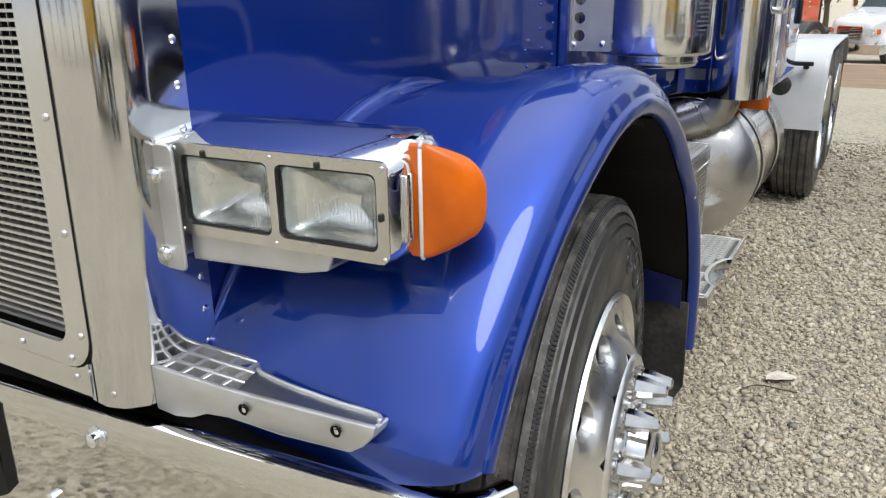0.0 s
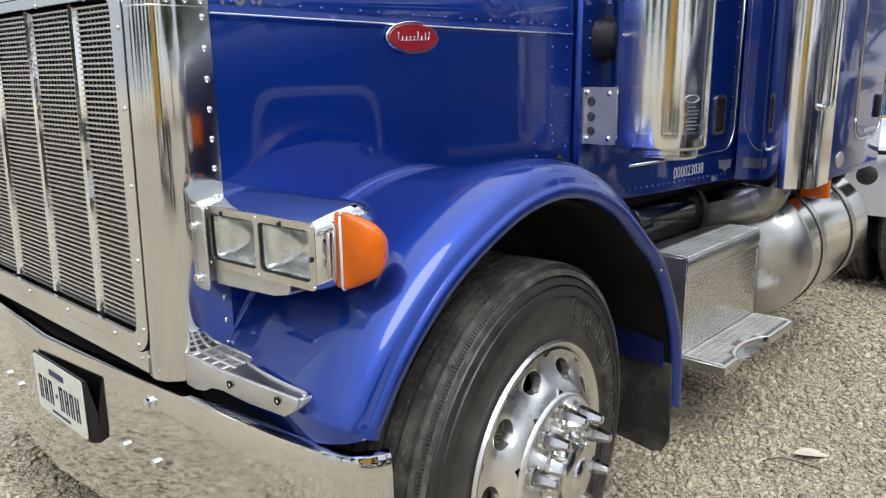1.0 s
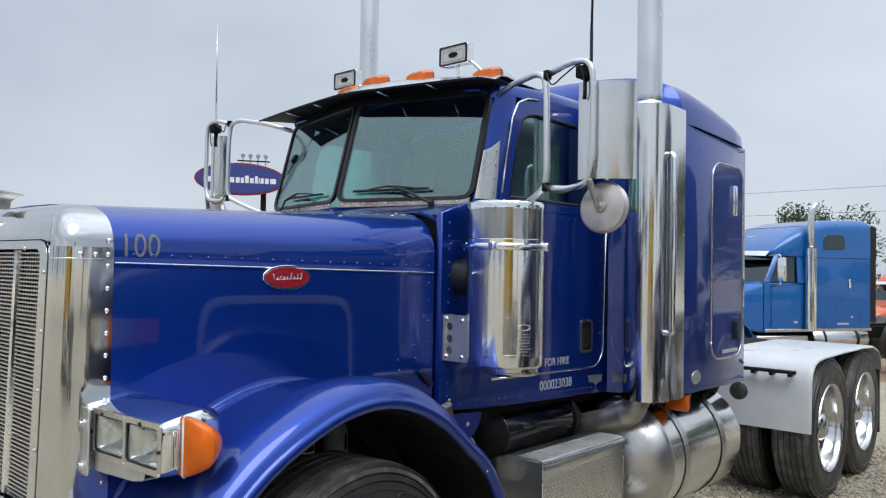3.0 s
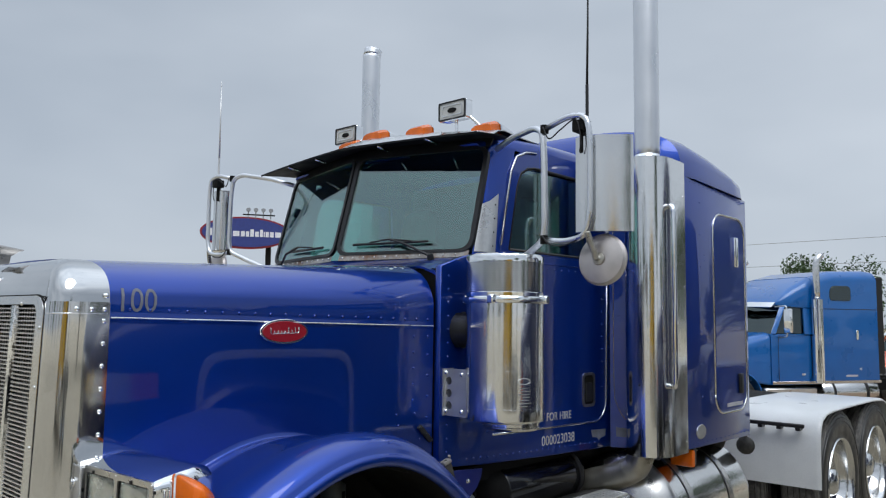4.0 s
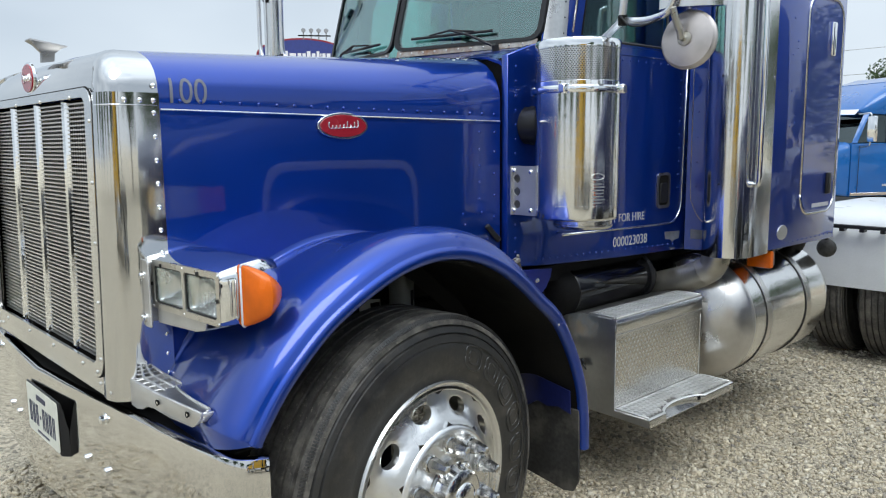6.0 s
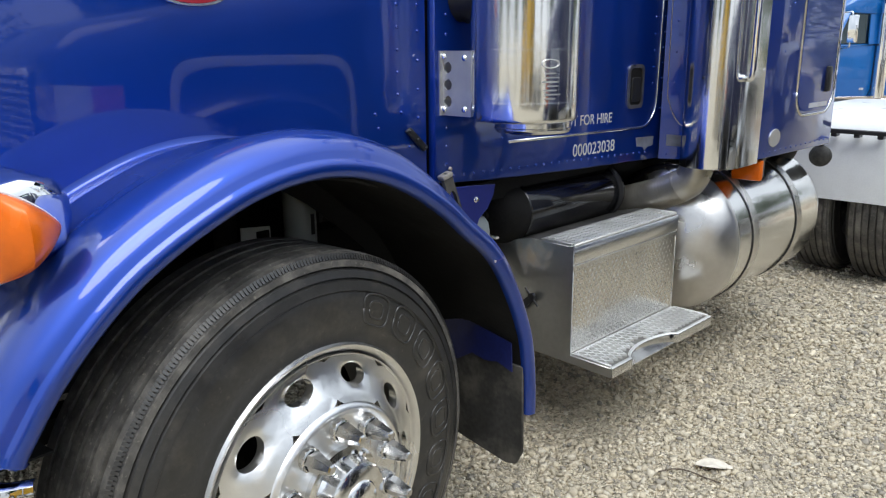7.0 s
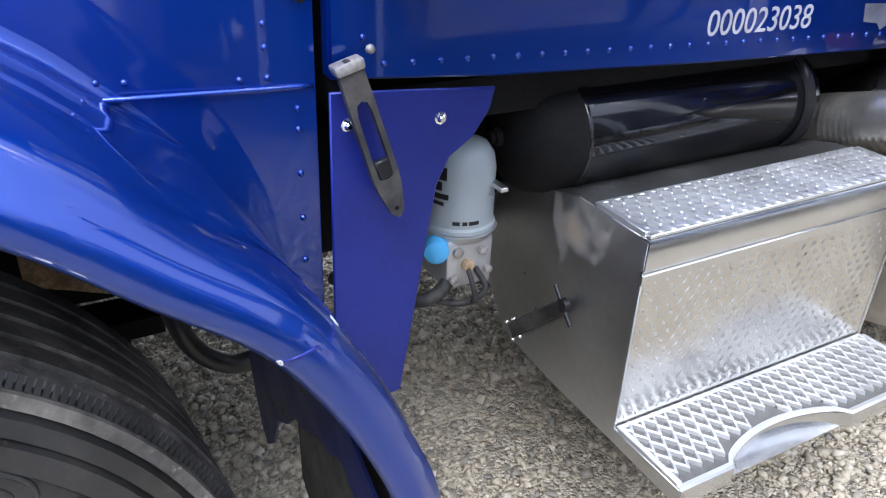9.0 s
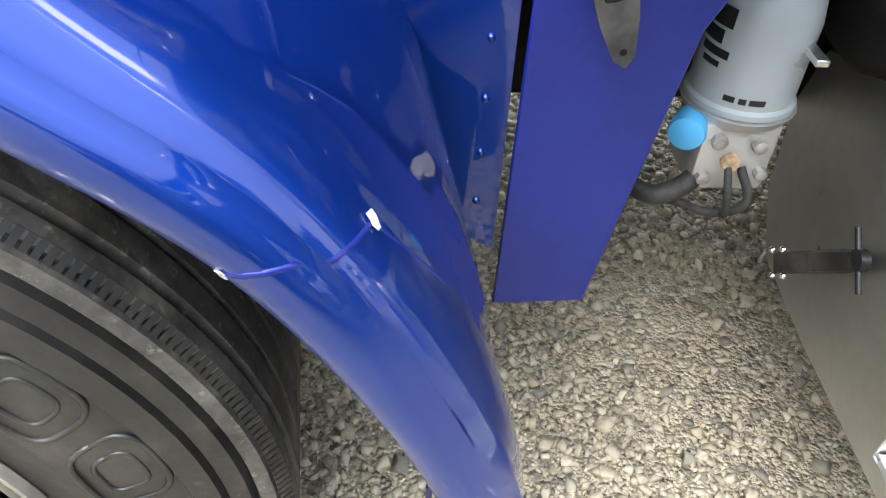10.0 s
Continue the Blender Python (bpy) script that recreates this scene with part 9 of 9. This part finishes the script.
# ---- gravel: loose limestone chips over the packed ground ----
def build_stones():
    rs = np.random.RandomState(4)
    cube = np.array([(-1, -1, -1), (1, -1, -1), (1, 1, -1), (-1, 1, -1), (-1, -1, 1), (1, -1, 1), (1, 1, 1), (-1, 1, 1)]) * 0.72
    tri = np.array([(0, 2, 1), (0, 3, 2), (4, 5, 6), (4, 6, 7), (0, 1, 5), (0, 5, 4), (1, 2, 6), (1, 6, 5), (2, 3, 7), (2, 7, 6), (3, 0, 4), (3, 4, 7)])
    spots = []
    for x0, x1, y0, y1, per, size in ((-0.6, 2.3, -0.4, 2.6, 9400, 0.0056), (-0.6, 2.6, 2.6, 3.8, 3600, 0.0085), (2.3, 4.2, -0.4, 4.5, 1500, 0.0098), (-0.6, 2.6, 3.8, 6.5, 1000, 0.0115), (-1.2, 1.8, -1.9, -0.4, 1000, 0.0115), (1.8, 4.5, 4.5, 9.0, 450, 0.014)):
        n = int((x1 - x0) * (y1 - y0) * per)
        sz = size * np.exp(rs.normal(0, 0.55, n))
        spots.append(np.c_[rs.uniform(x0, x1, n), rs.uniform(y0, y1, n), np.clip(sz, 0.0022, 0.018)])
    spots = np.concatenate(spots)
    # thin patches where packed dust shows between the chips
    bare = np.array([noise.noise((p[0] * 1.9, p[1] * 1.9, 3.0)) + 0.5 * noise.noise((p[0] * 5.0, p[1] * 5.0, 8.0)) for p in spots])
    spots = spots[rs.uniform(0, 1, len(spots)) > np.clip((bare - 0.05) * 2.2, 0, 0.72)]
    n = len(spots)
    jit = cube[None] * (1 + rs.uniform(-0.5, 0.25, (n, 8, 1))) + rs.uniform(-0.28, 0.28, (n, 8, 3))
    jit = jit * np.c_[np.ones(n), rs.uniform(0.5, 1.0, n), rs.uniform(0.4, 0.8, n)][:, None, :]
    a = rs.uniform(0, 6.283, n)
    b = rs.normal(0, 0.45, n)
    ca, sa, cb, sb = np.cos(a)[:, None], np.sin(a)[:, None], np.cos(b)[:, None], np.sin(b)[:, None]
    x, y, z = jit[..., 0], jit[..., 1], jit[..., 2]
    x, z = x * cb + z * sb, -x * sb + z * cb
    x, y = x * ca - y * sa, x * sa + y * ca
    v = np.stack([x, y, z], -1) * spots[:, None, 2:3]
    gz = np.array([ground_z(p[0], p[1]) for p in spots])
    v += np.c_[spots[:, :2], gz + spots[:, 2] * 0.28][:, None, :]
    f = (tri[None] + 8 * np.arange(n)[:, None, None]).reshape(-1, 3)
    me = bpy.data.meshes.new("gravel")
    v = v.reshape(-1, 3)
    me.vertices.add(len(v))
    me.vertices.foreach_set("co", v.ravel())
    me.loops.add(len(f) * 3)
    me.loops.foreach_set("vertex_index", f.ravel().astype(np.int32))
    me.polygons.add(len(f))
    me.polygons.foreach_set("loop_start", np.arange(0, len(f) * 3, 3, dtype=np.int32))
    me.update(calc_edges=True)
    ob = place("gravel", me, STONE)
    tagged(ob, "loose pale limestone gravel chips on the lot", "gravel", kind="stuff")


build_stones()


# ---- a fallen leaf and a twig ----
def build_litter():
    bm = B()
    rows = []
    for t in np.linspace(0, 1, 9):
        w = 0.030 * math.sin(math.pi * min(0.97, t + 0.03)) ** 0.7
        c = Vector((1.280 + 0.098 * t, 1.405 + 0.072 * t, 0.014 + 0.007 * math.sin(4 * t)))
        n = Vector((-0.6, 0.8, 0))
        rows.append([c - n * w + Vector((0, 0, 0.005)), c - n * w * 0.5, c, c + n * w * 0.5 + Vector((0, 0, 0.002)), c + n * w + Vector((0, 0, 0.007))])
    loft(bm, rows, thick=0.0012)
    tagged(part("fallen_leaf", bm, material("dry_leaf", (0.60, 0.55, 0.46), 0.8, vary=0.2, scale=30)), "pale dry fallen leaf lying on the gravel", "leaf")
    bm = B()
    tube(bm, smooth_path([(1.208, 1.284, 0.012), (1.245, 1.330, 0.018), (1.285, 1.352, 0.016), (1.34, 1.352, 0.016), (1.389, 1.363, 0.012)], 5), 0.0025, 6)
    tagged(part("twig", bm, BARK), "thin dark twig lying on the gravel", "twig")


build_litter()
